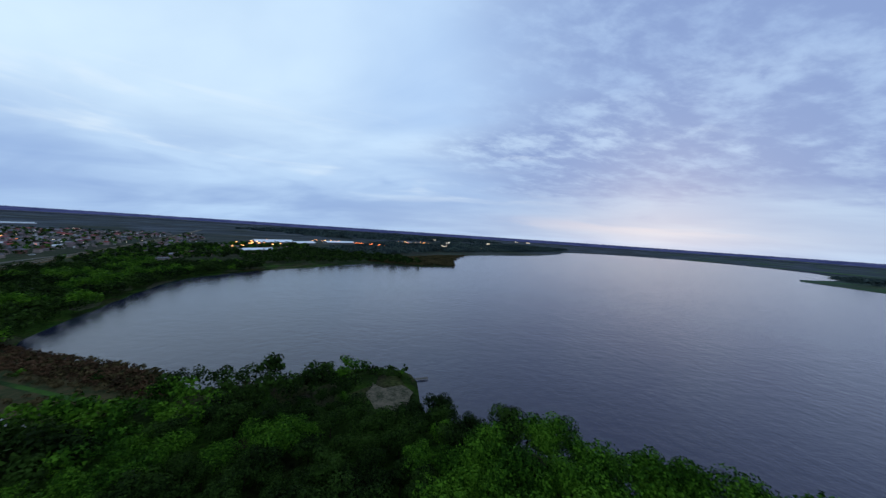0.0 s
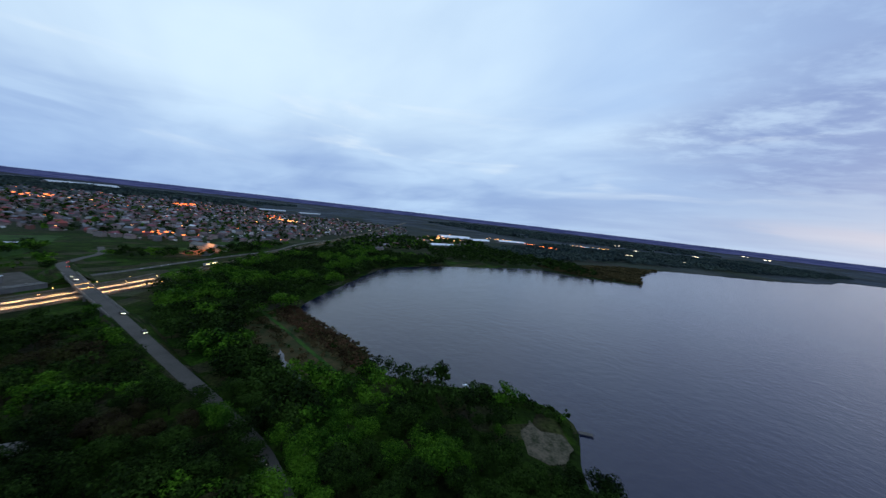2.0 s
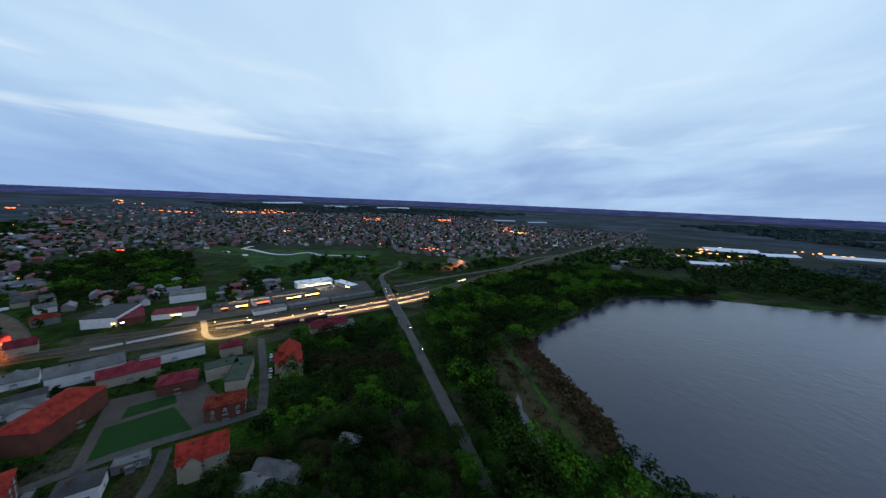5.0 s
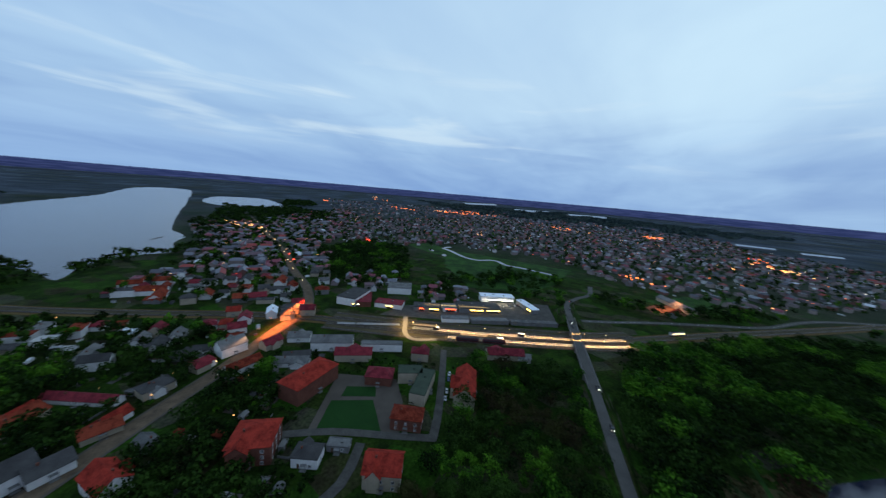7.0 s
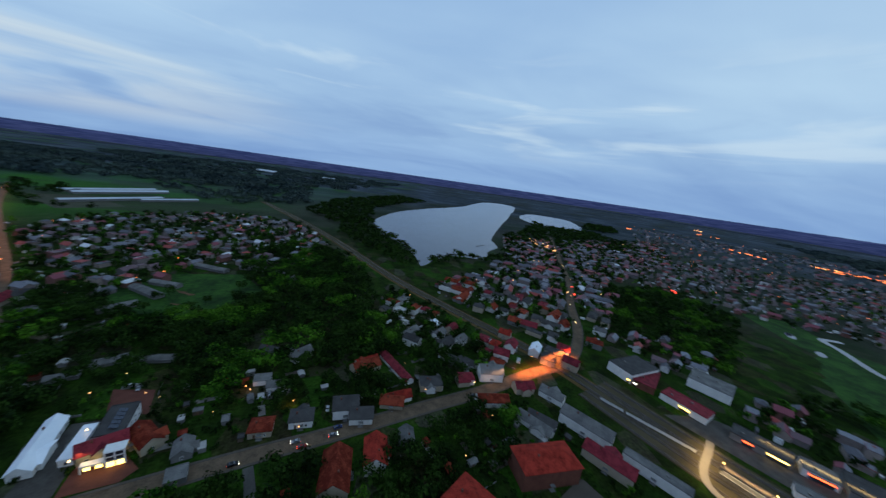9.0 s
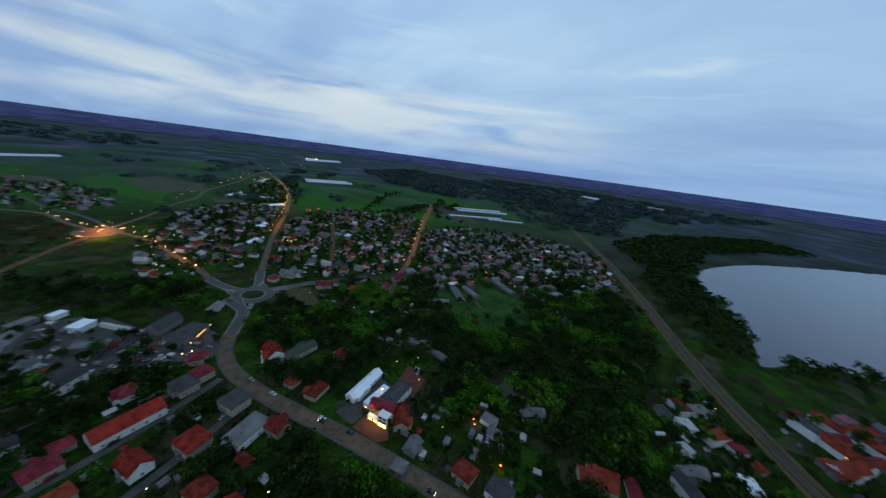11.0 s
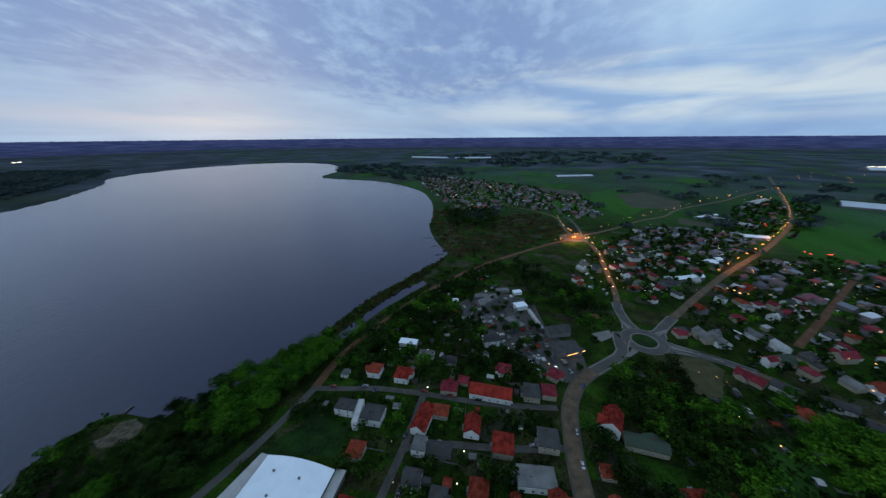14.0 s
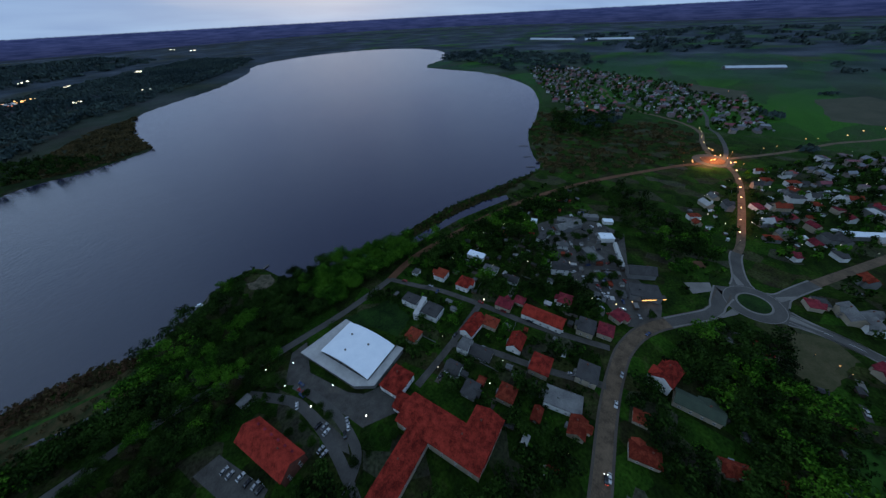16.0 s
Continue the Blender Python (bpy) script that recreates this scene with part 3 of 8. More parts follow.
HOME_STREETS = [[(50, 43), (59, 17), (65, 2), (72, -31), (79, -74), (91, -117)], [(72, -31), (32, -36), (-3, -38)], [(32, -36), (42, -56), (52, -91), (64, -123)], [(-262, -44), (-220, -34), (-191, -28), (-175, -26)], [(-177, -26), (-171, -46), (-163, -74), (-152, -96)], [(-162, -57), (-141, -54), (-120, -62)]]


def climb(p):
    """Height of the overpass road along its way."""
    a = min(1, max(0, (-p.x - 127) / 144))
    c = min(1, max(0, (p.x + 462) / 80))
    s = min(a, c)
    return LAND + 0.12 + 5.8 * s * s * (3 - 2 * s)


def road(name, points, width, mat, label, z=LAND + 0.10, step=6.0, category="road"):
    line = spline(points, step)
    ob = part(name, ribbon(line, width / 2, -width / 2, z, 0.25), mat)
    tagged(ob, label, category, kind="structure")
    return line


main_line = road("road_main", MAIN, 7.8, ASPHALT, "worn grey asphalt main street through the town")
lane_line = road("road_village_lane", VILLAGE_LANE, 5.5, ASPHALT_LANE, "grey asphalt lane into the lakeside village", LAND + 0.098)
far_line = road("road_far_street", FAR_STREET, 6, ASPHALT, "grey country road from the crossing to the far street", LAND + 0.096)
lamps_line = road("road_lakeside_village", TO_LAMPS, 6.5, ASPHALT, "grey asphalt road towards the lamp-lit crossing", LAND + 0.104)
north_line = road("road_north", NORTH, 7, ASPHALT, "long straight asphalt street lined with lit lamps", LAND + 0.108)
east_line = road("road_east", EAST[:3], 7, ASPHALT_LANE, "smooth new asphalt road from the roundabout", LAND + 0.112)
back_line = road("road_back_street", EAST[2:], 5.5, ASPHALT, "narrow worn street between house rows", LAND + 0.106)
c_line = road("road_lamp_street", STREET_C, 7, ASPHALT, "narrow street with a row of orange lamps", LAND + 0.100)
d_line = road("road_short_street", STREET_D, 6, DIRT, "short brown unpaved side street", LAND + 0.100)
over_line = spline(OVERPASS, 6)
for name, wide, part_line in (("road_overpass", 6.0, [p for p in over_line if p.x < -126]), ("road_lakeside", 5.2, [p for p in over_line if p.x > -133])):
    tagged(part(name, ribbon(part_line, wide / 2, -wide / 2, climb, 0.25), ASPHALT_LANE), "grey asphalt road rising to the railway overpass" if wide > 6 else "narrow grey asphalt lane under lakeside trees", "road", kind="structure")
along_line = road("road_along_tracks", EAST_ROAD, 6.5, ASPHALT_LANE, "grey asphalt road running beside the railway", LAND + 0.104)
home_lines = [road("road_residential", h, 4.4, ASPHALT_DARK, "narrow grey residential street between gardens", LAND + 0.116 + 0.004 * i) for i, h in enumerate(HOME_STREETS)]
path_line = road("path_lakeside", LAKE_PATH, 6.4, DIRT, "reddish brown earth path along the lake", LAND + 0.09)

# roundabout
CX, CY, ISLE = 190.0, -184.5, 9.5
ring = [Vector((CX + 13.7 * math.cos(a * math.pi / 24), CY + 13.7 * math.sin(a * math.pi / 24), 0)) for a in range(49)]
tagged(part("road_roundabout", ribbon(ring, 4.0, -4.0, LAND + 0.13, 0.25), ASPHALT_LANE), "smooth dark asphalt ring of the roundabout", "road", kind="structure")
# dark new asphalt on the mouths of its four roads, widening into the ring
for line, reach in ((main_line, 62), (lamps_line, 46), (north_line, 42), (east_line, 30)):
    mouth, run = [line[0]], 0.0
    while run < reach:
        run += (line[len(mouth)] - line[len(mouth) - 1]).length
        mouth.append(line[len(mouth)])
    mouth.insert(0, mouth[0] + (Vector((CX, CY, 0)) - mouth[0]) * 0.25)
    b = Build()
    for i, p in enumerate(mouth):
        d = (mouth[min(i + 1, len(mouth) - 1)] - mouth[max(i - 1, 0)]).normalized()
        w = 4.1 + 6.0 * max(0.0, 1 - i * 6.0 / 26) ** 2
        b.v += [(p.x - d.y * w, p.y + d.x * w, LAND + 0.122), (p.x + d.y * w, p.y - d.x * w, LAND + 0.122)]
    b.f = [(2 * i + 1, 2 * i + 3, 2 * i + 2, 2 * i) for i in range(len(mouth) - 1)]
    tagged(part("road_mouth", b, ASPHALT_LANE), "dark new asphalt where a road meets the roundabout", "road", kind="structure")
    for side in (0, 1):
        edge = [Vector(b.v[2 * i + side]) for i in range(1, len(mouth))]
        tagged(part("kerb", ribbon(edge, 0.55, -0.55, LAND + 0.20, 0.2), PAVING), "pale kerb of the roundabout's approach", "kerb", kind="structure")
b = Build().prism([(CX + ISLE * math.cos(a * math.pi / 18), CY + ISLE * math.sin(a * math.pi / 18)) for a in range(36)], LAND - 0.1, LAND + 0.32)
tagged(part("roundabout_island", b, LAWN), "round mown grass island of the roundabout", "traffic island", kind="structure")
ring = [Vector((CX + (ISLE + 0.6) * math.cos(a * math.pi / 24), CY + (ISLE + 0.6) * math.sin(a * math.pi / 24), 0)) for a in range(49)]
tagged(part("kerb", ribbon(ring, 0.7, -0.7, LAND + 0.28, 0.3), PAVING), "pale concrete kerb round the island", "kerb", kind="structure")

# small lamp-lit roundabout of the village crossing
KX, KY = 476.0, -134.0
ring = [Vector((KX + 19 * math.cos(a * math.pi / 24), KY + 19 * math.sin(a * math.pi / 24), 0)) for a in range(49)]
tagged(part("road_village_crossing", ribbon(ring, 4.5, -4.5, LAND + 0.13, 0.25), ASPHALT_LANE), "grey asphalt ring of the lamp-lit village crossing", "road", kind="structure")
b = Build().prism([(KX + 14 * math.cos(a * math.pi / 18), KY + 14 * math.sin(a * math.pi / 18)) for a in range(36)], LAND - 0.1, LAND + 0.32)
tagged(part("crossing_island", b, DIRT), "round bare brown island of the village crossing", "traffic island", kind="structure")

# railway
rail_line = spline(RAILWAY, 10)
tagged(part("railway_verge", ribbon(rail_line, 7.5, -9, LAND + 0.05, 0.4), VERGE), "grass verge of the railway, lamplight tinted yellow-brown into its colour", "verge", kind="structure")
yard_line = [p for p in rail_line if -160 < p.y < 122]
tagged(part("railway_bed", ribbon(rail_line, 5.3, -5.2, LAND + 0.16, 0.6), BALLAST), "brown ballast bed of the railway", "railway", kind="structure")
tagged(part("railway_yard", ribbon(yard_line, 19, -17.5, LAND + 0.2, 0.6), BALLAST), "wide brown ballast yard of the station tracks", "railway", kind="structure")
for off in (-15.4, -7.4, -3.6, 3.9, 7.3, 15.6):
    track = tagged(part("railway_sleepers", ribbon(rail_line if off in (-3.6, 3.9) else yard_line, off + 1.3, off - 1.3, LAND + 0.27, 0.1), SLEEPER), "dark sleepers of a railway track", "track", kind="structure")
    for g in (-0.75, 0.75):
        part("rail", ribbon(rail_line if off in (-3.6, 3.9) else yard_line, off + g + 0.09, off + g - 0.09, LAND + 0.42, 0.2), STEEL, track)

# embankment and bridge of the overpass
b, n = Build(), 0
bank = [p for p in over_line if climb(p) > LAND + 0.3]
for side in (1, -1):
    stretch = [p for p in bank if (p.x > -252 if side > 0 else p.x < -352)]
    c = Build()
    for i, p in enumerate(stretch):
        d = (stretch[min(i + 1, len(stretch) - 1)] - stretch[max(i - 1, 0)]).normalized()
        s2, h = Vector((-d.y, d.x, 0)), climb(p) - 0.15
        for w, z in ((4.2 + 1.7 * (h - LAND), LAND - 0.3), (3.9, h), (-3.9, h), (-4.2 - 1.7 * (h - LAND), LAND - 0.3)):
            c.v.append((p.x + s2.x * w, p.y + s2.y * w, z))
    c.f = [(4 * i + k, 4 * i + k + 1, 4 * i + k + 5, 4 * i + k + 4) for i in range(len(stretch) - 1) for k in range(3)]
    c.f += [(0, 1, 2, 3), tuple(4 * (len(stretch) - 1) + k for k in (3, 2, 1, 0))]
    tagged(part("embankment", c, GROUND), "grassy embankment carrying the overpass road", "embankment", kind="structure")
span = [p for p in over_line if -372 < p.x < -238]
bridge = thing("bridge", Matrix.Identity(4), "grey concrete road bridge over the railway tracks", "bridge")
part("deck", ribbon(span, 4.0, -4.0, lambda p: climb(p) - 0.3, 0.9), CONCRETE, bridge)
for side in (3.8, -3.8):
    part("parapet", ribbon(span, side + 0.15, side - 0.15, lambda p: climb(p) + 0.55, 0.8), CONCRETE, bridge)
    part("railing", ribbon(span, side + 0.05, side - 0.05, lambda p: climb(p) + 1.1, 0.12), STEEL, bridge, "thin steel handrail")
for x in (-262, -300, -336):
    p = min(span, key=lambda q: abs(q.x - x))
    for y in (-2.8, 2.8):
        part("pier", Build().tube((p.x, p.y + y, LAND - 0.5), (p.x, p.y + y, climb(p) - 1.1), 0.6, 0.6, 10), CONCRETE, bridge)

# ---- trees ----
rng = np.random.default_rng(7)


def leaf_cloud(height, radius, lobes, cards, size, base=0.28):
    """Leaf clumps spread over the lobes of a crown: corners and three-sided faces."""
    centres = rng.normal(size=(lobes, 3))
    centres /= np.linalg.norm(centres, axis=1)[:, None]
    centres *= rng.uniform(0.25, 0.8, (lobes, 1))
    span = height * (1 - base) / 2
    reach = rng.uniform(0.34, 0.58, lobes)
    pick = rng.integers(0, lobes, cards)
    way = rng.normal(size=(cards, 3))
    way[:, 2] += 0.35
    way /= np.linalg.norm(way, axis=1)[:, None]
    spot = centres[pick] + way * (reach[pick] * rng.uniform(0.75, 1.1, cards))[:, None]
    spot *= np.array([radius, radius, span])
    spot[:, 2] += height * base + span
    face = way + 0.33 * rng.normal(size=(cards, 3))
    face /= np.linalg.norm(face, axis=1)[:, None]
    side = np.cross(face, rng.normal(size=(cards, 3)))
    side /= np.linalg.norm(side, axis=1)[:, None]
    up = np.cross(face, side)
    half = size * rng.uniform(0.6, 1.25, (cards, 1)) * 0.62
    leaf = np.stack([spot + side * half, spot + (up * 0.87 - side * 0.5) * half, spot - (up * 0.87 + side * 0.5) * half], 1)
    return leaf.reshape(-1, 3), np.arange(3 * cards).reshape(-1, 3)


def trunk_mesh(height, radius):
    b = Build().tube((0, 0, -0.3), (0.1, 0, height * 0.4), height * 0.026, height * 0.018, 7)
    b.tube((0.1, 0, height * 0.4), (0.0, 0.2, height * 0.78), height * 0.018, height * 0.006, 6)
    for k in range(5):
        a, z = k * 2.4, height * (0.3 + 0.07 * k)
        b.tube((0.05, 0, z), (radius * 0.6 * math.cos(a), radius * 0.6 * math.sin(a), z + height * 0.2), height * 0.011, height * 0.004, 5)
    return b


SPECIES = {"bright": (LEAF_BRIGHT, "broad tree in fresh bright green spring leaf"), "dark": (LEAF_DARK, "dark green dense leafy tree"), "warm": (LEAF_WARM, "half-bare tree with brownish budding twigs")}
models = {}
for kind, (leaf, label) in SPECIES.items():
    models[kind] = []
    for k in range(3):
        height, radius = (9.8, 5.2) if kind == "bright" else ((9.2, 4.6) if kind == "dark" else (8.0, 3.8))
        crown = from_arrays("crown", *leaf_cloud(height, radius, 16, 2500, 0.46), leaf)
        models[kind].append((trunk_mesh(height, radius).mesh("trunk", BARK), crown))

ROADS = [(lane_line, 5), (far_line, 6), (main_line, 7), (lamps_line, 6), (north_line, 6), (east_line, 6.5), (c_line, 5), (d_line, 4), ([p for p in over_line if p.x < -120], 5.4), ([p for p in over_line if p.x > -132], 3.0), (back_line, 4.5), (along_line, 7), (path_line, 4.5), (rail_line, 19)] + [(h, 5) for h in home_lines]
YARDS = []          # outlines that stay free of growth
taken = []          # round footprints of houses and yards: x, y, radius


def clear_of(x, y, gap=0.0, shore=2.0):
    """Which points lie off the roads, houses and lakes."""
    ok = np.ones(len(x), bool)
    for line, width in ROADS:
        few = line[::2] + line[-1:]
        ok[ok] = off_line([(p.x, p.y) for p in few], x[ok], y[ok]) > width + gap
    if taken:
        t = np.array(taken)
        d = np.hypot(x[:, None] - t[:, 0], y[:, None] - t[:, 1]) - t[:, 2]
        ok &= d.min(1) > gap
    for line in YARDS:
        ok[ok] = ~inside(line, x[ok], y[ok])
    for line in lakes:
        ok[ok] &= ~inside(line, x[ok], y[ok])
        if shore:
            ok[ok] &= off_line(line, x[ok], y[ok]) > shore
    return ok


def sow(poly, spacing, share=1.0, gap=0.0, shore=2.0, seed=1):
    """Loosely spaced places inside an outline, off the roads and houses."""
    r = np.random.default_rng(seed)
    xs, ys = [p[0] for p in poly], [p[1] for p in poly]
    x, y = np.meshgrid(np.arange(min(xs), max(xs), spacing), np.arange(min(ys), max(ys), spacing))
    x, y = x.ravel() + r.uniform(-0.45, 0.45, x.size) * spacing, y.ravel() + r.uniform(-0.45, 0.45, y.size) * spacing
    ok = inside(poly, x, y) & (r.random(x.size) < share)
    x, y = x[ok], y[ok]
    ok = clear_of(x, y, gap, shore)
    return x[ok], y[ok]


def plant(x, y, kind, size, seed):
    """Single trees, each with trunk and crown."""
    r = random.Random(seed)
    leaf, label = SPECIES[kind]
    for px, py in zip(x, y):
        trunk, crown = r.choice(models[kind])
        s = size * r.uniform(0.75, 1.25)
        t = thing("tree", pose(px, py, LAND - 0.1, rz=r.uniform(0, 360)) @ Matrix.Diagonal((s, s, s * r.uniform(0.9, 1.15), 1)), label, "tree", "trees of the lakeside and gardens")
        part("trunk", trunk, BARK, t)
        part("crown", crown, leaf, t)


def woodland(name, x, y, leaf, height, radius, cards, size, label, seed, low=LAND, ground_cover=False):
    """Many trees in one mesh: crowns of leaf clumps on short stems."""
    r = np.random.default_rng(seed)
    clouds = [leaf_cloud(height, radius, 9, int(cards * 1.6), size * 0.88, 0.05 if ground_cover else 0.25) for _ in range(6)]
    verts, quads, base = [], [], 0
    for px, py in zip(x, y):
        v, q = clouds[r.integers(6)]
        a, s = r.uniform(0, 6.28), r.uniform(0.65, 1.3)
        c, sn = math.cos(a) * s, math.sin(a) * s
        verts.append(np.stack([v[:, 0] * c - v[:, 1] * sn + px, v[:, 0] * sn + v[:, 1] * c + py, v[:, 2] * s * r.uniform(0.85, 1.15) + low], 1))
        quads.append(q + base)
        base += len(v)
        if not ground_cover and cards >= 50:
            w = 0.16 * s
            h = height * 0.6 * s
            verts.append(np.array([(px - w, py, low - 0.2), (px + w, py, low - 0.2), (px + w * 0.4, py, low + h), (px - w * 0.4, py, low + h),
                                   (px, py - w, low - 0.2), (px, py + w, low - 0.2), (px, py + w * 0.4, low + h), (px, py - w * 0.4, low + h)]))
            quads.append(np.array([(0, 1, 2), (0, 2, 3), (4, 5, 6), (4, 6, 7)]) + base)
            base += 8
    if not verts:
        return None
    ob = new(name, from_arrays(name, np.concatenate(verts), np.concatenate(quads), leaf))
    return tagged(ob, label, "woodland" if not ground_cover else "undergrowth", kind="stuff")

# ---- houses ----
ROOFS = {
    "red": (surface("red_tiles", (0.075, 0.010, 0.008), (0.30, 0.036, 0.024), 0.85, 0.3, 1.4, 0.6, own=0.14, spec=0.03, spread=0.15), "red tiled"),
    "brown": (surface("rust_brown_tiles", (0.085, 0.014, 0.009), (0.22, 0.045, 0.025), 0.85, 0.3, 1.4, 0.6, own=0.16, spec=0.03, spread=0.11), "rust-brown tiled"),
    "dark_red": (surface("wine_red_tiles", (0.085, 0.009, 0.016), (0.20, 0.026, 0.036), 0.8, 0.3, 1.6, 0.4, own=0.14, spread=0.11), "wine-red"),
    "dark": (surface("dark_slate_roof", (0.028, 0.027, 0.028), (0.066, 0.064, 0.064), 0.8, 0.25, 2.5, 0.4, own=0.2), "dark slate-grey"),
    "grey": (surface("grey_felt_roof", (0.056, 0.056, 0.058), (0.17, 0.168, 0.165), 0.85, 0.2, 2.0, 0.3, own=0.2), "grey felt"),
    "pale": (surface("pale_metal_roof", (0.62, 0.67, 0.74), (0.76, 0.80, 0.85), 0.5, 0.15, 2.0, 0.1, own=0.1), "pale metal"),
    "light": (surface("light_grey_roof", (0.27, 0.266, 0.265), (0.42, 0.414, 0.405), 0.85, 0.25, 2.0, 0.2, own=0.2), "light grey"),
    "moss": (surface("mossy_green_roof", (0.03, 0.042, 0.03), (0.055, 0.072, 0.052), 0.9, 0.2, 2.0, 0.3), "mossy green"),
}
WALLS = {
    "white": (surface("white_render", (0.50, 0.50, 0.50), (0.72, 0.72, 0.71), 0.85, 0.3, 3.0, 0.15, own=0.15), "white rendered"),
    "cream": (surface("cream_render", (0.2567, 0.221, 0.164), (0.3708, 0.3209, 0.2495), 0.85, 0.3, 3.0, 0.15, own=0.2), "cream rendered"),
    "brick": (surface("red_brick", (0.0868, 0.0341, 0.0248), (0.155, 0.062, 0.0434), 0.9, 0.3, 4.0, 0.3), "red brick"),
    "grey": (surface("grey_render", (0.1054, 0.1054, 0.1085), (0.1798, 0.1798, 0.1798), 0.9, 0.3, 3.0, 0.2, own=0.2), "grey rendered"),
}
PANE = surface("window_glass", (0.02, 0.024, 0.03), (0.04, 0.045, 0.055), 0.08, 1, 5, 0.0, spec=0.8)
FRAME = surface("white_window_frame", (0.55, 0.55, 0.55), (0.7, 0.7, 0.7), 0.6, 1, 6, 0.05)
DOOR = surface("brown_door", (0.07, 0.04, 0.025), (0.13, 0.08, 0.05), 0.6, 1, 5, 0.1)
WARM_PANE = glowing("lit_window", (1.0, 0.72, 0.32), 4.0)

frame_b = Build().box(-0.65, 0.65, -0.05, 0.06, -0.8, -0.68).box(-0.65, 0.65, -0.05, 0.06, 0.68, 0.8).box(-0.65, -0.53, -0.05, 0.06, -0.68, 0.68).box(0.53, 0.65, -0.05, 0.06, -0.68, 0.68)
frame_b.box(-0.05, 0.05, -0.05, 0.04, -0.68, 0.68)
FRAME_MESH = frame_b.mesh("window_frame", FRAME)
PANE_MESH = Build().box(-0.53, 0.53, -0.03, 0.02, -0.68, 0.68).mesh("pane", PANE)
LIT_MESH = Build().box(-0.53, 0.53, -0.03, 0.02, -0.68, 0.68).mesh("pane", WARM_PANE)
DOOR_MESH = Build().box(-0.5, 0.5, -0.05, 0.07, 0, 2.1).box(-0.6, 0.6, -0.05, 0.04, 2.1, 2.25).mesh("door", DOOR)
CHIMNEY_MESH = Build().box(-0.35, 0.35, -0.3, 0.3, -1.2, 1.0).box(-0.42, 0.42, -0.37, 0.37, 1.0, 1.12).mesh("chimney", WALLS["brick"][0])


def roof_shape(L, W, h, kind, rise):
    """Wall and roof of a house centred at the origin, its ridge along x."""
    x, y, o, th = L / 2, W / 2, 0.5, 0.22
    wall, top = Build(), Build()
    if kind == "flat":
        wall.box(-x, x, -y, y, -0.4, h)
        top.box(-x - 0.15, x + 0.15, -y - 0.15, y + 0.15, h, h + 0.18)
        for a in ((-x - 0.15, x + 0.15, -y - 0.15, -y + 0.1), (-x - 0.15, x + 0.15, y - 0.1, y + 0.15), (-x - 0.15, -x + 0.1, -y + 0.1, y - 0.1), (x - 0.1, x + 0.15, -y + 0.1, y - 0.1)):
            top.box(*a, h + 0.18, h + 0.42)
        if L > 9:
            top.box(-x * 0.3 - 0.6, -x * 0.3 + 0.6, -0.5, 0.5, h + 0.18, h + 0.9)
    elif kind == "gable":
        wall.add([(-x, -y, -0.4), (x, -y, -0.4), (x, y, -0.4), (-x, y, -0.4), (-x, -y, h), (x, -y, h), (x, y, h), (-x, y, h), (-x, 0, h + rise), (x, 0, h + rise)],
                 [(0, 1, 5, 4), (2, 3, 7, 6), (1, 2, 6, 9, 5), (3, 0, 4, 8, 7)])
        dz = o * rise / y
        for s in (1, -1):
            p = [(-x - o, s * (y + o), h - dz), (x + o, s * (y + o), h - dz), (x + o, 0, h + rise + 0.02), (-x - o, 0, h + rise + 0.02)]
            p += [(a, b, c + th) for a, b, c in p]
            f = [(4, 5, 6, 7), (3, 2, 1, 0), (0, 1, 5, 4), (1, 2, 6, 5), (3, 0, 4, 7)]
            top.add(p, f if s < 0 else [q[::-1] for q in f])
    else:
        wall.box(-x, x, -y, y, -0.4, h)
        r = max(0.0, x - y)
        e = [(-x - o, -y - o, h), (x + o, -y - o, h), (x + o, y + o, h), (-x - o, y + o, h)]
        top.add(e + [(a, b, c + th) for a, b, c in e] + [(-r, 0, h + th + rise), (r + 0.01, 0, h + th + rise)],
                [(3, 2, 1, 0), (0, 1, 5, 4), (1, 2, 6, 5), (2, 3, 7, 6), (3, 0, 4, 7), (4, 5, 9, 8), (5, 6, 9), (6, 7, 8, 9), (7, 4, 8)])
    return wall, top


house_rng = random.Random(3)


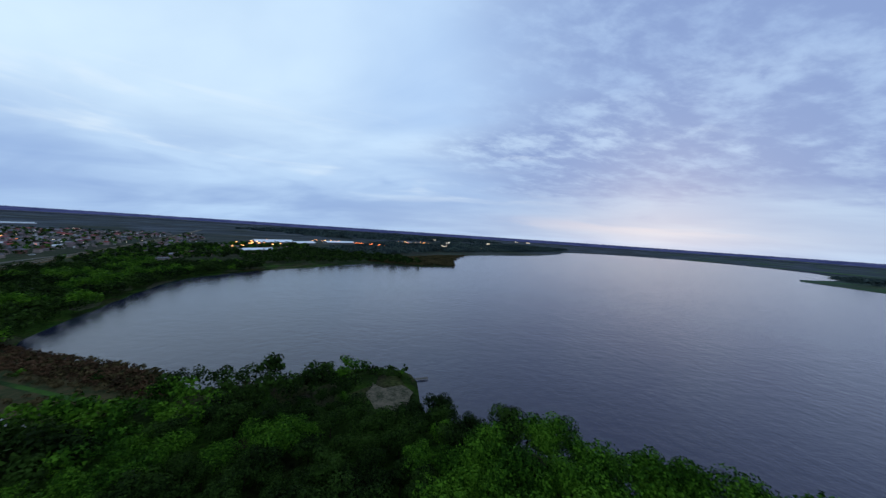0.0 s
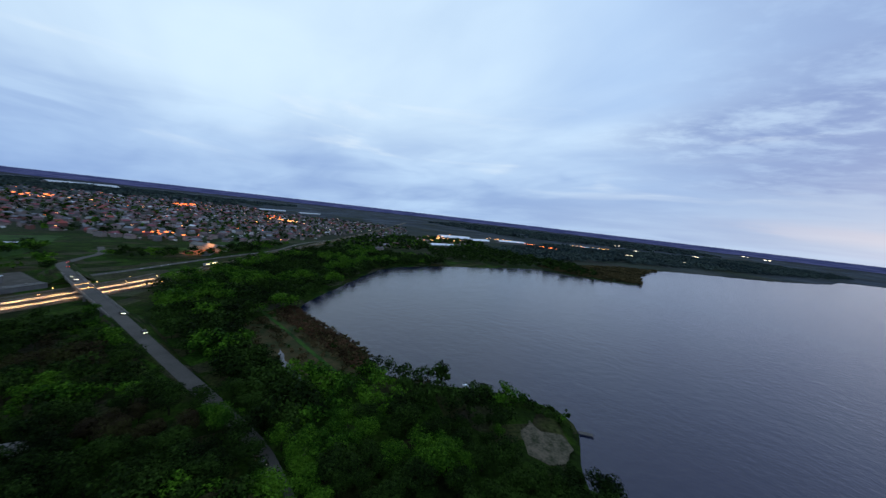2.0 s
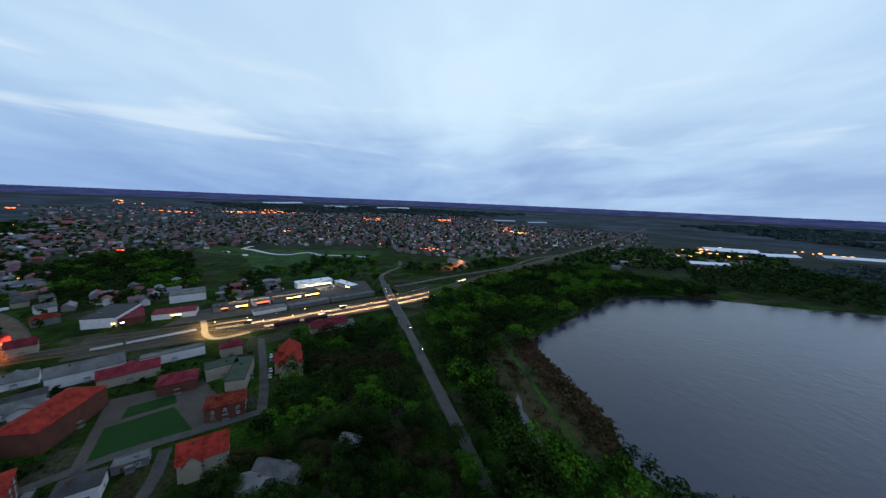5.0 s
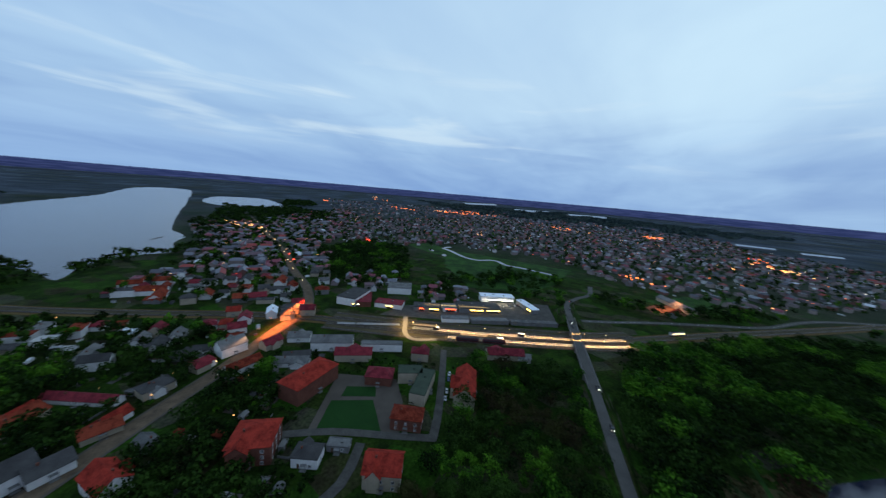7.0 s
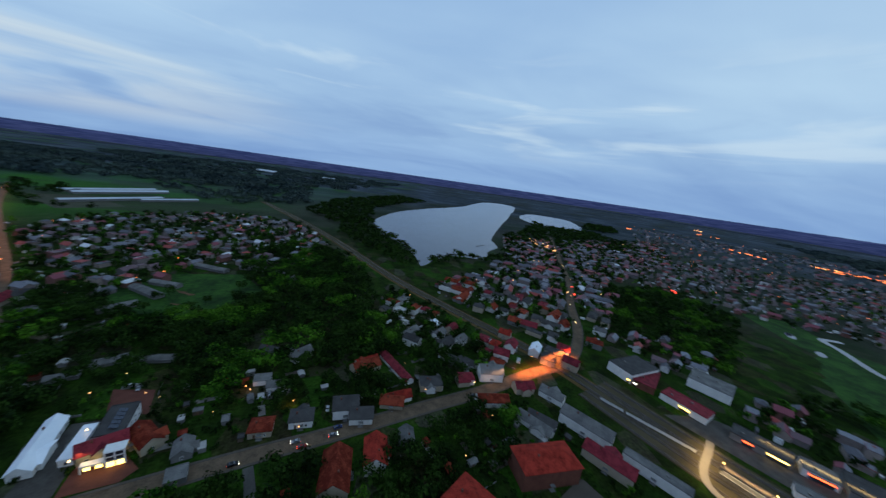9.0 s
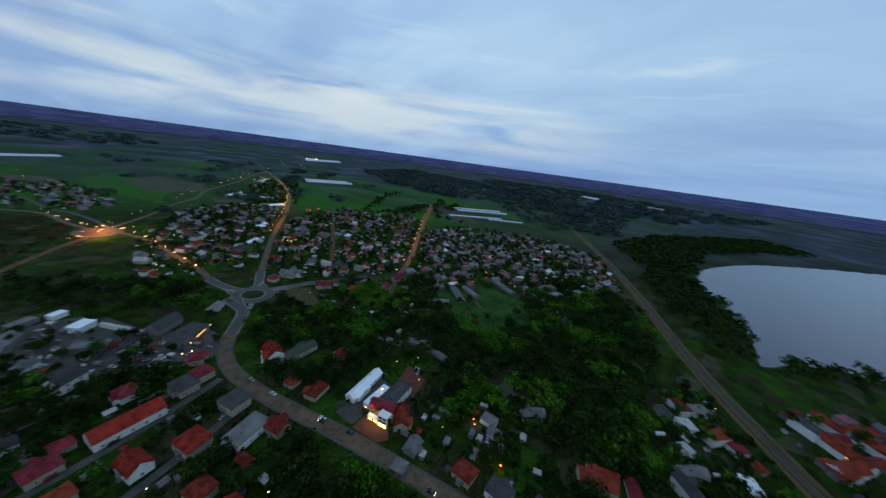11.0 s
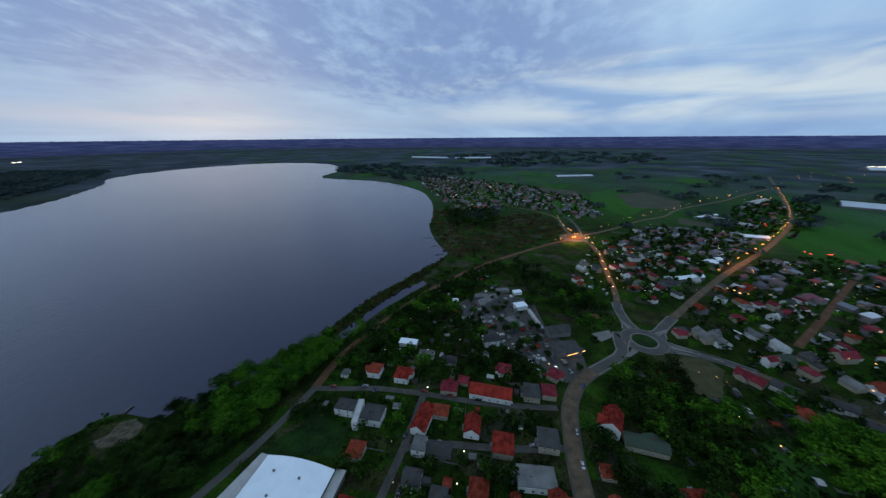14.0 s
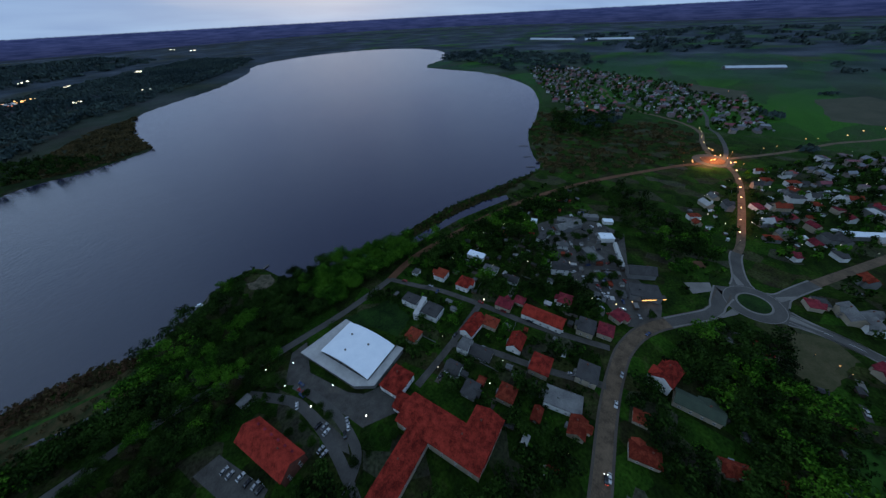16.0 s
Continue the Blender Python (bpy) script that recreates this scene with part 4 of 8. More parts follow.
def house(x, y, L, W, h, rot, roof, kind, walls, name="house", what="house", rise=None, windows=True, lit=0, group="houses of the town"):
    """A house of its own, with walls, roof, chimney, windows and door."""
    rise = rise or (min(W * 0.36, 4.5) if kind == "gable" else min(W * 0.30, 4.0))
    paint, tint = ROOFS[roof]
    wall_paint, wall_tint = WALLS[walls]
    size = "long " if L > 2.2 * W else ("large " if L * W > 220 else ("small " if L * W < 60 else ""))
    ob = thing(name, pose(x, y, LAND, rz=rot), f"{size}{wall_tint} {what} with a {tint} {'flat' if kind == 'flat' else kind + 'd' if kind == 'gable' else 'hipped'} roof", what.split()[-1], group)
    wall, top = roof_shape(L, W, h, kind, rise)
    part("wall", wall, wall_paint, ob)
    part("roof", top, paint, ob, f"{tint} roof")
    if kind != "flat" and L > 7 and windows:
        part("chimney", CHIMNEY_MESH, None, ob, m=pose(L * 0.2, W * 0.12, h + rise * 0.75))
    taken.append((x, y, math.hypot(L, W) / 2 * 0.8))
    if what == "house" and kind != "flat" and L > 8.5 and house_rng.random() < 0.6:
        side, along_x = house_rng.choice((1, -1)), house_rng.choice((-0.2, 0.0, 0.2)) * L
        out = house_rng.uniform(1.2, 2.4)
        wing_wall, wing_top = roof_shape(W / 2 + out, L * house_rng.uniform(0.34, 0.46), h - 0.3, "gable", rise * 0.72)
        at = pose(along_x, side * (W / 4 + out / 2), 0, rz=90)
        part("wing_wall", wing_wall, wall_paint, ob, m=at)
        part("wing_roof", wing_top, paint, ob, m=at)
    if what == "house" and L > 9 and windows:
        porch = Build().box(-1.2, 1.2, 0, 1.5, 2.35, 2.5).box(-1.1, -0.98, 1.3, 1.42, 0, 2.35).box(0.98, 1.1, 1.3, 1.42, 0, 2.35).box(-1.3, 1.3, 0, 1.7, -0.2, 0.15)
        part("porch", porch, WALLS["grey"][0], ob, m=pose(0, W / 2, 0))
    if windows and (what != "house" or math.hypot(x, y) < 190):
        floors = max(1, int(h / 2.7))
        for side in (1, -1):
            for length, depth, turn in ((L, W, 0), (W, L, 90)):
                count = max(1, min(6, int(length / 4.6)))
                for k in range(count):
                    for f in range(floors):
                        u = (k + 0.5) / count * (length - 1.0) - (length - 1.0) / 2
                        if f == 0 and k == count // 2 and turn == 0 and side > 0:
                            part("door", DOOR_MESH, None, ob, m=pose(0, 0, 0, rz=turn) @ pose(u, side * depth / 2, 0))
                            continue
                        w = part("window", FRAME_MESH, None, ob, m=pose(0, 0, 0, rz=turn) @ pose(u, side * depth / 2, 1.5 + 2.7 * f))
                        glow = house_rng.random() < lit
                        part("pane", LIT_MESH if glow else PANE_MESH, None, w, "warmly lit pane" if glow else "")
    return ob


def house_mass(name, places, label):
    """Many distant houses in one mesh: walls and roofs, each house of its own tone."""
    walls, tops = Build(), Build()
    for x, y, L, W, h, rot, kind in places:
        wall, top = roof_shape(L, W, h, kind, W * 0.33)
        m = pose(x, y, LAND, rz=rot)
        walls.add(wall.v, wall.f, m)
        tops.add(top.v, top.f, m)
    ob = new(name, walls.mesh(name, MASS_WALL))
    tagged(ob, label, "houses", kind="stuff")
    part("roofs", tops, MASS_ROOF, ob)
    return ob


def picked(name, stops, rough=0.85):
    """Paint that differs from house to house among a few given tones."""
    m, nt, bsdf = material(name)
    geo = nt.nodes.new("ShaderNodeNewGeometry")
    r = nt.nodes.new("ShaderNodeValToRGB")
    r.color_ramp.interpolation = "CONSTANT"
    while len(r.color_ramp.elements) < len(stops):
        r.color_ramp.elements.new(0.5)
    for e, (p, c) in zip(r.color_ramp.elements, stops):
        e.position, e.color = p, (*c, 1)
    nt.links.new(geo.outputs["Random Per Island"], r.inputs[0])
    n = nt.nodes.new("ShaderNodeTexNoise")
    n.inputs["Scale"].default_value = 0.7
    nt.links.new(geo.outputs["Position"], n.inputs["Vector"])
    k = nt.nodes.new("ShaderNodeMapRange")
    k.inputs[3].default_value, k.inputs[4].default_value = 0.65, 1.35
    nt.links.new(n.outputs[0], k.inputs[0])
    mul = nt.nodes.new("ShaderNodeVectorMath")
    mul.operation = "MULTIPLY"
    nt.links.new(r.outputs[0], mul.inputs[0])
    nt.links.new(k.outputs[0], mul.inputs[1])
    nt.links.new(mul.outputs[0], bsdf.inputs["Base Color"])
    bsdf.inputs["Roughness"].default_value = rough
    return m


# lightened, with a purple lean that paints the town's haze into the tones
MASS_ROOF = picked("town_roofs", ((0.0, (0.24, 0.044, 0.040)), (0.10, (0.17, 0.042, 0.060)), (0.28, (0.115, 0.072, 0.085)), (0.50, (0.075, 0.075, 0.092)), (0.74, (0.14, 0.142, 0.170)), (0.92, (0.18, 0.19, 0.22)), (0.97, (0.52, 0.54, 0.58))))
MASS_WALL = picked("town_walls", ((0.0, (0.26, 0.215, 0.20)), (0.25, (0.52, 0.51, 0.52)), (0.34, (0.20, 0.165, 0.16)), (0.7, (0.12, 0.11, 0.115)), (0.88, (0.15, 0.065, 0.055))))

# ---- houses near the camera's way ----
house(77.4, 10.5, 9.5, 9.0, 5.0, 10, "brown", "hip", "white")
house(80.2, -10.9, 11.0, 10.0, 5.0, 10, "red", "hip", "white")
house(42.0, 9.5, 12.5, 8.5, 5.6, -80, "dark", "flat", "white")
house(43.2, -9.5, 13.0, 11.5, 5.2, -80, "dark", "flat", "white")
house(40.2, -0.6, 17.5, 3.4, 5.9, 20, "light", "flat", "white")
house(19.7, -13.3, 9.0, 8.5, 4.5, 10, "brown", "hip", "cream")
house(50.9, -39.8, 18.2, 9.0, 4.5, 2, "red", "gable", "white")
house(60.3, -47.7, 10.0, 8.0, 4.0, -80, "brown", "hip", "cream")
house(34.3, -45.2, 9.0, 7.5, 5.5, 10, "grey", "flat", "white")
house(17.5, -49.2, 9.0, 8.0, 4.5, -80, "dark", "gable", "white")
house(37.0, -55.2, 15.0, 8.0, 2.8, -80, "dark", "gable", "grey")
house(13.4, -64.6, 9.0, 8.0, 4.0, 10, "dark", "hip", "grey")
house(21.8, -66.3, 5.0, 4.5, 2.6, 10, "brown", "flat", "brick")
house(80.9, -46.5, 11.0, 9.0, 4.0, -80, "dark_red", "hip", "cream")
house(91.0, -53.5, 7.0, 7.0, 3.0, -80, "dark_red", "hip", "cream")
house(85.6, -74.1, 27.4, 10.0, 5.0, -83, "red", "gable", "white")
house(110.8, -79.2, 10.0, 9.0, 4.0, 10, "dark_red", "hip", "white")
house(56.6, -69.5, 12.0, 9.0, 4.5, 10, "red", "gable", "white")
house(51.0, -88.8, 12.5, 11.0, 5.0, 10, "red", "hip", "cream")
house(62.5, -112.2, 12.0, 11.0, 5.5, 10, "dark", "hip", "cream")
house(39.0, -107.7, 19.0, 11.0, 4.5, -75, "grey", "flat", "white")
house(30.3, -118.7, 10.0, 8.0, 4.0, 10, "brown", "gable", "cream")
house(23.5, -82.0, 9.5, 9.0, 4.5, 10, "brown", "hip", "cream")
house(24.2, -99.8, 8.0, 4.5, 2.6, 10, "brown", "gable", "brick")
house(95.4, -99.9, 12.0, 10.0, 5.0, 10, "dark", "hip", "cream")
house(100.2, -110.8, 10.0, 9.0, 4.5, 10, "dark_red", "hip", "cream")
house(87.0, -147.0, 15.0, 10.5, 7.5, -12, "red", "gable", "white")
house(79.5, -163.5, 21.0, 9.0, 4.2, -86, "moss", "gable", "cream", rise=2.2)
house(55.6, -142.3, 7.0, 7.0, 3.0, 10, "brown", "hip", "cream")
house(38.1, -147.7, 13.0, 8.0, 3.6, -75, "brown", "hip", "cream")
house(115.9, 2.5, 15.0, 7.0, 3.6, -80, "pale", "flat", "white")
house(107.4, -17.5, 12.0, 8.0, 3.4, -80, "grey", "flat", "white")
house(107.5, -37.0, 11.0, 7.0, 3.2, -80, "dark", "gable", "white")
house(141.5, -62.0, 13.0, 9.5, 6.0, -60, "dark", "gable", "white")
house(208.0, -78.0, 12.0, 9.0, 4.4, -55, "pale", "flat", "white")
house(175.0, -114.0, 20.0, 11.0, 5.0, -60, "dark", "gable", "grey")
house(152.5, -121.5, 20.5, 14.0, 5.0, -65, "dark", "flat", "grey")
house(196.9, -12.1, 6.0, 5.0, 3.0, -70, "pale", "flat", "white")
house(214.9, -37.0, 16.0, 8.0, 3.4, -70, "grey", "flat", "grey")
house(236.7, -54.5, 14.0, 7.0, 3.2, -60, "grey", "flat", "grey")
house(237.8, -70.6, 9.0, 6.0, 3.2, -60, "pale", "flat", "white")
house(174.4, -50.9, 9.0, 6.0, 3.2, -60, "grey", "gable", "white")
house(68.4, 30.4, 6.0, 5.0, 2.6, 10, "grey", "flat", "white")
house(210.3, -232.1, 16.0, 9.0, 4.5, 20, "grey", "gable", "cream")
house(205.4, -243.0, 11.0, 8.0, 4.0, 20, "grey", "gable", "white")
house(208.6, -214.4, 9.0, 8.0, 3.6, 20, "dark_red", "hip", "cream")
house(57.4, -180.2, 11.0, 6.0, 3.0, -70, "brown", "gable", "cream")
house(-71.5, 31.7, 7.0, 5.0, 3.0, 10, "grey", "flat", "grey")
house(20.3, -170.5, 28.6, 6.5, 3.5, -81, "pale", "gable", "white")
house(7.7, -168.8, 18.7, 4.5, 3.2, -86, "pale", "flat", "white")
house(-1.6, -176.4, 19.2, 10.0, 6.0, -84, "dark", "flat", "white")
house(-2.0, -164.5, 15.0, 8.0, 4.6, 22, "dark_red", "gable", "cream")
house(-15.0, -166.0, 15.0, 8.0, 4.0, -52, "brown", "gable", "cream")
house(-31.4, -156.3, 9.0, 7.0, 3.0, -80, "grey", "gable", "grey")
house(-33.1, -143.5, 7.0, 7.0, 2.6, -80, "grey", "flat", "grey")
house(-55.8, -199.8, 9.0, 7.0, 3.0, 0, "grey", "flat", "white")
house(-62.3, -193.0, 7.0, 6.0, 3.0, 0, "grey", "gable", "white")
house(-60.4, -161.5, 10.0, 9.0, 3.6, -5, "brown", "hip", "cream")
house(-78.2, -163.3, 11.0, 9.0, 4.0, -5, "dark", "hip", "white")
house(-100.1, -165.5, 13.0, 11.0, 6.0, -5, "dark", "gable", "white")
house(-117.6, -207.8, 15.0, 6.0, 3.0, 18, "red", "gable", "cream")
house(-135.9, -197.5, 35.3, 6.0, 2.8, -73, "dark_red", "gable", "white")
house(-129.9, -168.4, 15.9, 7.0, 3.2, 7, "red", "gable", "white")
house(-154.7, -174.8, 12.0, 8.0, 4.0, -5, "grey", "hip", "white")
house(-176.4, -174.6, 8.0, 8.0, 4.0, -5, "dark_red", "gable", "cream")
house(-198.7, -176.9, 16.0, 11.0, 6.5, -15, "grey", "gable", "white")
house(-186.7, -153.2, 19.6, 8.0, 4.0, -14, "brown", "gable", "white")
house(-92.7, -127.1, 20.0, 12.0, 5.0, 80, "brown", "gable", "cream")
house(-110.4, -131.6, 15.0, 10.0, 6.0, 80, "red", "gable", "white")
house(-127.7, -139.4, 9.0, 7.0, 3.0, 80, "grey", "gable", "grey")
house(-202.1, -130.4, 20.5, 7.0, 3.5, -64, "grey", "gable", "white")
house(-230.6, -148.5, 15.3, 8.0, 4.0, -62, "grey", "gable", "white")
house(-75.3, -222.1, 14.0, 8.0, 4.0, 40, "grey", "gable", "white")
house(-57.0, -229.9, 14.3, 7.0, 3.0, -27, "dark", "gable", "grey")
house(-237.0, -207.0, 12.0, 9.0, 5.0, 40, "dark_red", "gable", "white")
house(-255.9, -198.5, 14.0, 8.0, 5.0, 40, "pale", "gable", "white")
house(-257.4, -184.9, 11.0, 9.0, 5.0, 40, "dark", "hip", "cream")
house(-282.7, -194.3, 10.0, 9.0, 5.0, -50, "dark_red", "gable", "white")
house(-217.6, -220.9, 11.0, 8.0, 4.5, 40, "dark_red", "hip", "white")
house(-224.0, -211.5, 10.0, 8.0, 4.5, 40, "red", "hip", "cream")
house(-243.6, -225.9, 10.0, 8.0, 5.0, -50, "red", "gable", "cream")
house(-196.0, -221.5, 13.0, 8.0, 4.5, 40, "grey", "gable", "white")
house(-181.3, -234.2, 14.0, 8.0, 4.5, 40, "grey", "gable", "white")
house(-158.5, -239.5, 15.0, 9.0, 4.5, 40, "grey", "gable", "white")
house(-185.0, -252.8, 12.0, 8.0, 4.0, -50, "pale", "hip", "cream")
house(-186.1, -282.7, 9.0, 7.0, 3.6, 40, "dark_red", "hip", "white")
house(-168.9, -307.7, 12.0, 8.0, 4.0, 40, "grey", "hip", "white")
house(-187.0, -105.0, 30.0, 15.0, 9.5, -8, "red", "hip", "brick")
house(-142.0, -97.0, 17.0, 16.0, 9.0, -63, "red", "hip", "brick")
house(-149.8, -39.3, 15.0, 12.0, 7.5, -75, "red", "gable", "cream")
house(-216.8, -18.6, 27.5, 12.0, 7.5, 9, "red", "gable", "cream")
house(-208.7, -71.0, 15.9, 11.0, 5.5, -75, "dark_red", "hip", "brick")
house(-217.2, -54.1, 15.3, 9.0, 7.0, -67, "moss", "flat", "cream")
house(-208.7, -42.8, 26.1, 9.0, 7.0, 4, "moss", "flat", "cream")
house(-180.9, -41.4, 15.5, 10.0, 6.5, -79, "brown", "hip", "brick")
house(-231.0, -120.2, 28.4, 10.0, 6.5, -65, "grey", "gable", "white")
house(-224.1, -98.7, 24.2, 9.0, 5.5, -66, "dark_red", "gable", "cream")
house(-243.0, -86.8, 29.7, 6.0, 5.5, -68, "grey", "flat", "white")
house(-243.1, -56.8, 12.0, 9.0, 6.0, -75, "dark_red", "hip", "cream")
house(-270.1, 1.2, 27.4, 9.0, 4.5, -71, "dark_red", "gable", "cream")
house(-207.1, -130.6, 16.4, 9.0, 4.0, -56, "dark", "gable", "white")
house(-145.8, -73.0, 11.0, 8.0, 5.0, -75, "dark", "hip", "white")
house(-126.1, -165.4, 13.1, 8.0, 3.2, -20, "brown", "gable", "cream")
house(-115.9, -201.4, 18.0, 10.0, 3.6, 20, "brown", "gable", "cream")
house(-153.6, -175.5, 14.0, 9.0, 4.5, -10, "dark", "hip", "cream")
house(-107.6, -158.6, 12.0, 9.0, 4.0, -10, "dark", "gable", "white")
house(-156.1, -64.6, 10.0, 5.0, 3.0, -75, "grey", "flat", "grey")
house(-271.8, -174.6, 12.0, 9.0, 6.0, -60, "dark_red", "gable", "cream")
house(-268.3, -189.7, 14.0, 9.0, 6.0, -60, "dark", "hip", "cream")
house(-221.7, -197.7, 12.0, 9.0, 5.0, -40, "dark_red", "gable", "white")
house(-179.5, -176.0, 10.0, 8.0, 4.0, -10, "dark_red", "hip", "white")
house(-214.9, -159.5, 13.0, 8.0, 4.5, -10, "dark_red", "gable", "cream")
house(-135.9, -11.5, 18.0, 7.0, 3.0, 60, "grey", "gable", "grey")
house(-143.6, 13.6, 7.0, 6.0, 3.5, 60, "grey", "gable", "white")
house(-131.8, -19.2, 9.0, 7.0, 3.5, 60, "grey", "gable", "grey")
house(-272.4, 15.3, 9.0, 6.0, 3.0, -75, "grey", "gable", "white")
# the workshop yard's long white wall, added as a thin flat-roofed house
house(189.5, -94.5, 34.0, 2.4, 2.8, 27, "light", "flat", "white")
house(175.9, -76.7, 18.7, 8.0, 3.6, 59, "grey", "flat", "grey")
house(207.1, -42.9, 26.1, 9.0, 4.0, -31, "grey", "gable", "grey")
house(118.6, -113.9, 10.0, 8.0, 4.0, -20, "dark_red", "hip", "cream")
house(181.0, -31.6, 23.6, 7.0, 3.4, -1, "dark", "flat", "white")
house(163.1, -244.2, 16.2, 8.0, 3.6, 47, "dark_red", "gable", "cream")
house(158.1, -260.8, 13.8, 9.0, 4.0, 53, "dark", "gable", "white")
house(135.2, -260.8, 10.0, 8.0, 3.6, -60, "brown", "hip", "cream")
house(152.3, -284.0, 15.5, 8.0, 3.6, 77, "dark", "gable", "white")
house(135.2, -293.5, 14.4, 9.0, 4.0, 52, "dark", "gable", "white")
house(119.0, -291.1, 10.0, 8.0, 3.8, -60, "dark_red", "gable", "cream")
house(163.0, -330.1, 9.0, 8.0, 3.6, -60, "brown", "hip", "cream")
house(185.6, -343.5, 12.0, 8.0, 3.6, -60, "dark", "flat", "cream")
house(194.9, -277.5, 11.0, 9.0, 4.0, -60, "moss", "gable", "cream")
house(254.9, -273.6, 10.0, 9.0, 3.8, 30, "dark_red", "hip", "cream")
house(127.2, -322.9, 19.6, 9.0, 3.6, -88, "dark_red", "gable", "cream")
house(118.1, -332.9, 11.0, 10.0, 4.0, 4, "dark", "gable", "white")
house(100.7, -304.3, 12.0, 8.0, 3.4, -50, "grey", "flat", "grey")
house(76.0, -269.9, 9.0, 6.0, 3.0, -20, "dark", "flat", "cream")
house(214.6, -239.4, 18.2, 7.0, 3.4, -44, "grey", "gable", "white")
house(-489.0, 199.0, 52.0, 10.0, 4.5, 20, "grey", "gable", "cream", windows=False)
house(-452.0, 184.0, 26.0, 8.0, 3.8, -35, "brown", "gable", "grey", windows=False)
house(213.6, -217.9, 9.0, 8.0, 3.6, 20, "dark", "flat", "cream")

# ---- hall and school by the lake ----
LANDMARKS = "public buildings by the lake"
hall = thing("sports_hall", pose(-10.5, 6, LAND, rz=-81), "large sports hall with a pale vaulted roof over a grey apron", "sports hall", LANDMARKS)
b = Build().box(-18.8, 18.8, -12.4, 12.4, -0.4, 6.2)
part("wall", b, WALLS["grey"][0], hall)
b, n = Build(), 24
for k in range(n + 1):
    u = -1 + 2 * k / n
    z = 6.4 + 3.0 * (1 - u * u)
    b.v += [(u * 19.6, -13.0, z), (u * 19.6, 13.0, z), (u * 19.6, -13.0, z - 0.5), (u * 19.6, 13.0, z - 0.5)]
for k in range(n):
    i = 4 * k
    b.f += [(i + 1, i, i + 4, i + 5), (i + 2, i + 3, i + 7, i + 6), (i, i + 2, i + 6, i + 4), (i + 3, i + 1, i + 5, i + 7)]
b.f += [(0, 1, 3, 2), (4 * n + 1, 4 * n, 4 * n + 2, 4 * n + 3)]
part("roof", b, ROOFS["pale"][0], hall, "pale metal vaulted roof", smooth=False)
for k, (x, y) in enumerate(((-4, -6), (6, 4), (-9, 5))):
    part("vent", Build().box(-0.5, 0.5, -0.4, 0.4, -1.0, 0.7), STEEL, hall, m=pose(x, y, 6.4 + 3.0 * (1 - (x / 19.6) ** 2) + 0.2))
for x in (-15, -9, -3, 3, 9, 15):
    part("gable_pane", Build().box(-1.6, 1.6, -0.06, 0.06, 0, 2.4), PANE, hall, m=pose(x, -12.45, 4.2 + 0.2))
annex = Build().prism([(-31, -19), (14, -19), (24, -13), (24, 14.5), (19.2, 14.5), (19.2, -12.8), (-19.2, -12.8), (-19.2, 14), (-25, 14)], -0.4, 4.1)
part("apron_wall", annex, WALLS["grey"][0], hall)
annex = Build().prism([(-31.6, -19.6), (14.2, -19.6), (24.6, -13.4), (24.6, 15), (19.4, 15), (19.4, -12.9), (-19.4, -12.9), (-19.4, 14.6), (-25.4, 14.6)], 4.1, 4.5)
part("apron_roof", annex, ROOFS["light"][0], hall, "light grey flat roof round the hall")
for k in range(12):
    part("apron_window", Build().box(-1.3, 1.3, -0.06, 0.06, 1.2, 3.2), PANE, hall, m=pose(-27 + 3.3 * k, -19.05, 0))
taken += [(-10.5, 6, 24), (-20, 25, 14)]

school = dict(group=LANDMARKS, what="school building", name="school_building")
house(-14.5, -68, 47, 16.5, 8.5, -82, "red", "gable", "cream", rise=4.0, **school)
house(-4.5, -83, 23, 15, 8.3, 8, "red", "gable", "cream", rise=3.8, **school)
house(-46, -62.5, 44, 12, 6.5, 10, "red", "gable", "cream", rise=3.2, **school)
house(-9.5, -28.5, 15, 13, 5.5, 8, "red", "hip", "white", rise=3.0, **school)
house(-16.5, -40.5, 7, 9, 5.0, -82, "red", "gable", "white", rise=2.2, **school)
house(-73.8, -5.3, 35, 13.5, 6.8, -80, "red", "gable", "brick", rise=4.8, name="boarding_house", what="boarding house", group=LANDMARKS)
for k in range(6):
    d = thing("roof_dormer", pose(-73.8, -5.3, LAND, rz=-80) @ pose(-13 + 5.2 * k, 3.6, 8.0), "small dormer on the red tiled roof", "dormer", "dormers of the boarding house")
    part("cheek", Build().box(-0.6, 0.6, -1.2, 1.1, -0.6, 1.0), WALLS["brick"][0], d)
    part("dormer_roof", Build().box(-0.8, 0.8, -2.0, 1.3, 1.0, 1.15), ROOFS["dark_red"][0], d)
    part("pane", Build().box(-0.42, 0.42, 1.08, 1.14, 0.05, 0.85), PANE, d)


# ---- yards, pitches, car parks ----
def ragged(corners):
    """The outline of something grown, not built: its edges wander by a metre or two."""
    out = []
    for (x, y), (u, v) in zip(corners, corners[1:] + corners[:1]):
        far = math.hypot(u - x, v - y)
        steps = max(2, min(14, int(far / 3)))
        reach = min(0.09 * far, 0.25 * far / steps + 0.8)
        for i in range(steps):
            px, py = x + (u - x) * i / steps, y + (v - y) * i / steps
            push = noise.noise((px / 5, py / 5, 4.7)) * reach * 1.6
            out.append((px - (v - y) / far * push, py + (u - x) / far * push))
    return out


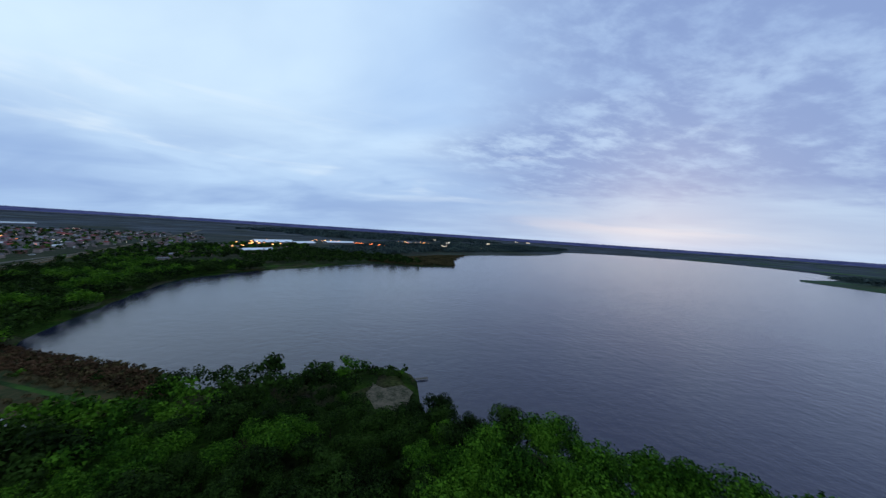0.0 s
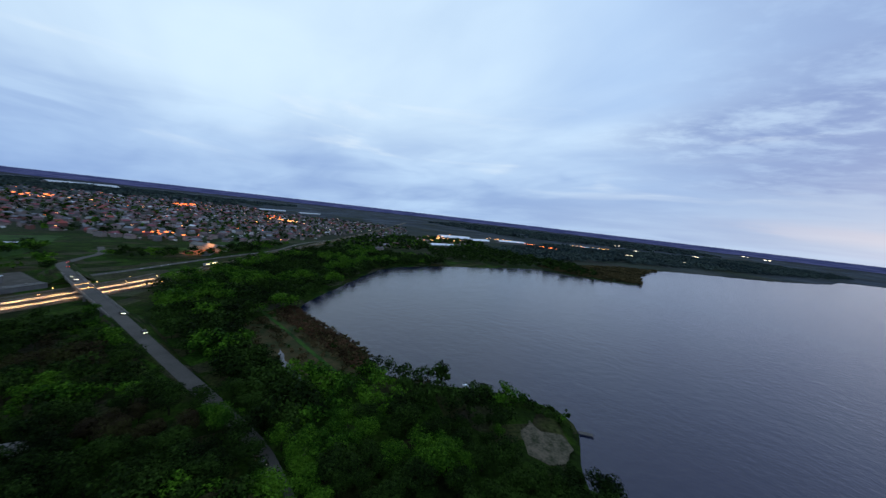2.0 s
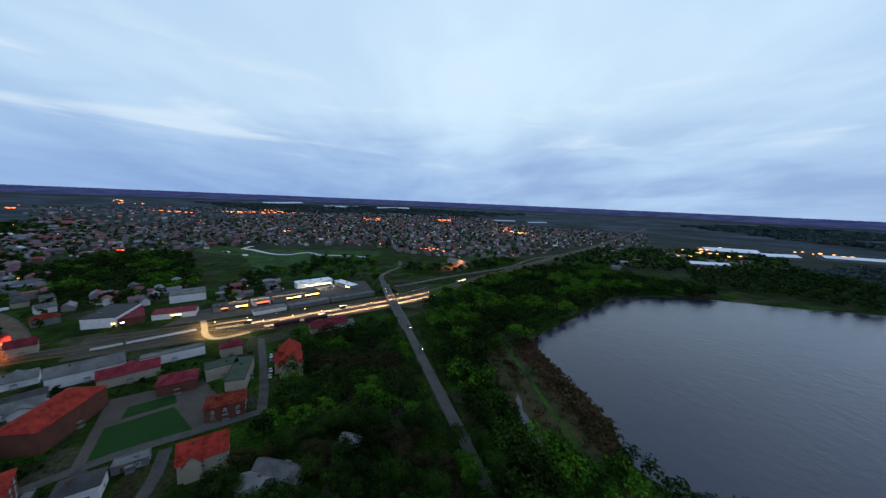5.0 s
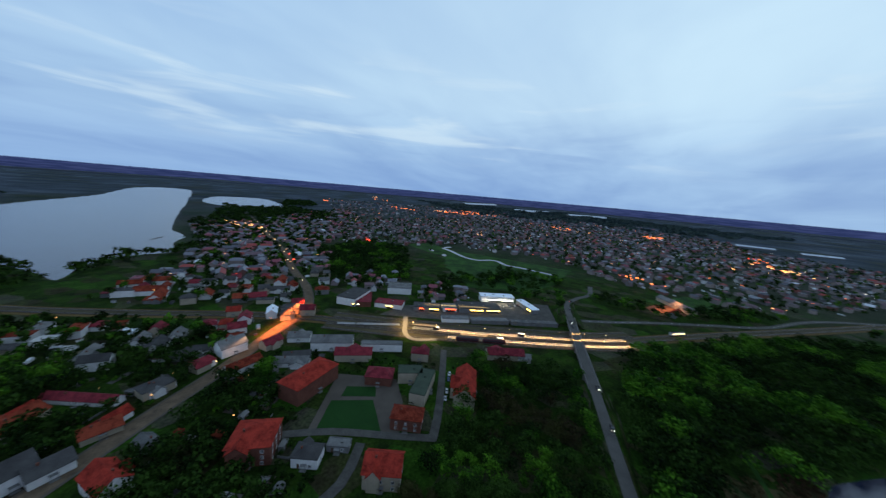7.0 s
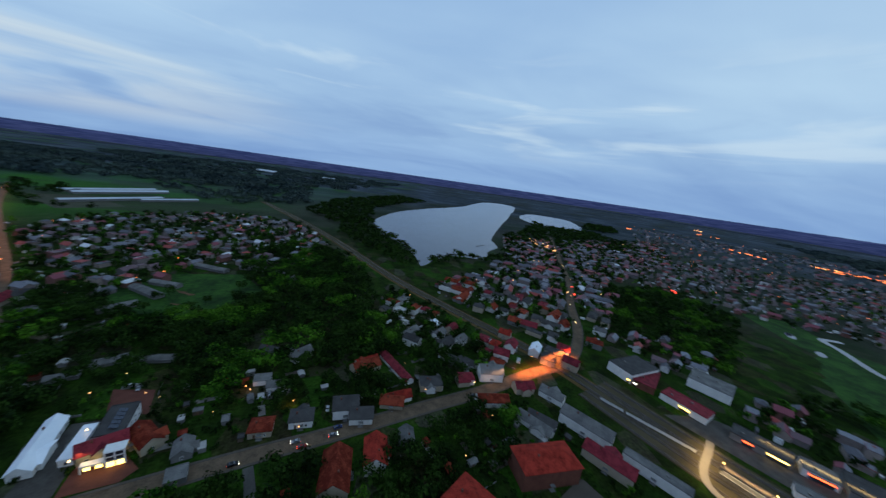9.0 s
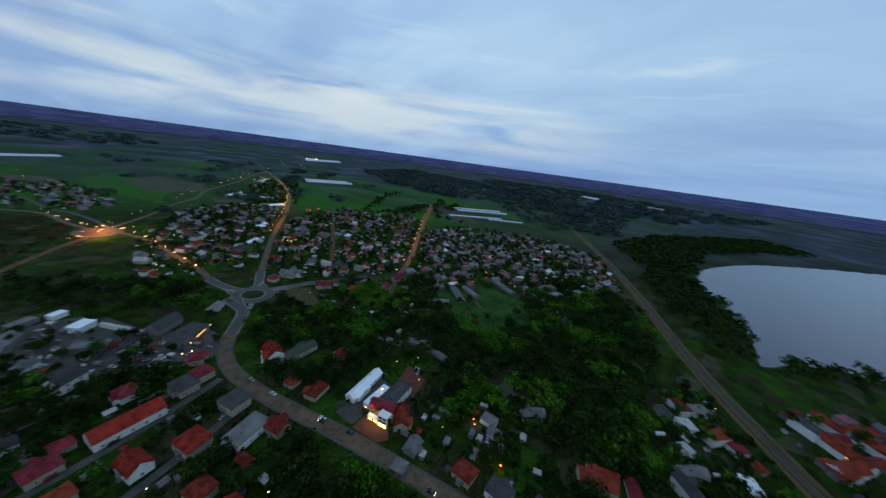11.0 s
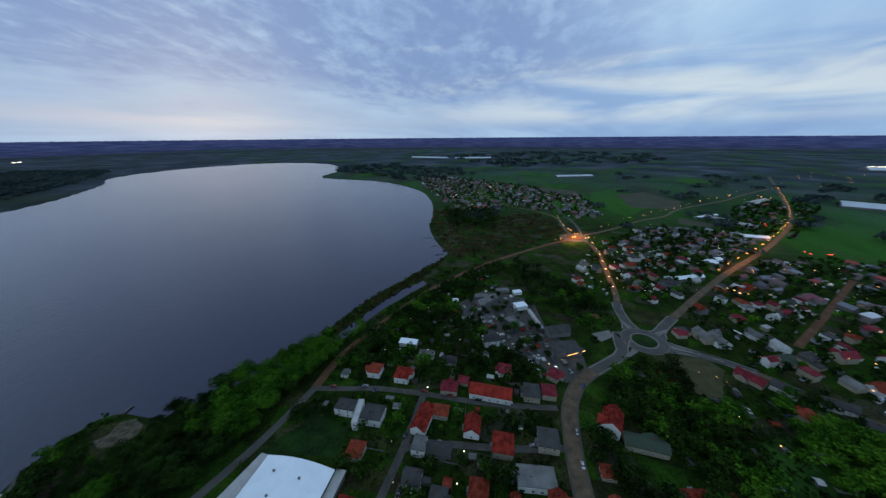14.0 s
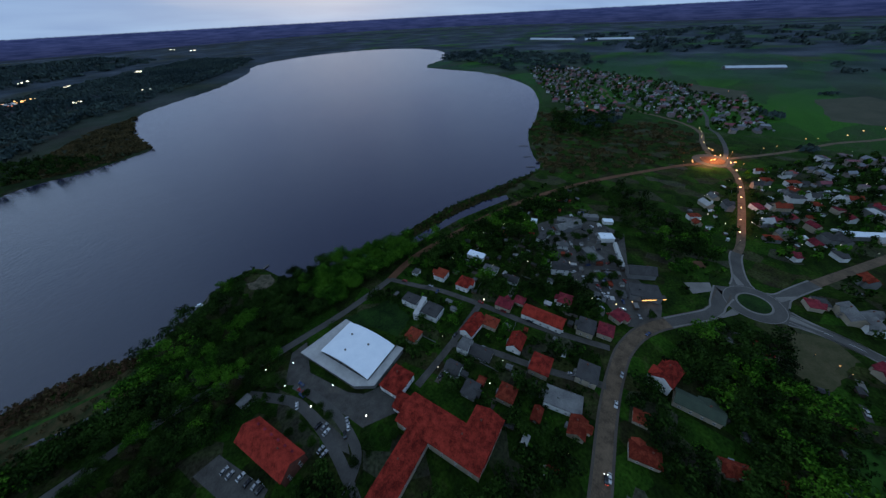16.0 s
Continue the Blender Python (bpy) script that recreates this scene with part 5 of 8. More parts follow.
def patch(name, corners, z, mat, label, category):
    if mat not in (MEADOW, LAWN, REED_BED):
        YARDS.append(corners)
    if mat in (MEADOW, LAWN, REED_BED, ROUGH_GRASS, SAND, FIELD_SOIL, DIRT):
        corners = ragged(corners)
    b = Build().prism(corners if sum(a[0] * c[1] - c[0] * a[1] for a, c in zip(corners, corners[1:] + corners[:1])) > 0 else corners[::-1], LAND - 0.2, LAND + z)
    return tagged(part(name, b, mat), label, category, kind="structure")


patch("yard_hall", [(-38, 42), (-27, 42), (-38, 20), (-31, -9), (-26, -17), (-17, -21), (-16, -42), (-24, -38), (-38, -31), (-41, -12), (-45, 15), (-52, 25)], 0.06, ASPHALT_DARK, "dark asphalt yard in front of the hall", "yard")
patch("yard_boarding_house", [(-104, 16), (-92, 16), (-83, -18), (-90, -22), (-98, -10)], 0.06, ASPHALT_DARK, "dark asphalt car park behind the boarding house", "car park")
YARDS.append([(4, 37), (32, 27), (31, 0), (14, -4), (10, 14), (2, 28)])
patch("lawn_hall", [(0, 39), (36, 26), (31, 0), (14, -4), (6, 20), (-2, 28)], 0.06, LAWN, "mown lawn beside the hall", "lawn")
for k, (lane, wide) in enumerate((([(-69, 36), (-60, 22), (-53, 8), (-52, -12), (-54, -30), (-57, -45)], 5.5), ([(-48, 20), (-44, 0), (-43, -18), (-47, -38), (-57, -45)], 5.0), ([(-57, -45), (-63, -75), (-62, -120), (-58, -142)], 4.0))):
    line = spline(lane, 4)
    ROADS.append((line, wide / 2 + 1))
    tagged(part("lane_hall", ribbon(line, wide / 2, -wide / 2, LAND + 0.07 + 0.005 * k, 0.2), ASPHALT_LANE), "grey lane with parked cars beside the hall", "lane", kind="structure")
for corners in ([(-57, 10), (-53, 12), (-49, -2), (-47, -30), (-50, -36), (-52, -30), (-50, -12)],):
    patch("parking_strip", corners, 0.066, ASPHALT_DARK, "dark asphalt parking strip between two lanes", "car park")
patch("yard_school", [(-158, -84), (-205, -98), (-214, -62), (-196, -50), (-172, -42)], 0.06, FOOTWAY, "grey paved school yard", "yard")
pitch = patch("sports_pitch", [(-161, -81), (-182, -87), (-191, -66), (-171, -51)], 0.10, TURF, "green artificial turf sports pitch", "pitch")
patch("small_pitch", [(-187, -84), (-196, -86), (-202, -70), (-194, -66)], 0.10, TURF, "small dark green turf pitch", "pitch")
patch("hard_court", [(186, -143), (197, -158), (188, -161), (176, -150)], 0.07, PAVING, "pale concrete hard court in the grass", "court")
patch("sand_patch", [(211, -146), (216, -154), (223, -150), (219, -143)], 0.05, DIRT, "round sandy patch in the grass", "sand")
patch("yard_shop", [(196, -16), (231, -33), (234, -64), (227, -89), (182, -104), (168, -116), (150, -135), (128, -138), (116, -122), (121, -112), (135, -96), (137, -78), (156, -57), (162, -38)], 0.05, ASPHALT_DARK, "grey asphalt yard of the workshops and shop", "yard")
patch("yard_station", [(-300, -118), (-332, -108), (-405, 10), (-412, 40), (-362, 46), (-330, -10)], 0.05, ASPHALT_DARK, "dark asphalt forecourt of the shops by the station", "yard")
patch("yard_compound", [(4, -146), (18, -146), (18, -184), (8, -184), (5, -157)], 0.05, ASPHALT_DARK, "grey yard of the lamp-lit compound", "yard")
patch("plaza_compound", [(3, -145), (4, -158), (-11, -160), (-18, -152), (-14, -147)], 0.054, TERRACOTTA, "terracotta paved forecourt of the glazed entrance", "forecourt")
patch("terrace_compound", [(9, -190), (14, -207), (-5, -203), (-9, -184)], 0.054, TERRACOTTA, "brown paved walled terrace", "terrace")
patch("lit_yard", [(-452, 160), (-456, 196), (-474, 212), (-498, 206), (-488, 178), (-470, 160)], 0.05, DIRT, "bare earth yard glowing under orange lamps", "yard")
patch("rough_lawn", [(174, -203), (180, -224), (170, -232), (132, -218), (137, -203)], 0.03, ROUGH_GRASS, "rough dry grass beside the new road", "grass")
patch("clearing", [(-28, 137), (-22, 133), (-14, 137), (-9, 131), (-10, 121), (-15, 117), (-22, 117), (-28, 125)], 0.04, SAND, "bare pale earth clearing on the lake shore", "clearing")
YARDS.append([(-34, 140), (-21, 137), (-9, 141), (-4, 130), (-6, 116), (-15, 111), (-26, 110), (-34, 122)])
grass_path = spline([(-226, 127), (-207, 124), (-178, 119), (-139, 111.5), (-119, 108), (-104, 106)], 4)
ROADS.append((grass_path, 2.0))
tagged(part("grass_path", ribbon(grass_path, 1.1, -1.1, LAND + 0.08, 0.2), MEADOW), "narrow green mown path through the reeds", "path", kind="structure")
GLADES = ([(85, -342), (55, -391), (-11, -390), (-42, -334), (-10, -287), (41, -295)], [(118, -242), (87, -248), (60, -244), (67, -217), (98, -217)], [(52, -207), (28, -222), (-10, -218), (-2, -240), (36, -248), (60, -232)])
for k, corners in enumerate(GLADES[:2]):
    patch("meadow_" + ("allotments", "grove")[k], corners, 0.03, MEADOW, "bright green unmown meadow between groves", "meadow")
for corners in ([(23, -316), (27, -318), (-3, -293), (-9, -296)], [(31, -346), (35, -348), (20, -333), (15, -335)]):
    patch("track_garden", corners, 0.04, DIRT, "pale garden track between allotments", "track")
patch("pool_reed_water", ragged([(-158, 102.5), (-150, 101), (-144, 97.5), (-137, 96.8), (-130, 95.4), (-120, 92.5), (-125, 91.2), (-133, 92.4), (-140, 93.0), (-147, 95.8)]), 0.05, POND, "narrow pale pool among the reeds", "water")
patch("channel_water", [(84, 70), (103, 68.5), (124, 67.5), (157, 63.5), (200, 56), (233, 41), (226, 33.5), (189, 44.5), (159, 53), (128.5, 57), (102, 60)], 0.05, POND, "long pale pool between the lake path and the reeds", "water")
stream = spline([(-705, -150), (-680, -160), (-660, -139), (-636, -119), (-615, -99), (-606, -74), (-622, -52), (-620, -38), (-598, -22), (-590, 10), (-570, 60)], 5)
ROADS.append((stream, 26))
tagged(part("meadow_stream", ribbon(spline([(-700, -215), (-660, -165), (-630, -115), (-615, -60), (-600, -10), (-585, 60)], 8), 22, -40, LAND + 0.045, 0.2), MEADOW), "bright green park meadow along the stream", "meadow", kind="structure")
tagged(part("stream_water", ribbon(stream, 4.2, -4.2, LAND + 0.07), POND), "pale winding stream through the park meadow", "water", kind="structure")
for cx, cy, turn, half_l, half_w in ((-642, -176, 30, 13, 5), (-608, -139, 20, 10, 4.5)):
    b = Build().prism([(half_l * math.cos(a * math.pi / 8), half_w * math.sin(a * math.pi / 8)) for a in range(16)], LAND - 0.2, LAND + 0.08, pose(cx, cy, 0, rz=turn))
    tagged(part("pond_water", b, POND), "small pale pond in the park meadow", "water", kind="structure")

for k, corners in enumerate(([(-672, -164), (-651, -20), (-626, 91), (-520, 60), (-450, 20), (-430, -56), (-520, -110)], [(-470, 200), (-560, 330), (-600, 300), (-500, 170)])):
    patch("meadow_" + "abc"[k], corners, 0.03, MEADOW, "bright green open meadow", "meadow")

for corners in ([(1040, -30), (990, -150), (876, -140), (936, -45)], [(952, -259), (1031, -344), (900, -408), (775, -363), (779, -270)], [(640, -330), (700, -345), (660, -395), (610, -380)], [(300, -700), (420, -820), (330, -860), (240, -760)]):
    patch("field_bare", corners, 0.04, FIELD_SOIL, "bare grey-brown ploughed field", "field")

# ---- town behind ----
TOWN = {}
TOWN["village_crossing"] = ([(447, -170), (302, -122), (261, -154), (258, -199), (295, -253), (536, -403), (600, -400), (590, -270)], 18, 35)
TOWN["village_north"] = ([(238, -223), (443, -372), (492, -539), (370, -528), (142, -331), (167, -270), (190, -240)], 17, 30)
TOWN["village_lamps"] = ([(492, -539), (369, -637), (278, -588), (139, -351), (193, -358)], 17, 62)
TOWN["village_gardens"] = ([(139, -351), (255, -561), (225, -667), (60, -760), (-60, -700), (-110, -520), (-60, -440), (-14, -425), (25, -419), (64, -347), (94, -309)], 16, 62)
TOWN["village_outskirts"] = ([(540, -440), (620, -400), (820, -480), (960, -590), (900, -680), (700, -560)], 34, 30)
TOWN["village_lakeside"] = ([(1126, 480), (1249, 430), (1087, 124), (950, -140), (747, -194), (634, -196), (614, -118), (679, -38), (609, 98), (689, 185)], 22, 20)
TOWN["town_rail"] = ([(-134, -312), (-242, -368), (-384, -438), (-562, -719), (-788, -598), (-455, -275), (-318, -191), (-232, -190), (-231, -241)], 18, 40)
TOWN["town_west"] = ([(-166, -349), (-211, -283), (-246, -214), (-223, -168), (-186, -176), (-145, -239), (-140, -279)], 17, 40)
TOWN["town_centre"] = ([(-347, -427), (-577, -666), (-1368, -818), (-900, -480), (-513, -351), (-282, -267)], 19, 45)
TOWN["town_far"] = ([(-556, -385), (-989, -537), (-1700, -200), (-1750, 900), (-617, 510), (-512, 304), (-560, 170), (-700, 60), (-720, -120)], 25, 30)
TOWN["town_east"] = ([(-617, 510), (-1500, 760), (-900, 1150), (-663, 850), (-560, 480)], 27, 30)
TOWN["town_outer"] = ([(-900, -600), (-1900, -1300), (-2300, -700), (-2250, 700), (-1760, 900), (-1700, -200)], 46, 30)
TOWN["shed_quarter"] = ([(-491, 349), (-625, 553), (-599, 755), (-484, 1086), (-339, 795), (-377, 532)], 52, 30)
TOWN["station_quarter"] = ([(-346, -176), (-352, -152), (-395, -142), (-440, -150), (-430, -200), (-360, -215)], 16, 25)
TOWN["market_quarter"] = ([(-348, -100), (-355, -78), (-368, -50), (-395, -44), (-425, -70), (-410, -106), (-380, -106)], 16, 22)
fill = random.Random(11)
spread = {}
for name, (poly, gap, turn) in TOWN.items():
    big = name == "shed_quarter"
    x, y = sow(poly, gap, 0.9 if name.startswith("town") or name == "village_lakeside" else 0.66, 5 if not big else 14, 6, len(spread) + 3)
    spread[name] = []
    for px, py in zip(x, y):
        W = fill.uniform(5.2, 8.2) * (2.0 if big else 1)
        W *= 1.2 if name in ("town_centre", "town_rail", "town_west") else 1
        L = W * fill.uniform(1.05, 2.5 if name in ("town_centre", "town_rail") else 1.9) * (1.3 if big else 1)
        rot = turn + fill.choice((0, 90)) + fill.uniform(-9, 9)
        kind = "flat" if big else fill.choice(("gable", "gable", "hip", "flat"))
        spread[name].append((px, py, L, W, fill.uniform(2.8, 6.2), rot, kind))
        taken.append((px, py, max(L, W) * 0.55))
picks = ("village_crossing", "village_north", "town_west", "town_rail", "village_lamps")
for name in picks:
    near = sorted(spread[name], key=lambda s: math.hypot(s[0], s[1]))[:45]
    for s in near:
        spread[name].remove(s)
        house(*s[:6], fill.choice(("brown", "dark_red", "dark_red", "dark", "grey", "dark", "light", "dark", "brown")), s[6], fill.choice(("white", "white", "cream", "grey")), windows=False, group="houses of the " + name.replace("_", " "))
for name, places in spread.items():
    if places:
        house_mass("houses_" + name, places, "distant small houses with red and grey roofs, standing close together")

# ---- woods, gardens and reeds ----
taken += [(-61, 134, 7), (-62, 128, 5), (-60, 140, 6), (-62, 136, 7), (-124, 93.5, 4), (-132, 95, 4.5), (-141, 96, 4.5), (-149, 98, 4.5), (-156, 101, 4)]
SHORE_WOOD = [(-214, 140), (-160, 70), (-60, 62), (0, 52), (55, 50), (84, 54), (120, 48), (126, 54), (92, 80), (60, 88), (30, 100), (5, 108), (-6, 125), (-10, 124), (-24, 124), (-36, 130), (-36, 152), (-62, 138), (-90, 124), (-128, 134), (-170, 140)]
REED_FLAT = [(-205, 104), (-214, 143), (-169, 140), (-122, 135), (-106, 122), (-102, 106), (-117, 89), (-170, 91)]
patch("reed_bed", [(-200, 105), (-206, 132), (-170, 130), (-128, 124), (-109, 117), (-105, 106), (-118, 90), (-170, 93)], 0.04, REED_BED, "brown-green reed bed on the wet shore", "reeds")
x, y = sow(SHORE_WOOD, 6.6, 0.95, 0, 1.5, 21)
wet = inside(REED_FLAT, x, y)
wet &= rng.random(len(x)) < 0.96
x, y = x[~wet], y[~wet]
tone = np.array([noise.noise((a / 28, b / 28, 3.3)) for a, b in zip(x, y)]) + rng.normal(0, 0.12, len(x)) + np.where(x > 0, 0.35, 0) - np.where((y > 100) & (x > -85), 0.45, 0) - np.where((y <= 100) & (x > -80) & (x <= 0), 0.36, 0) - np.where(x < -116, 0.22, 0)
front = np.zeros(len(x), bool)
front[np.argsort(np.hypot(x, y - 40))[:170]] = True
for kind, pick in (("bright", tone > 0.0), ("dark", tone <= 0.0)):
    low = (y > 104) & (x > -104)
    for rows, size, seed in ((low, 0.62, 5), (~low, 1.0, 6)):
        rows = front & pick & (x <= 0) & rows
        plant(x[rows], y[rows], kind, size, seed)
    plant(x[front & pick & (x > 0)], y[front & pick & (x > 0)], kind, 1.25, 8)
    leaf = SPECIES[kind][0]
    woodland("woods_shore_" + kind, x[~front & pick], y[~front & pick], leaf, 9.8, 5.2, 160, 1.1, "dense lakeside wood, " + ("fresh bright green" if kind == "bright" else "dark green"), 31)

WEST_WOOD = [(-214, 160), (-240, 203), (-268, 270), (-290, 346), (-258, 438), (-275, 470), (-440, 400), (-425, 290), (-385, 210), (-350, 150), (-318, 95), (-230, 70), (-150, 68), (-190, 130)]
x, y = sow(WEST_WOOD, 6.4, 0.96, 0, 2, 22)
wet = inside(REED_FLAT, x, y)
x, y = x[~wet], y[~wet]
tone = np.array([noise.noise((a / 35, b / 35, 8.3)) for a, b in zip(x, y)])
woodland("woods_west_bright", x[tone > 0.13], y[tone > 0.13], LEAF_BRIGHT, 10.5, 5.6, 96, 1.35, "bright green wood between the tracks and the lake", 32)
woodland("woods_west_dark", x[tone <= 0.13], y[tone <= 0.13], LEAF_DARK, 9.5, 5.4, 96, 1.35, "dark green wood between the tracks and the lake", 33)

BANK_GARDENS = [(-262, 52), (-100, 50), (-60, 44), (-50, 30), (-105, 30), (-120, -36), (-196, -20), (-255, -18), (-262, 20)]
x, y = sow(BANK_GARDENS, 6.6, 0.9, 0.5, 2, 23)
tone = np.array([noise.noise((a / 22, b / 22, 5.3)) for a, b in zip(x, y)])
front = np.zeros(len(x), bool)
front[np.argsort(np.hypot(x + 90, y - 10))[:90]] = True
for kind, pick in (("bright", tone > 0.28), ("dark", (tone <= 0.28) & (tone > -0.33)), ("warm", tone <= -0.33)):
    plant(x[front & pick], y[front & pick], kind, 0.95, 6)
    woodland("garden_trees_bank_" + kind, x[~front & pick], y[~front & pick], SPECIES[kind][0], 8.8, 5.0, 230, 0.92, "garden trees and thickets beside the overpass road", 34)

# lower wood by the path, school park, big groves across the main street
GROVES = []
GROVES.append(("slope", [(-110, 46), (-58, 40), (-30, 38), (40, 34), (60, 36), (44, 26), (-34, 34), (-46, 26), (-64, 12), (-66, 20), (-108, 24)], 6.0, 0.9))
GROVES.append(("school", [(-66, -30), (-30, -90), (4, -100), (30, -122), (-60, -138), (-120, -142), (-150, -120), (-120, -60), (-90, -28)], 6.2, 0.9))
GROVES.append(("main_street", [(104, -149), (131, -195), (89, -249), (62, -250), (10, -308), (-44, -330), (-49, -300), (-40, -215), (-18, -218), (35, -216), (34, -150), (60, -132)], 5.9, 0.96))
GROVES.append(("round_grove", [(138, -143), (151, -161), (163, -198), (146, -203), (118, -199), (80, -180), (76, -156)], 6.0, 0.9))
GROVES.append(("back_street", [(150, -250), (165, -262), (150, -290), (110, -360), (80, -350), (60, -300), (92, -255), (128, -232)], 6.0, 0.85))
GROVES.append(("main_west", [(-60, -162), (-190, -174), (-225, -205), (-180, -290), (-110, -262), (-60, -215)], 7.5, 0.6))
GROVES.append(("compound", [(-193, -160), (-202, -138), (-163, -109), (-153, -134), (-138, -142)], 6.5, 0.85))
GROVES.append(("path_side", [(66, 36), (100, 40), (150, 31), (205, 18), (270, -8), (320, -35), (300, -48), (255, -18), (200, 4), (140, 18), (95, 26)], 5.6, 0.85))
GROVES.append(("railside", [(5, -445), (-68, -547), (-147, -440), (-138, -303), (-138, -206), (-99, -207), (-50, -210), (-50, -300)], 6.6, 0.92))
GROVES.append(("allotments", [(-50, -330), (-44, -364), (12, -362), (73, -294), (105, -293), (89, -249), (10, -308)], 8.5, 0.55))
GROVES.append(("park", [(-412, -290), (-502, -335), (-630, -332), (-616, -221), (-480, -160), (-429, -134), (-405, -140), (-360, -215)], 7.4, 0.88))
GROVES.append(("flat_edge", [(-222, 104), (-180, 88), (-120, 84), (-106, 88), (-98, 78), (-125, 70), (-195, 74), (-232, 92)], 4.8, 0.9))
GROVES.append(("tall_thicket", [(-7, -219), (-7, -250), (-40, -237), (-48, -208), (-40, -184), (-20, -196)], 5.4, 0.97))
GROVES.append(("meadow_edge", [(-372, -78), (-440, -90), (-458, -46), (-495, 2), (-540, 22), (-552, -8), (-535, -34), (-500, -30), (-470, -92), (-440, -104)], 8.0, 0.85))
GROVES.append(("stream_bend", [(-575, 10), (-556, 34), (-560, 70), (-500, 62), (-480, 20), (-520, 24)], 8.5, 0.8))
GROVES.append(("park_edge", [(-449, -78), (-521, -25), (-500, 55), (-451, 58), (-400, 56), (-425, -20)], 9.5, 0.42))
GROVES.append(("crossing", [(327, -54), (282, -120), (243, -165), (188, -141), (205, -117), (240, -80), (286, -50)], 7.5, 0.85))
GROVES.append(("rail_bank", [(-460, 80), (-440, 130), (-420, 190), (-500, 330), (-520, 300), (-470, 170), (-500, 110)], 8.0, 0.7))
GROVES.append(("gardens", [(10, 30), (40, 20), (58, -30), (75, -120), (20, -120), (5, -95), (8, -40)], 6.4, 0.72))
GROVES.append(("shop_gardens", [(62, 40), (84, 0), (92, -110), (130, -100), (220, -60), (250, 10), (130, 36)], 6.6, 0.72))
DUSKY = ("slope", "flat_edge", "school", "compound", "path_side", "main_west", "round_grove", "tall_thicket", "meadow_edge", "stream_bend")
taken += [(74, -157, 9), (70, -166, 8), (72, -174, 7)]
for k, (name, poly, gap, share) in enumerate(GROVES):
    x, y = sow(poly, gap, share, 3.2 if name in ("gardens", "shop_gardens") else 1.0, 2, 40 + k)
    for glade in GLADES:
        keep = ~inside(glade, x, y) | (rng.random(len(x)) < 0.2)
        x, y = x[keep], y[keep]
    tone = np.array([noise.noise((a / 30, b / 30, 2.3 + k)) for a, b in zip(x, y)])
    fresh = 0.16 if name in ("main_street", "railside", "allotments") else (0.4 if name in DUSKY else 0.22)
    for kind, pick in (("bright", tone > fresh), ("dark", tone <= fresh)):
        far = math.hypot(poly[0][0], poly[0][1]) > 350
        woodland(f"garden_trees_{name}_{kind}", x[pick], y[pick], SPECIES[kind][0], 8.6, 5.2, 56 if far else (280 if name == "slope" else 135), 1.9 if far else (0.8 if name == "slope" else 1.25), ("fresh green" if kind == "bright" else "dark green") + " garden and park trees between houses", 60 + k)

# hedges and bushes of the gardens, and rough growth between the houses
SHRUBS = []
SHRUBS.append(("home", [(62, 42), (84, 4), (90, -116), (60, -122), (4, -124), (-20, -110), (8, -96), (6, -36), (12, 30), (46, 36)], 3.6, 0.72))
SHRUBS.append(("shop", [(84, 40), (92, -106), (130, -104), (235, -56), (300, -10), (215, 18)], 4.2, 0.72))
SHRUBS.append(("main", [(30, -148), (-12, -152), (-190, -166), (-190, -220), (-100, -215), (-20, -210), (30, -222)], 4.4, 0.72))
SHRUBS.append(("school", [(-120, -135), (-20, -125), (-20, -100), (-64, -74), (-64, -34), (-110, -30), (-160, -60), (-165, -90), (-220, -120), (-200, -165)], 4.4, 0.72))
SHRUBS.append(("east", [(82, -160), (120, -165), (160, -180), (160, -235), (110, -290), (40, -300), (30, -215)], 4.4, 0.72))
SHRUBS.append(("reed_flat", [(-178, 84), (-190, 108), (-172, 128), (-130, 124), (-106, 112), (-96, 104), (-110, 94), (-140, 88)], 4.4, 0.16))
SHRUBS.append(("reed_bank", [(85, 78), (100, 80), (132, 81), (179, 77), (249, 65), (313, 48), (330, 40), (240, 44), (200, 59), (157, 66), (124, 70), (90, 73)], 3.2, 0.7))
SHRUBS.append(("path_bank", [(84, 68), (102, 58), (128, 55), (159, 51), (189, 42), (226, 31), (236, 36), (300, 10), (240, 22), (189, 35), (130, 48), (90, 54)], 3.4, 0.6))
SHRUBS.append(("point", [(-62, 140), (-36, 152), (-14, 151), (-3, 142), (3, 126), (10, 108), (2, 104), (-6, 114), (-7, 140), (-20, 144), (-34, 142), (-50, 132)], 2.8, 0.85))
SHRUBS.append(("round", [(215, -165), (280, -150), (250, -110), (205, -130), (165, -145)], 4.6, 0.72))
SHRUBS.append(("track", [(-240, -160), (-220, -115), (-275, 40), (-262, 50), (-190, -30), (-205, -110)], 4.6, 0.72))
for k, (name, poly, gap, share) in enumerate(SHRUBS):
    x, y = sow(poly, gap, share, 1.1, 2, 200 + k)
    light = rng.random(len(x)) < 0.14
    for kind, pick in (("bright", light), ("dark", ~light)):
        woodland(f"bushes_{name}_{kind}", x[pick], y[pick], SPECIES[kind][0], 2.6, 1.7, 30, 0.95, "low hedges and bushes in the gardens", 210 + k, ground_cover=True)

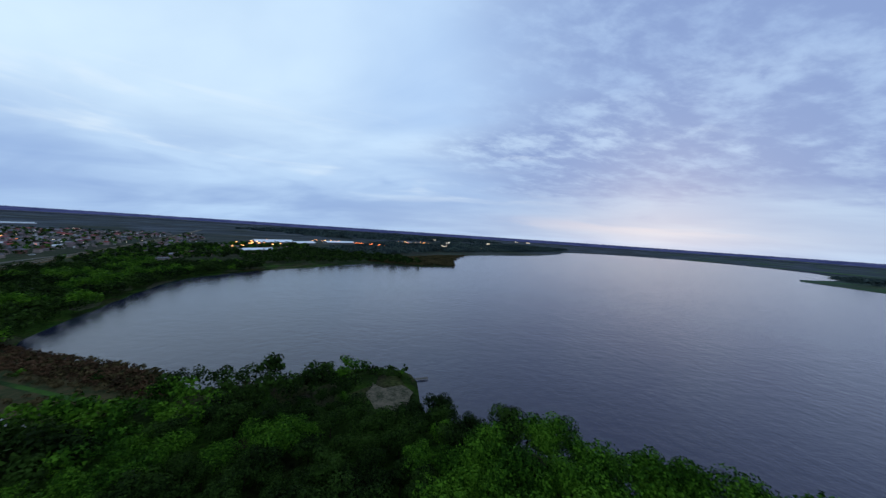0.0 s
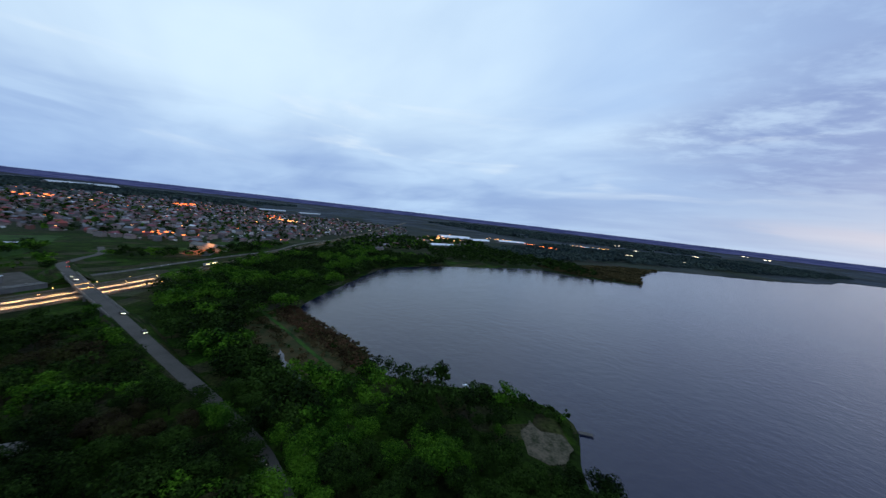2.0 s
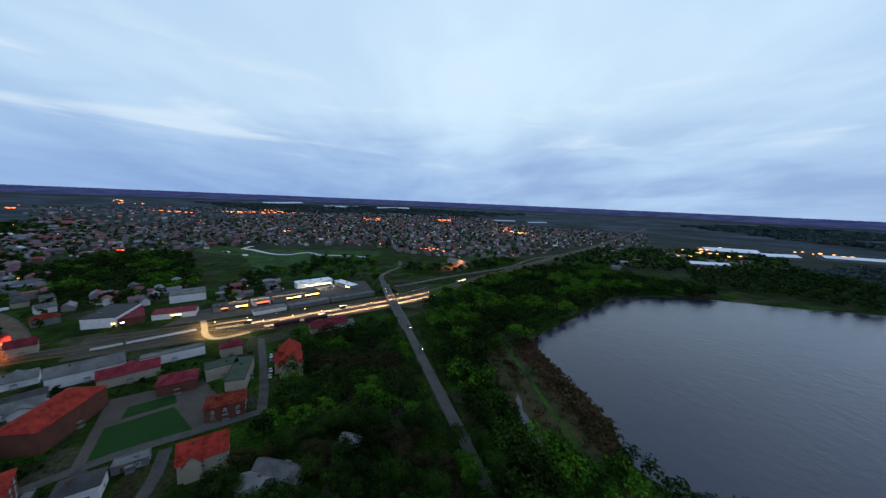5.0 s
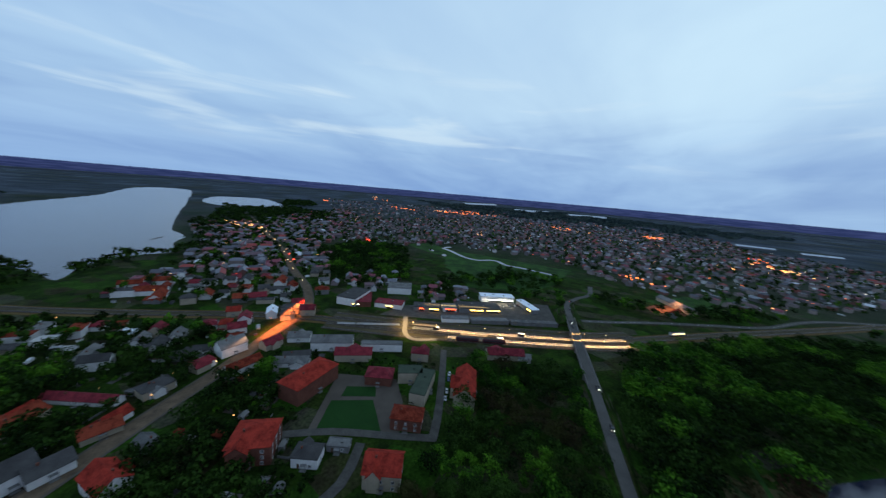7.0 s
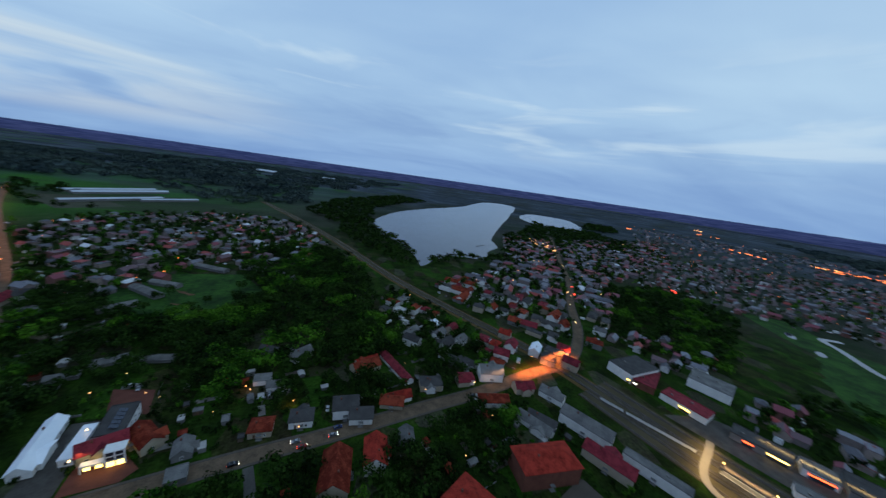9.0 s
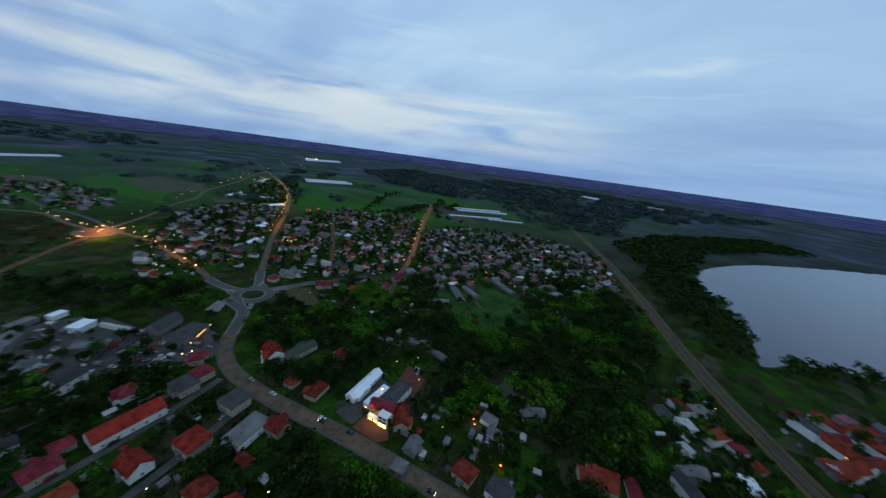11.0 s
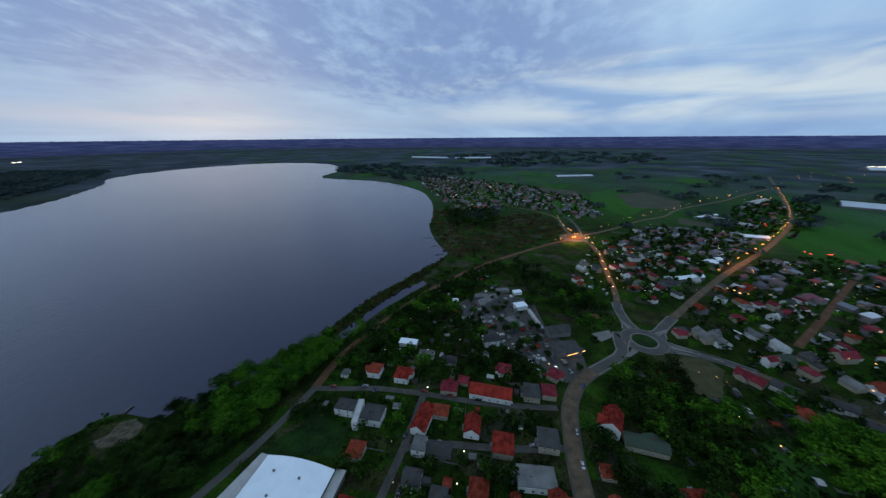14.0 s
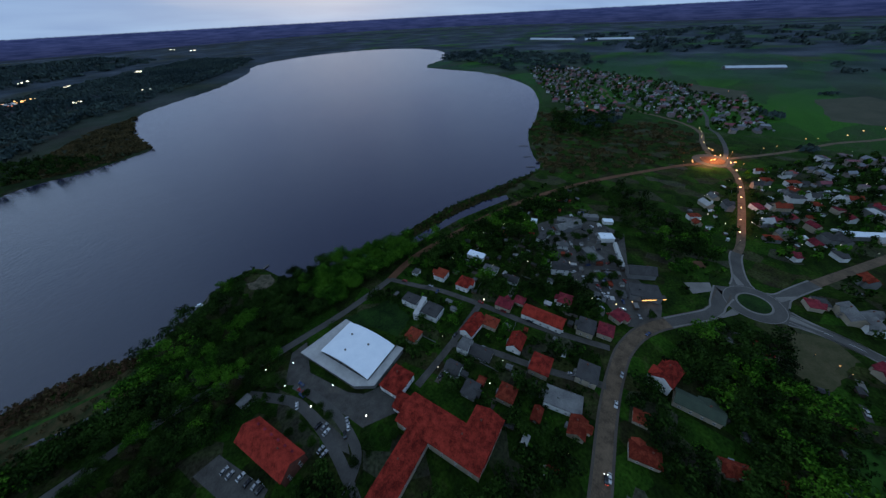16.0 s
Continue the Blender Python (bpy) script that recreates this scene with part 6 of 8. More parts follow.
# single garden trees among the town's houses
for k, name in enumerate(TOWN):
    poly, gap, _ = TOWN[name]
    x, y = sow(poly, 10.5 if name not in ("town_far", "town_east", "town_outer") else (17 if name != "town_outer" else 40), 0.55 if name in ("village_lakeside", "town_far", "town_east", "town_outer") else 0.85, 0.3, 4, 80 + k)
    dark = rng.random(len(x)) < 0.75
    for kind, pick in (("dark", dark), ("bright", ~dark)):
        woodland(f"yard_trees_{name}_{kind}", x[pick], y[pick], SPECIES[kind][0], 8.6, 3.9, 28 if name in ("town_far", "town_east", "town_outer", "village_lakeside") else 34, 2.3, "small yard trees between the town's houses", 90 + k)

# far woods and shore belts
FAR = []
FAR.append(("far_shore", [(-160, 760), (-19, 1074), (60, 1130), (190, 1290), (400, 1500), (640, 1800), (900, 2200), (742, 2700), (-4, 1896), (-300, 1400), (-339, 800), (-200, 700)], 24, 0.9))
FAR.append(("tongue", [(-300, 480), (-258, 520), (-170, 580), (-118, 590), (-40, 640), (-120, 760), (-340, 795), (-370, 560), (-300, 470)], 10, 0.85))
FAR.append(("town_lake", [(-238, -449), (-313, -510), (-356, -490), (-400, -500), (-500, -600), (-537, -695), (-660, -780), (-1045, -1200), (-1100, -915), (-1072, -586), (-688, -585), (-577, -666), (-420, -470)], 17, 0.75))
FAR.append(("west_lake", [(-150, -662), (-230, -680), (-240, -720), (-225, -830), (-245, -1000), (-380, -1250), (-600, -1500), (-500, -1700), (-150, -1200), (-60, -900), (-120, -740)], 17, 0.9))
FAR.append(("lake_bank", [(-222, -690), (-238, -612), (-240, -500), (-236, -445), (-200, -430), (-150, -560), (-120, -640), (-150, -700)], 11, 0.85))
FAR.append(("field_hedges", [(560, -150), (900, -120), (1500, -300), (1700, -900), (900, -1100), (560, -560), (470, -360)], 36, 0.06))
FAR.append(("north_copse", [(640, -330), (760, -380), (700, -450), (600, -400)], 13, 0.5))
FAR.append(("street_hedge", [(430, -592), (450, -700), (464, -812), (440, -815), (405, -720), (372, -645)], 9, 0.75))
FAR.append(("street_plots", [(300, -650), (440, -830), (520, -960), (430, -960), (250, -730)], 15, 0.42))
FAR.append(("plot_hedge", [(452, -560), (600, -760), (700, -980), (690, -985), (585, -775), (440, -580)], 9, 0.6))
FAR.append(("small_lake", [(-1113, -1290), (-1157, -1134), (-1259, -1102), (-1421, -1252), (-1500, -1150), (-1300, -950), (-1050, -1000), (-1000, -1250)], 20, 0.9))
FAR.append(("north", [(600, -1120), (430, -1290), (150, -900), (-60, -960), (-60, -1500), (600, -2200), (1900, -2500), (1500, -1500), (900, -1150)], 36, 0.6))
FAR.append(("north_meadow", [(560, 100), (700, 60), (640, 10), (560, 20), (500, 60)], 15, 0.30))
FAR.append(("lakeside_far", [(1000, 420), (1160, 660), (1230, 1040), (1500, 1150), (1700, 900), (1500, 400), (1320, 260)], 34, 0.5))
FAR.append(("village_grove", [(589, 143), (618, 36), (488, 7), (464, 86)], 9, 0.95))
FAR.append(("horizon_east", [(1700, 200), (2600, 900), (3600, 300), (3300, -900), (2400, -700)], 60, 0.22))
FAR.append(("horizon_north", [(-600, 1700), (-200, 2100), (600, 2900), (400, 4000), (-1600, 3400), (-1500, 2200)], 55, 0.6))
FAR.append(("horizon_west", [(-1900, -300), (-3200, -1200), (-3600, 600), (-2600, 1700), (-2000, 1000)], 62, 0.45))
FAR.append(("horizon_south", [(200, -1500), (-200, -1700), (-900, -3200), (600, -3600), (1300, -2800)], 55, 0.5))
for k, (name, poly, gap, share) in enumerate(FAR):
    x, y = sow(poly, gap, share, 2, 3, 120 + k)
    woodland("far_woods_" + name, x, y, LEAF_HAZE if name.startswith("horizon") or name in ("north", "far_shore", "lakeside_far", "field_hedges", "north_copse", "north_meadow") else LEAF_DARK, 11, gap * 0.66, 36, gap * 0.26, "dark distant woods beyond the water and fields", 130 + k)

# reeds
REEDS = []
REEDS.append(("flat", REED_FLAT, 2.4, 0.3))
REEDS.append(("rusty_shore", [(-217, 147), (-199, 151), (-167, 140), (-135, 135), (-116, 127), (-103, 122), (-97, 116), (-114, 115), (-139, 120), (-179, 126), (-214, 132)], 2.0, 0.85))
REEDS.append(("tongue", [(-161, 652), (-84, 622), (-10, 640), (26, 663), (33, 819), (75, 1000), (-28, 917), (-122, 746)], 7.0, 0.9))
REEDS.append(("east_meadow", [(331, 46), (396, 92), (490, 140), (588, 170), (640, 130), (561, 60), (640, -60), (520, -130), (451, -90), (311, 2)], 7.0, 0.3))
REEDS.append(("channel", [(78, 84), (142, 80), (216, 65), (283, 45), (330, 40), (240, 44), (197, 53), (152, 65), (105, 70)], 3.0, 0.9))
REEDS.append(("pool", [(86, 70), (124, 67), (157, 63), (200, 56), (232, 41), (226, 34), (189, 45), (159, 53), (128, 57), (102, 60)], 3.4, 0.42))
REEDS.append(("west_shore", [(-214, 160), (-240, 203), (-268, 270), (-290, 346), (-262, 438), (-252, 430), (-280, 346), (-262, 270), (-234, 203), (-206, 160)], 3.5, 0.8))
REEDS.append(("near_shore_strip", [(-214, 152), (-170, 142), (-127, 136), (-108, 125), (-89, 126), (-63, 141), (-66, 136), (-90, 121), (-110, 119), (-128, 130), (-172, 136)], 2.6, 0.35))
for k, (name, poly, gap, share) in enumerate(REEDS):
    x, y = sow(poly, gap, share, 0.5, 0, 150 + k)
    woodland("reeds_" + name, x, y, REED_RUST if name == "rusty_shore" else REED, 1.7, gap * 0.8, 20, gap * 0.45, "dry brown-green reeds on the wet shore", 160 + k, ground_cover=True)

# trees that hang over the lakeside lane, and small ones in the hall's yard
lane_rng = random.Random(23)
lane = [p for p in over_line if -150 < p.x < -24]
for i in range(1, len(lane) - 1):
    d = (lane[i + 1] - lane[i - 1]).normalized()
    for side in (4.3, -4.3):
        if lane_rng.random() < 0.8 and not (lane[i].x < -128 and side < 0):
            q = lane[i] + Vector((-d.y, d.x, 0)) * side * lane_rng.uniform(0.95, 1.25)
            plant([q.x], [q.y], lane_rng.choice(("dark", "dark", "bright")), 0.95, i * 7 + int(side))
for x, y in ((-47, 8), (-46, -5), (-46, -13), (-57.5, 16), (-59, 4), (-58, -8), (-59, -18), (-61, -30), (-40, -37), (-43, -43), (-33, -40), (-36, -47), (-63, 26), (-51, -42), (-66, 12), (-30, -48), (-22, -46), (-64, -4), (-65, -14)):
    plant([x], [y], "dark", 0.6, int(x * 3 + y) % 89)

# ---- station ----
WARM_LAMP = glowing("warm_lamp", (1.0, 0.55, 0.20), 8)
ORANGE_LAMP = glowing("sodium_lamp", (1.0, 0.30, 0.07), 6)
WHITE_LAMP = glowing("white_lamp", (1.0, 0.88, 0.68), 14)
RED_LAMP = glowing("red_lamp", (1.0, 0.08, 0.03), 14)
SHOP_GLOW = glowing("lit_shop_front", (1.0, 0.58, 0.12), 9)
SIGN_RED = glowing("red_shop_sign", (1.0, 0.10, 0.03), 5)
FAR_WARM = glowing("far_warm_lamps", (1.0, 0.42, 0.13), 3.4)
FAR_ORANGE = glowing("far_orange_lamps", (1.0, 0.20, 0.045), 3.0)
FAR_WHITE = glowing("far_white_lamps", (1.0, 0.80, 0.56), 3.6)
FAR_RED = glowing("far_red_lamps", (1.0, 0.06, 0.03), 3.4)
for m in (FAR_WARM, FAR_ORANGE, FAR_WHITE, FAR_RED, WARM_LAMP, ORANGE_LAMP, WHITE_LAMP, RED_LAMP):
    m.cycles.emission_sampling = "NONE"
LAMP_METAL = surface("grey_lamp_post", (0.05, 0.05, 0.052), (0.09, 0.09, 0.095), 0.5, 1, 5, 0.05, 0.6)


def along(line, lo, hi):
    return [p for p in line if lo <= p.y <= hi]


def shifted(line, off):
    out = []
    for i, p in enumerate(line):
        d = (line[min(i + 1, len(line) - 1)] - line[max(i - 1, 0)]).normalized()
        out.append(p + Vector((-d.y, d.x, 0)) * off)
    return out


def strip_lamp(name, a, b, height, width, watts, colour, spread=180):
    """One long lamp that hangs over a street or platform, in place of its row of bulbs."""
    data = bpy.data.lights.new(name, "AREA")
    data.shape, data.size, data.size_y = "RECTANGLE", math.hypot(b[0] - a[0], b[1] - a[1]), width
    data.energy, data.color, data.spread = watts, colour, radians(spread)
    ob = new(name, data)
    ob.matrix_world = pose((a[0] + b[0]) / 2, (a[1] + b[1]) / 2, height, rz=math.degrees(math.atan2(b[1] - a[1], b[0] - a[0])))
    return ob


ORANGE, COOL = (1.0, 0.33, 0.09), (1.0, 0.88, 0.70)
stretch = along(rail_line, -92, 112)
for off, lo, hi in ((0.2, -82, 104), (-11.4, -50, 106)):
    line = shifted(along(rail_line, lo, hi), off)
    platform = thing("railway_platform", Matrix.Identity(4), "long pale concrete platform under warm lamps", "platform", "station platforms")
    part("slab", ribbon(line, 2.1, -2.1, LAND + 0.95, 1.0), PAVING, platform)
    for s in (1.95, -1.95):
        part("edge_line", ribbon(line, s + 0.12, s - 0.12, LAND + 0.957), PAINT_LINE, platform, "white painted platform edge")
    for k in range(0, len(line) - 1, 2):
        p = line[k]
        lamp = thing("platform_lamp", pose(p.x, p.y, LAND + 0.95), "grey platform lamp post with a warm lit head", "lamp", "platform lamps")
        part("post", Build().tube((0, 0, 0), (0, 0, 5.2), 0.09, 0.06, 6), LAMP_METAL, lamp)
        part("lamp_head", Build().box(-0.5, 0.5, -0.12, 0.12, 5.2, 5.34), WARM_LAMP, lamp, "glowing warm lamp head")
    a, b = line[0], line[-1]
    n = len(line)
    for q in range(3):
        u, v = line[q * (n - 1) // 3], line[(q + 1) * (n - 1) // 3]
        strip_lamp("platform_light", (u.x, u.y), (v.x, v.y), LAND + 6.5, 1.4, 6500, (1.0, 0.56, 0.20), 90)
# platform canopies
for off, y0, y1 in ((0.2, -82, -56), (-11.4, -46, -10)):
    line = shifted(along(rail_line, y0, y1), off)
    canopy = thing("platform_canopy", Matrix.Identity(4), "dark-roofed platform canopy on steel posts", "canopy", "platform canopies")
    part("roof", ribbon(line, 2.4, -2.4, LAND + 4.3, 0.25), ROOFS["dark"][0], canopy)
    for p in line[::2]:
        for s in (-1.2, 1.2):
            part("post", Build().tube((p.x + s, p.y, LAND + 0.9), (p.x + s, p.y, LAND + 4.1), 0.1, 0.1, 6), LAMP_METAL, canopy)
    p, q = line[0], line[-1]
    strip_lamp("canopy_light", (p.x, p.y), (q.x, q.y), LAND + 3.9, 0.8, 900, (1.0, 0.72, 0.34))
for off, y in ((0.2, -52), (-11.4, -3), (0.2, 20)):
    p = shifted(along(rail_line, y - 8, y + 8), off)[0]
    shelter = thing("platform_shelter", pose(p.x, p.y, LAND + 0.95, rz=106), "small pale glass and steel shelter on the platform", "shelter", "platform shelters")
    part("roof", Build().box(-2.6, 2.6, -1.2, 1.2, 2.6, 2.75), ROOFS["pale"][0], shelter)
    for x in (-2.4, 2.4):
        part("post", Build().tube((x, 0.9, 0), (x, 0.9, 2.6), 0.07, 0.07, 6), LAMP_METAL, shelter)
    part("back_wall", Build().box(-2.4, 2.4, -1.0, -0.9, 0.1, 2.4), PANE, shelter)
# lamp-lit way across the tracks, and a white boundary wall
line = spline([(-306, -94), (-294, -89), (-278, -83), (-269, -76), (-268, -68), (-275, -54)], 3)
tagged(part("station_crossing", ribbon(line, 2.0, -2.0, LAND + 0.46, 0.3), PAVING), "paved crossing way of the station under yellow lamps", "path", kind="structure")
BOUNDARY = [(-266, -140), (-272, -125), (-279, -109), (-287, -90)]
for k in range(3):
    (x0, y0), (x1, y1) = BOUNDARY[k], BOUNDARY[k + 1]
    L = math.hypot(x1 - x0, y1 - y0)
    w = thing("boundary_wall", pose(x0, y0, LAND, rz=math.degrees(math.atan2(y1 - y0, x1 - x0))), "low white rendered wall beside the railway", "wall", "boundary walls")
    part("panel", Build().box(0, L - 1.5 * (k != 1), -0.15, 0.15, -0.2, 1.9), WALLS["white"][0], w)
    part("coping", Build().box(-0.1, L - 1.5 * (k != 1) + 0.1, -0.22, 0.22, 1.9, 2.0), CONCRETE, w)
strip_lamp("forecourt_light", (-302, -93), (-270, -80), LAND + 7, 2.5, 7000, (1.0, 0.62, 0.22))
strip_lamp("forecourt_light_platform", (-269, -76), (-276, -52), LAND + 7, 2.5, 4000, (1.0, 0.62, 0.22))

# trains
CAR_BODY = surface("dark_red_carriage", (0.05, 0.012, 0.016), (0.09, 0.022, 0.03), 0.4, 0.3, 3, 0.05)
CAR_PALE = surface("pale_carriage", (0.30, 0.30, 0.32), (0.42, 0.42, 0.44), 0.4, 0.3, 3, 0.05)


def carriage(p, turn, length, body, label):
    c = thing("train_carriage", pose(p.x, p.y, LAND + 0.42, rz=turn), label, "train", "train carriages")
    side = [(-1.4, 0.9), (1.4, 0.9), (1.4, 2.9), (1.05, 3.5), (-1.05, 3.5), (-1.4, 2.9)]
    b = Build()
    b.v = [(x, y, z) for x in (-length / 2, length / 2) for y, z in side]
    b.f = [tuple(range(6))[::-1], tuple(range(6, 12))] + [(i, (i + 1) % 6, 6 + (i + 1) % 6, 6 + i) for i in range(6)]
    part("body", b, body, c)
    part("roof_panel", Build().box(-length / 2 + 0.3, length / 2 - 0.3, -0.9, 0.9, 3.5, 3.68), ROOFS["dark"][0], c)
    for s in (1, -1):
        part("window_band", Build().box(-length / 2 + 0.8, length / 2 - 0.8, s * 1.42 - 0.02, s * 1.42 + 0.02, 1.9, 2.75), WARM_PANE if s < 0 and body is CAR_PALE else PANE, c)
    for x in (-length / 2 + 2.5, length / 2 - 2.5):
        g = part("bogie", Build().box(x - 1.4, x + 1.4, -0.9, 0.9, 0.35, 0.9), SLEEPER, c)
        for dx in (-0.9, 0.9):
            for y in (-0.78, 0.78):
                part("wheel", Build().tube((x + dx, y - 0.06, 0.42), (x + dx, y + 0.06, 0.42), 0.42, 0.42, 12), STEEL, g)


track = shifted(along(rail_line, -46, -4), -15.4)
for k in range(2):
    p, q = track[2 * k], track[2 * k + 1]
    d = (q - p)
    carriage((p + q) / 2, math.degrees(math.atan2(d.y, d.x)), 18.5, CAR_BODY, "dark wine-red railway carriage standing by the platform")
track = shifted(along(rail_line, 140, 190), 3.9)
d = track[3] - track[1]
carriage(track[2], math.degrees(math.atan2(d.y, d.x)), 17, CAR_PALE, "pale railway carriage standing on the track")

# shops across the tracks, their lit fronts facing the railway
SHOP_WHITE = glowing("lit_white_front", (1.0, 0.92, 0.70), 6)


def shop(p, q, depth, h, roof, wall, fronts, what="shop"):
    """A flat-roofed shop behind the front line p to q; fronts: stretches of it as shares, with their glow."""
    L = math.hypot(q[0] - p[0], q[1] - p[1])
    glow_words = sorted({f[2] for f in fronts})
    s = thing(what, pose(*p, LAND, rz=math.degrees(math.atan2(q[1] - p[1], q[0] - p[0]))), f"{WALLS[wall][1]} flat-roofed {what.replace('_', ' ')}" + (" with glowing " + " and ".join(glow_words) + " fronts" if fronts else " beside the station"), what.split("_")[-1], "shops by the station")
    part("wall", Build().box(0, L, 0, depth, -0.3, h), WALLS[wall][0], s)
    top = Build().box(-0.2, L + 0.2, -0.2, depth + 0.2, h, h + 0.22)
    for e in ((-0.2, L + 0.2, -0.2, 0.1), (-0.2, L + 0.2, depth - 0.1, depth + 0.2), (-0.2, 0.1, 0.1, depth - 0.1), (L - 0.1, L + 0.2, 0.1, depth - 0.1)):
        top.box(*e, h + 0.22, h + 0.5)
    part("roof", top, ROOFS[roof][0], s)
    for k in range(int(L / 11)):
        part("roof_vent", Build().box(-0.7, 0.7, -0.5, 0.5, 0, 0.8), STEEL, s, m=pose(5 + 11 * k, depth * (0.35 + 0.3 * (k % 2)), h + 0.22))
    for u, v, kind in fronts:
        mat = {"red": SIGN_RED, "gold": SHOP_GLOW, "white": SHOP_WHITE}[kind]
        x0, x1 = u * L, v * L
        front = part("shop_front", Build().box(x0, x1, -0.12, 0.0, 0.1, 2.3), PANE, s, "dark glazed shop front")
        part("sign", Build().box(x0, x1, -0.45, -0.05, 2.35, min(3.5, h - 0.2)), mat, front, f"glowing {kind} sign band")
        part("awning", Build().box(x0 - 0.2, x1 + 0.2, -0.9, -0.05, min(3.5, h - 0.2), min(3.6, h - 0.1)), ROOFS["dark"][0], front)
    m = pose(*p, 0, rz=math.degrees(math.atan2(q[1] - p[1], q[0] - p[0])))
    for u in (0.15, 0.5, 0.85):
        c = m @ Vector((u * L, depth / 2, 0))
        taken.append((c.x, c.y, max(depth, L / 3) * 0.6))
    return s


shop((-324.4, -93.2), (-332.6, -68), 13, 4.2, "dark", "grey", ((0.22, 0.40, "red"), (0.62, 0.95, "gold")))
shop((-335.2, -65), (-341, -52.4), 12, 4.4, "grey", "white", ((0.2, 0.9, "red"),))
shop((-341, -49.5), (-358.4, -9.6), 20, 4.6, "dark", "grey", ((0.26, 0.38, "gold"), (0.42, 0.56, "gold"), (0.66, 0.78, "gold"), (0.80, 0.97, "gold")))
shop((-384.1, -34.2), (-398, 2), 12, 6.5, "pale", "white", ((0.25, 0.95, "white"),), "market_hall")
shop((-398, 4), (-372, 22), 9, 4.6, "pale", "grey", ((0.7, 0.9, "gold"),))
shop((-310, -59), (-320, -35.5), 8, 3.6, "grey", "white", (), "storage_shed")
shop((-319.4, -33), (-333, 0.2), 8, 3.2, "grey", "grey", (), "storage_shed")
shop((-333.6, 3), (-349, 46), 7, 3.0, "grey", "grey", (), "storage_shed")
shop((-305.7, -168), (-306.5, -148), 34, 7.5, "dark", "white", ((0.86, 0.96, "gold"),), "department_store")
shop((-306.7, -146.5), (-313, -134), 30, 5.0, "dark_red", "brick", ((0.05, 0.18, "white"),))
shop((-315, -131), (-320, -104), 14, 4.6, "dark_red", "white", ((0.44, 0.66, "gold"),))
shop((-357, -137), (-366, -112), 22, 7.0, "grey", "white", (), "office_block")
strip_lamp("shop_light", (-336, -84), (-356, -22), LAND + 5.5, 2, 3800, (1.0, 0.66, 0.25))
strip_lamp("market_light", (-378, -28), (-388, 0), LAND + 7, 3, 6000, COOL)

# ---- street lamps ----
post_b = Build().tube((0, 0, -0.2), (0, 0, 7.2), 0.10, 0.06, 6).tube((0, 0, 7.2), (1.3, 0, 7.5), 0.05, 0.04, 5)
POST_MESH = post_b.mesh("post", LAMP_METAL)
HEADS = {k: Build().box(0.9, 2.1, -0.35, 0.35, 7.3, 7.55).mesh("lamp_head", m) for k, m in (("orange", ORANGE_LAMP), ("warm", WARM_LAMP), ("white", WHITE_LAMP))}


SMALL_HEADS = {k: Build().tube((1.45, 0, 7.0), (1.45, 0, 7.35), 0.30, 0.62, 8).tube((1.45, 0, 7.35), (1.45, 0, 7.85), 0.62, 0.30, 8).mesh("lamp_head", m) for k, m in (("orange", ORANGE_LAMP), ("warm", WARM_LAMP), ("white", WHITE_LAMP))}


def street_lamp(x, y, turn, kind, scale=1.0):
    lamp = thing("street_lamp", pose(x, y, LAND, rz=turn) @ Matrix.Scale(scale, 4), f"grey street lamp post with a {kind} glowing head", "street lamp", f"{kind} street lamps")
    part("post", POST_MESH, LAMP_METAL, lamp)
    part("lamp_head", (HEADS if scale > 0.8 else SMALL_HEADS)[kind], None, lamp, f"{kind} glowing lamp head")
    return lamp


def lamp_row(line, lo, hi, step, kind, side=5.5, scale=1.0):
    """Lamps along a road, between two distances from its start."""
    run, nextone = 0.0, lo
    for a, b in zip(line[:-1], line[1:]):
        d = b - a
        while run + d.length >= nextone and nextone <= hi:
            p = a + d * ((nextone - run) / d.length)
            s = Vector((-d.y, d.x, 0)).normalized() * side
            street_lamp(p.x + s.x, p.y + s.y, math.degrees(math.atan2(-s.y, -s.x)), kind, scale)
            nextone += step
        run += d.length


lamp_row(north_line, 190, 1150, 34, "orange", scale=1.3)
lamp_row(c_line, 60, 640, 40, "orange", 4.5, 1.2)
lamp_row(lamps_line, 70, 420, 26, "warm", scale=1.1)
lamp_row(main_line, 560, 1150, 52, "warm")
for x, y, kind in ((-55, 40, "white"), (-42, 31, "white"), (-53, 21, "white"), (-35, -1, "white"), (-50, -2, "white"), (-34, -30, "white"), (1, -99, "warm"), (-74, -176, "orange"), (-49, -193, "orange"), (-183, -170, "warm"), 
                   (144, 24, "white"), (147, 16, "white"), (156, 12, "white"), (111, 21, "white"), (205, -43, "warm"), (127, -110, "warm"), (126, -115, "white"), (136, -118, "warm"), (6, -173, "warm"), (4, -163, "warm"), (3, -156.5, "warm"), (-246, -190, "orange"), (-268, -192, "orange"), (-281, -196, "orange")):
    street_lamp(x, y, 40, kind, 0.75 if (x, y) in ((205, -43), (6, -173), (4, -163), (3, -156.5)) else 0.5)
strip_lamp("junction_light", (-222, -174), (-284, -187), LAND + 9, 3, 36000, (1.0, 0.22, 0.045), 120)
strip_lamp("crossing_light", (440, -128), (500, -146), LAND + 12, 8, 32000, (1.0, 0.42, 0.12))
strip_lamp("north_street_light", (380, -312), (520, -406), LAND + 9, 2, 13000, ORANGE)
strip_lamp("north_street_light_far", (520, -406), (760, -560), LAND + 10, 3, 18000, ORANGE)
strip_lamp("lamp_street_light", (150, -370), (255, -528), LAND + 9, 2, 7000, (1.0, 0.36, 0.12))
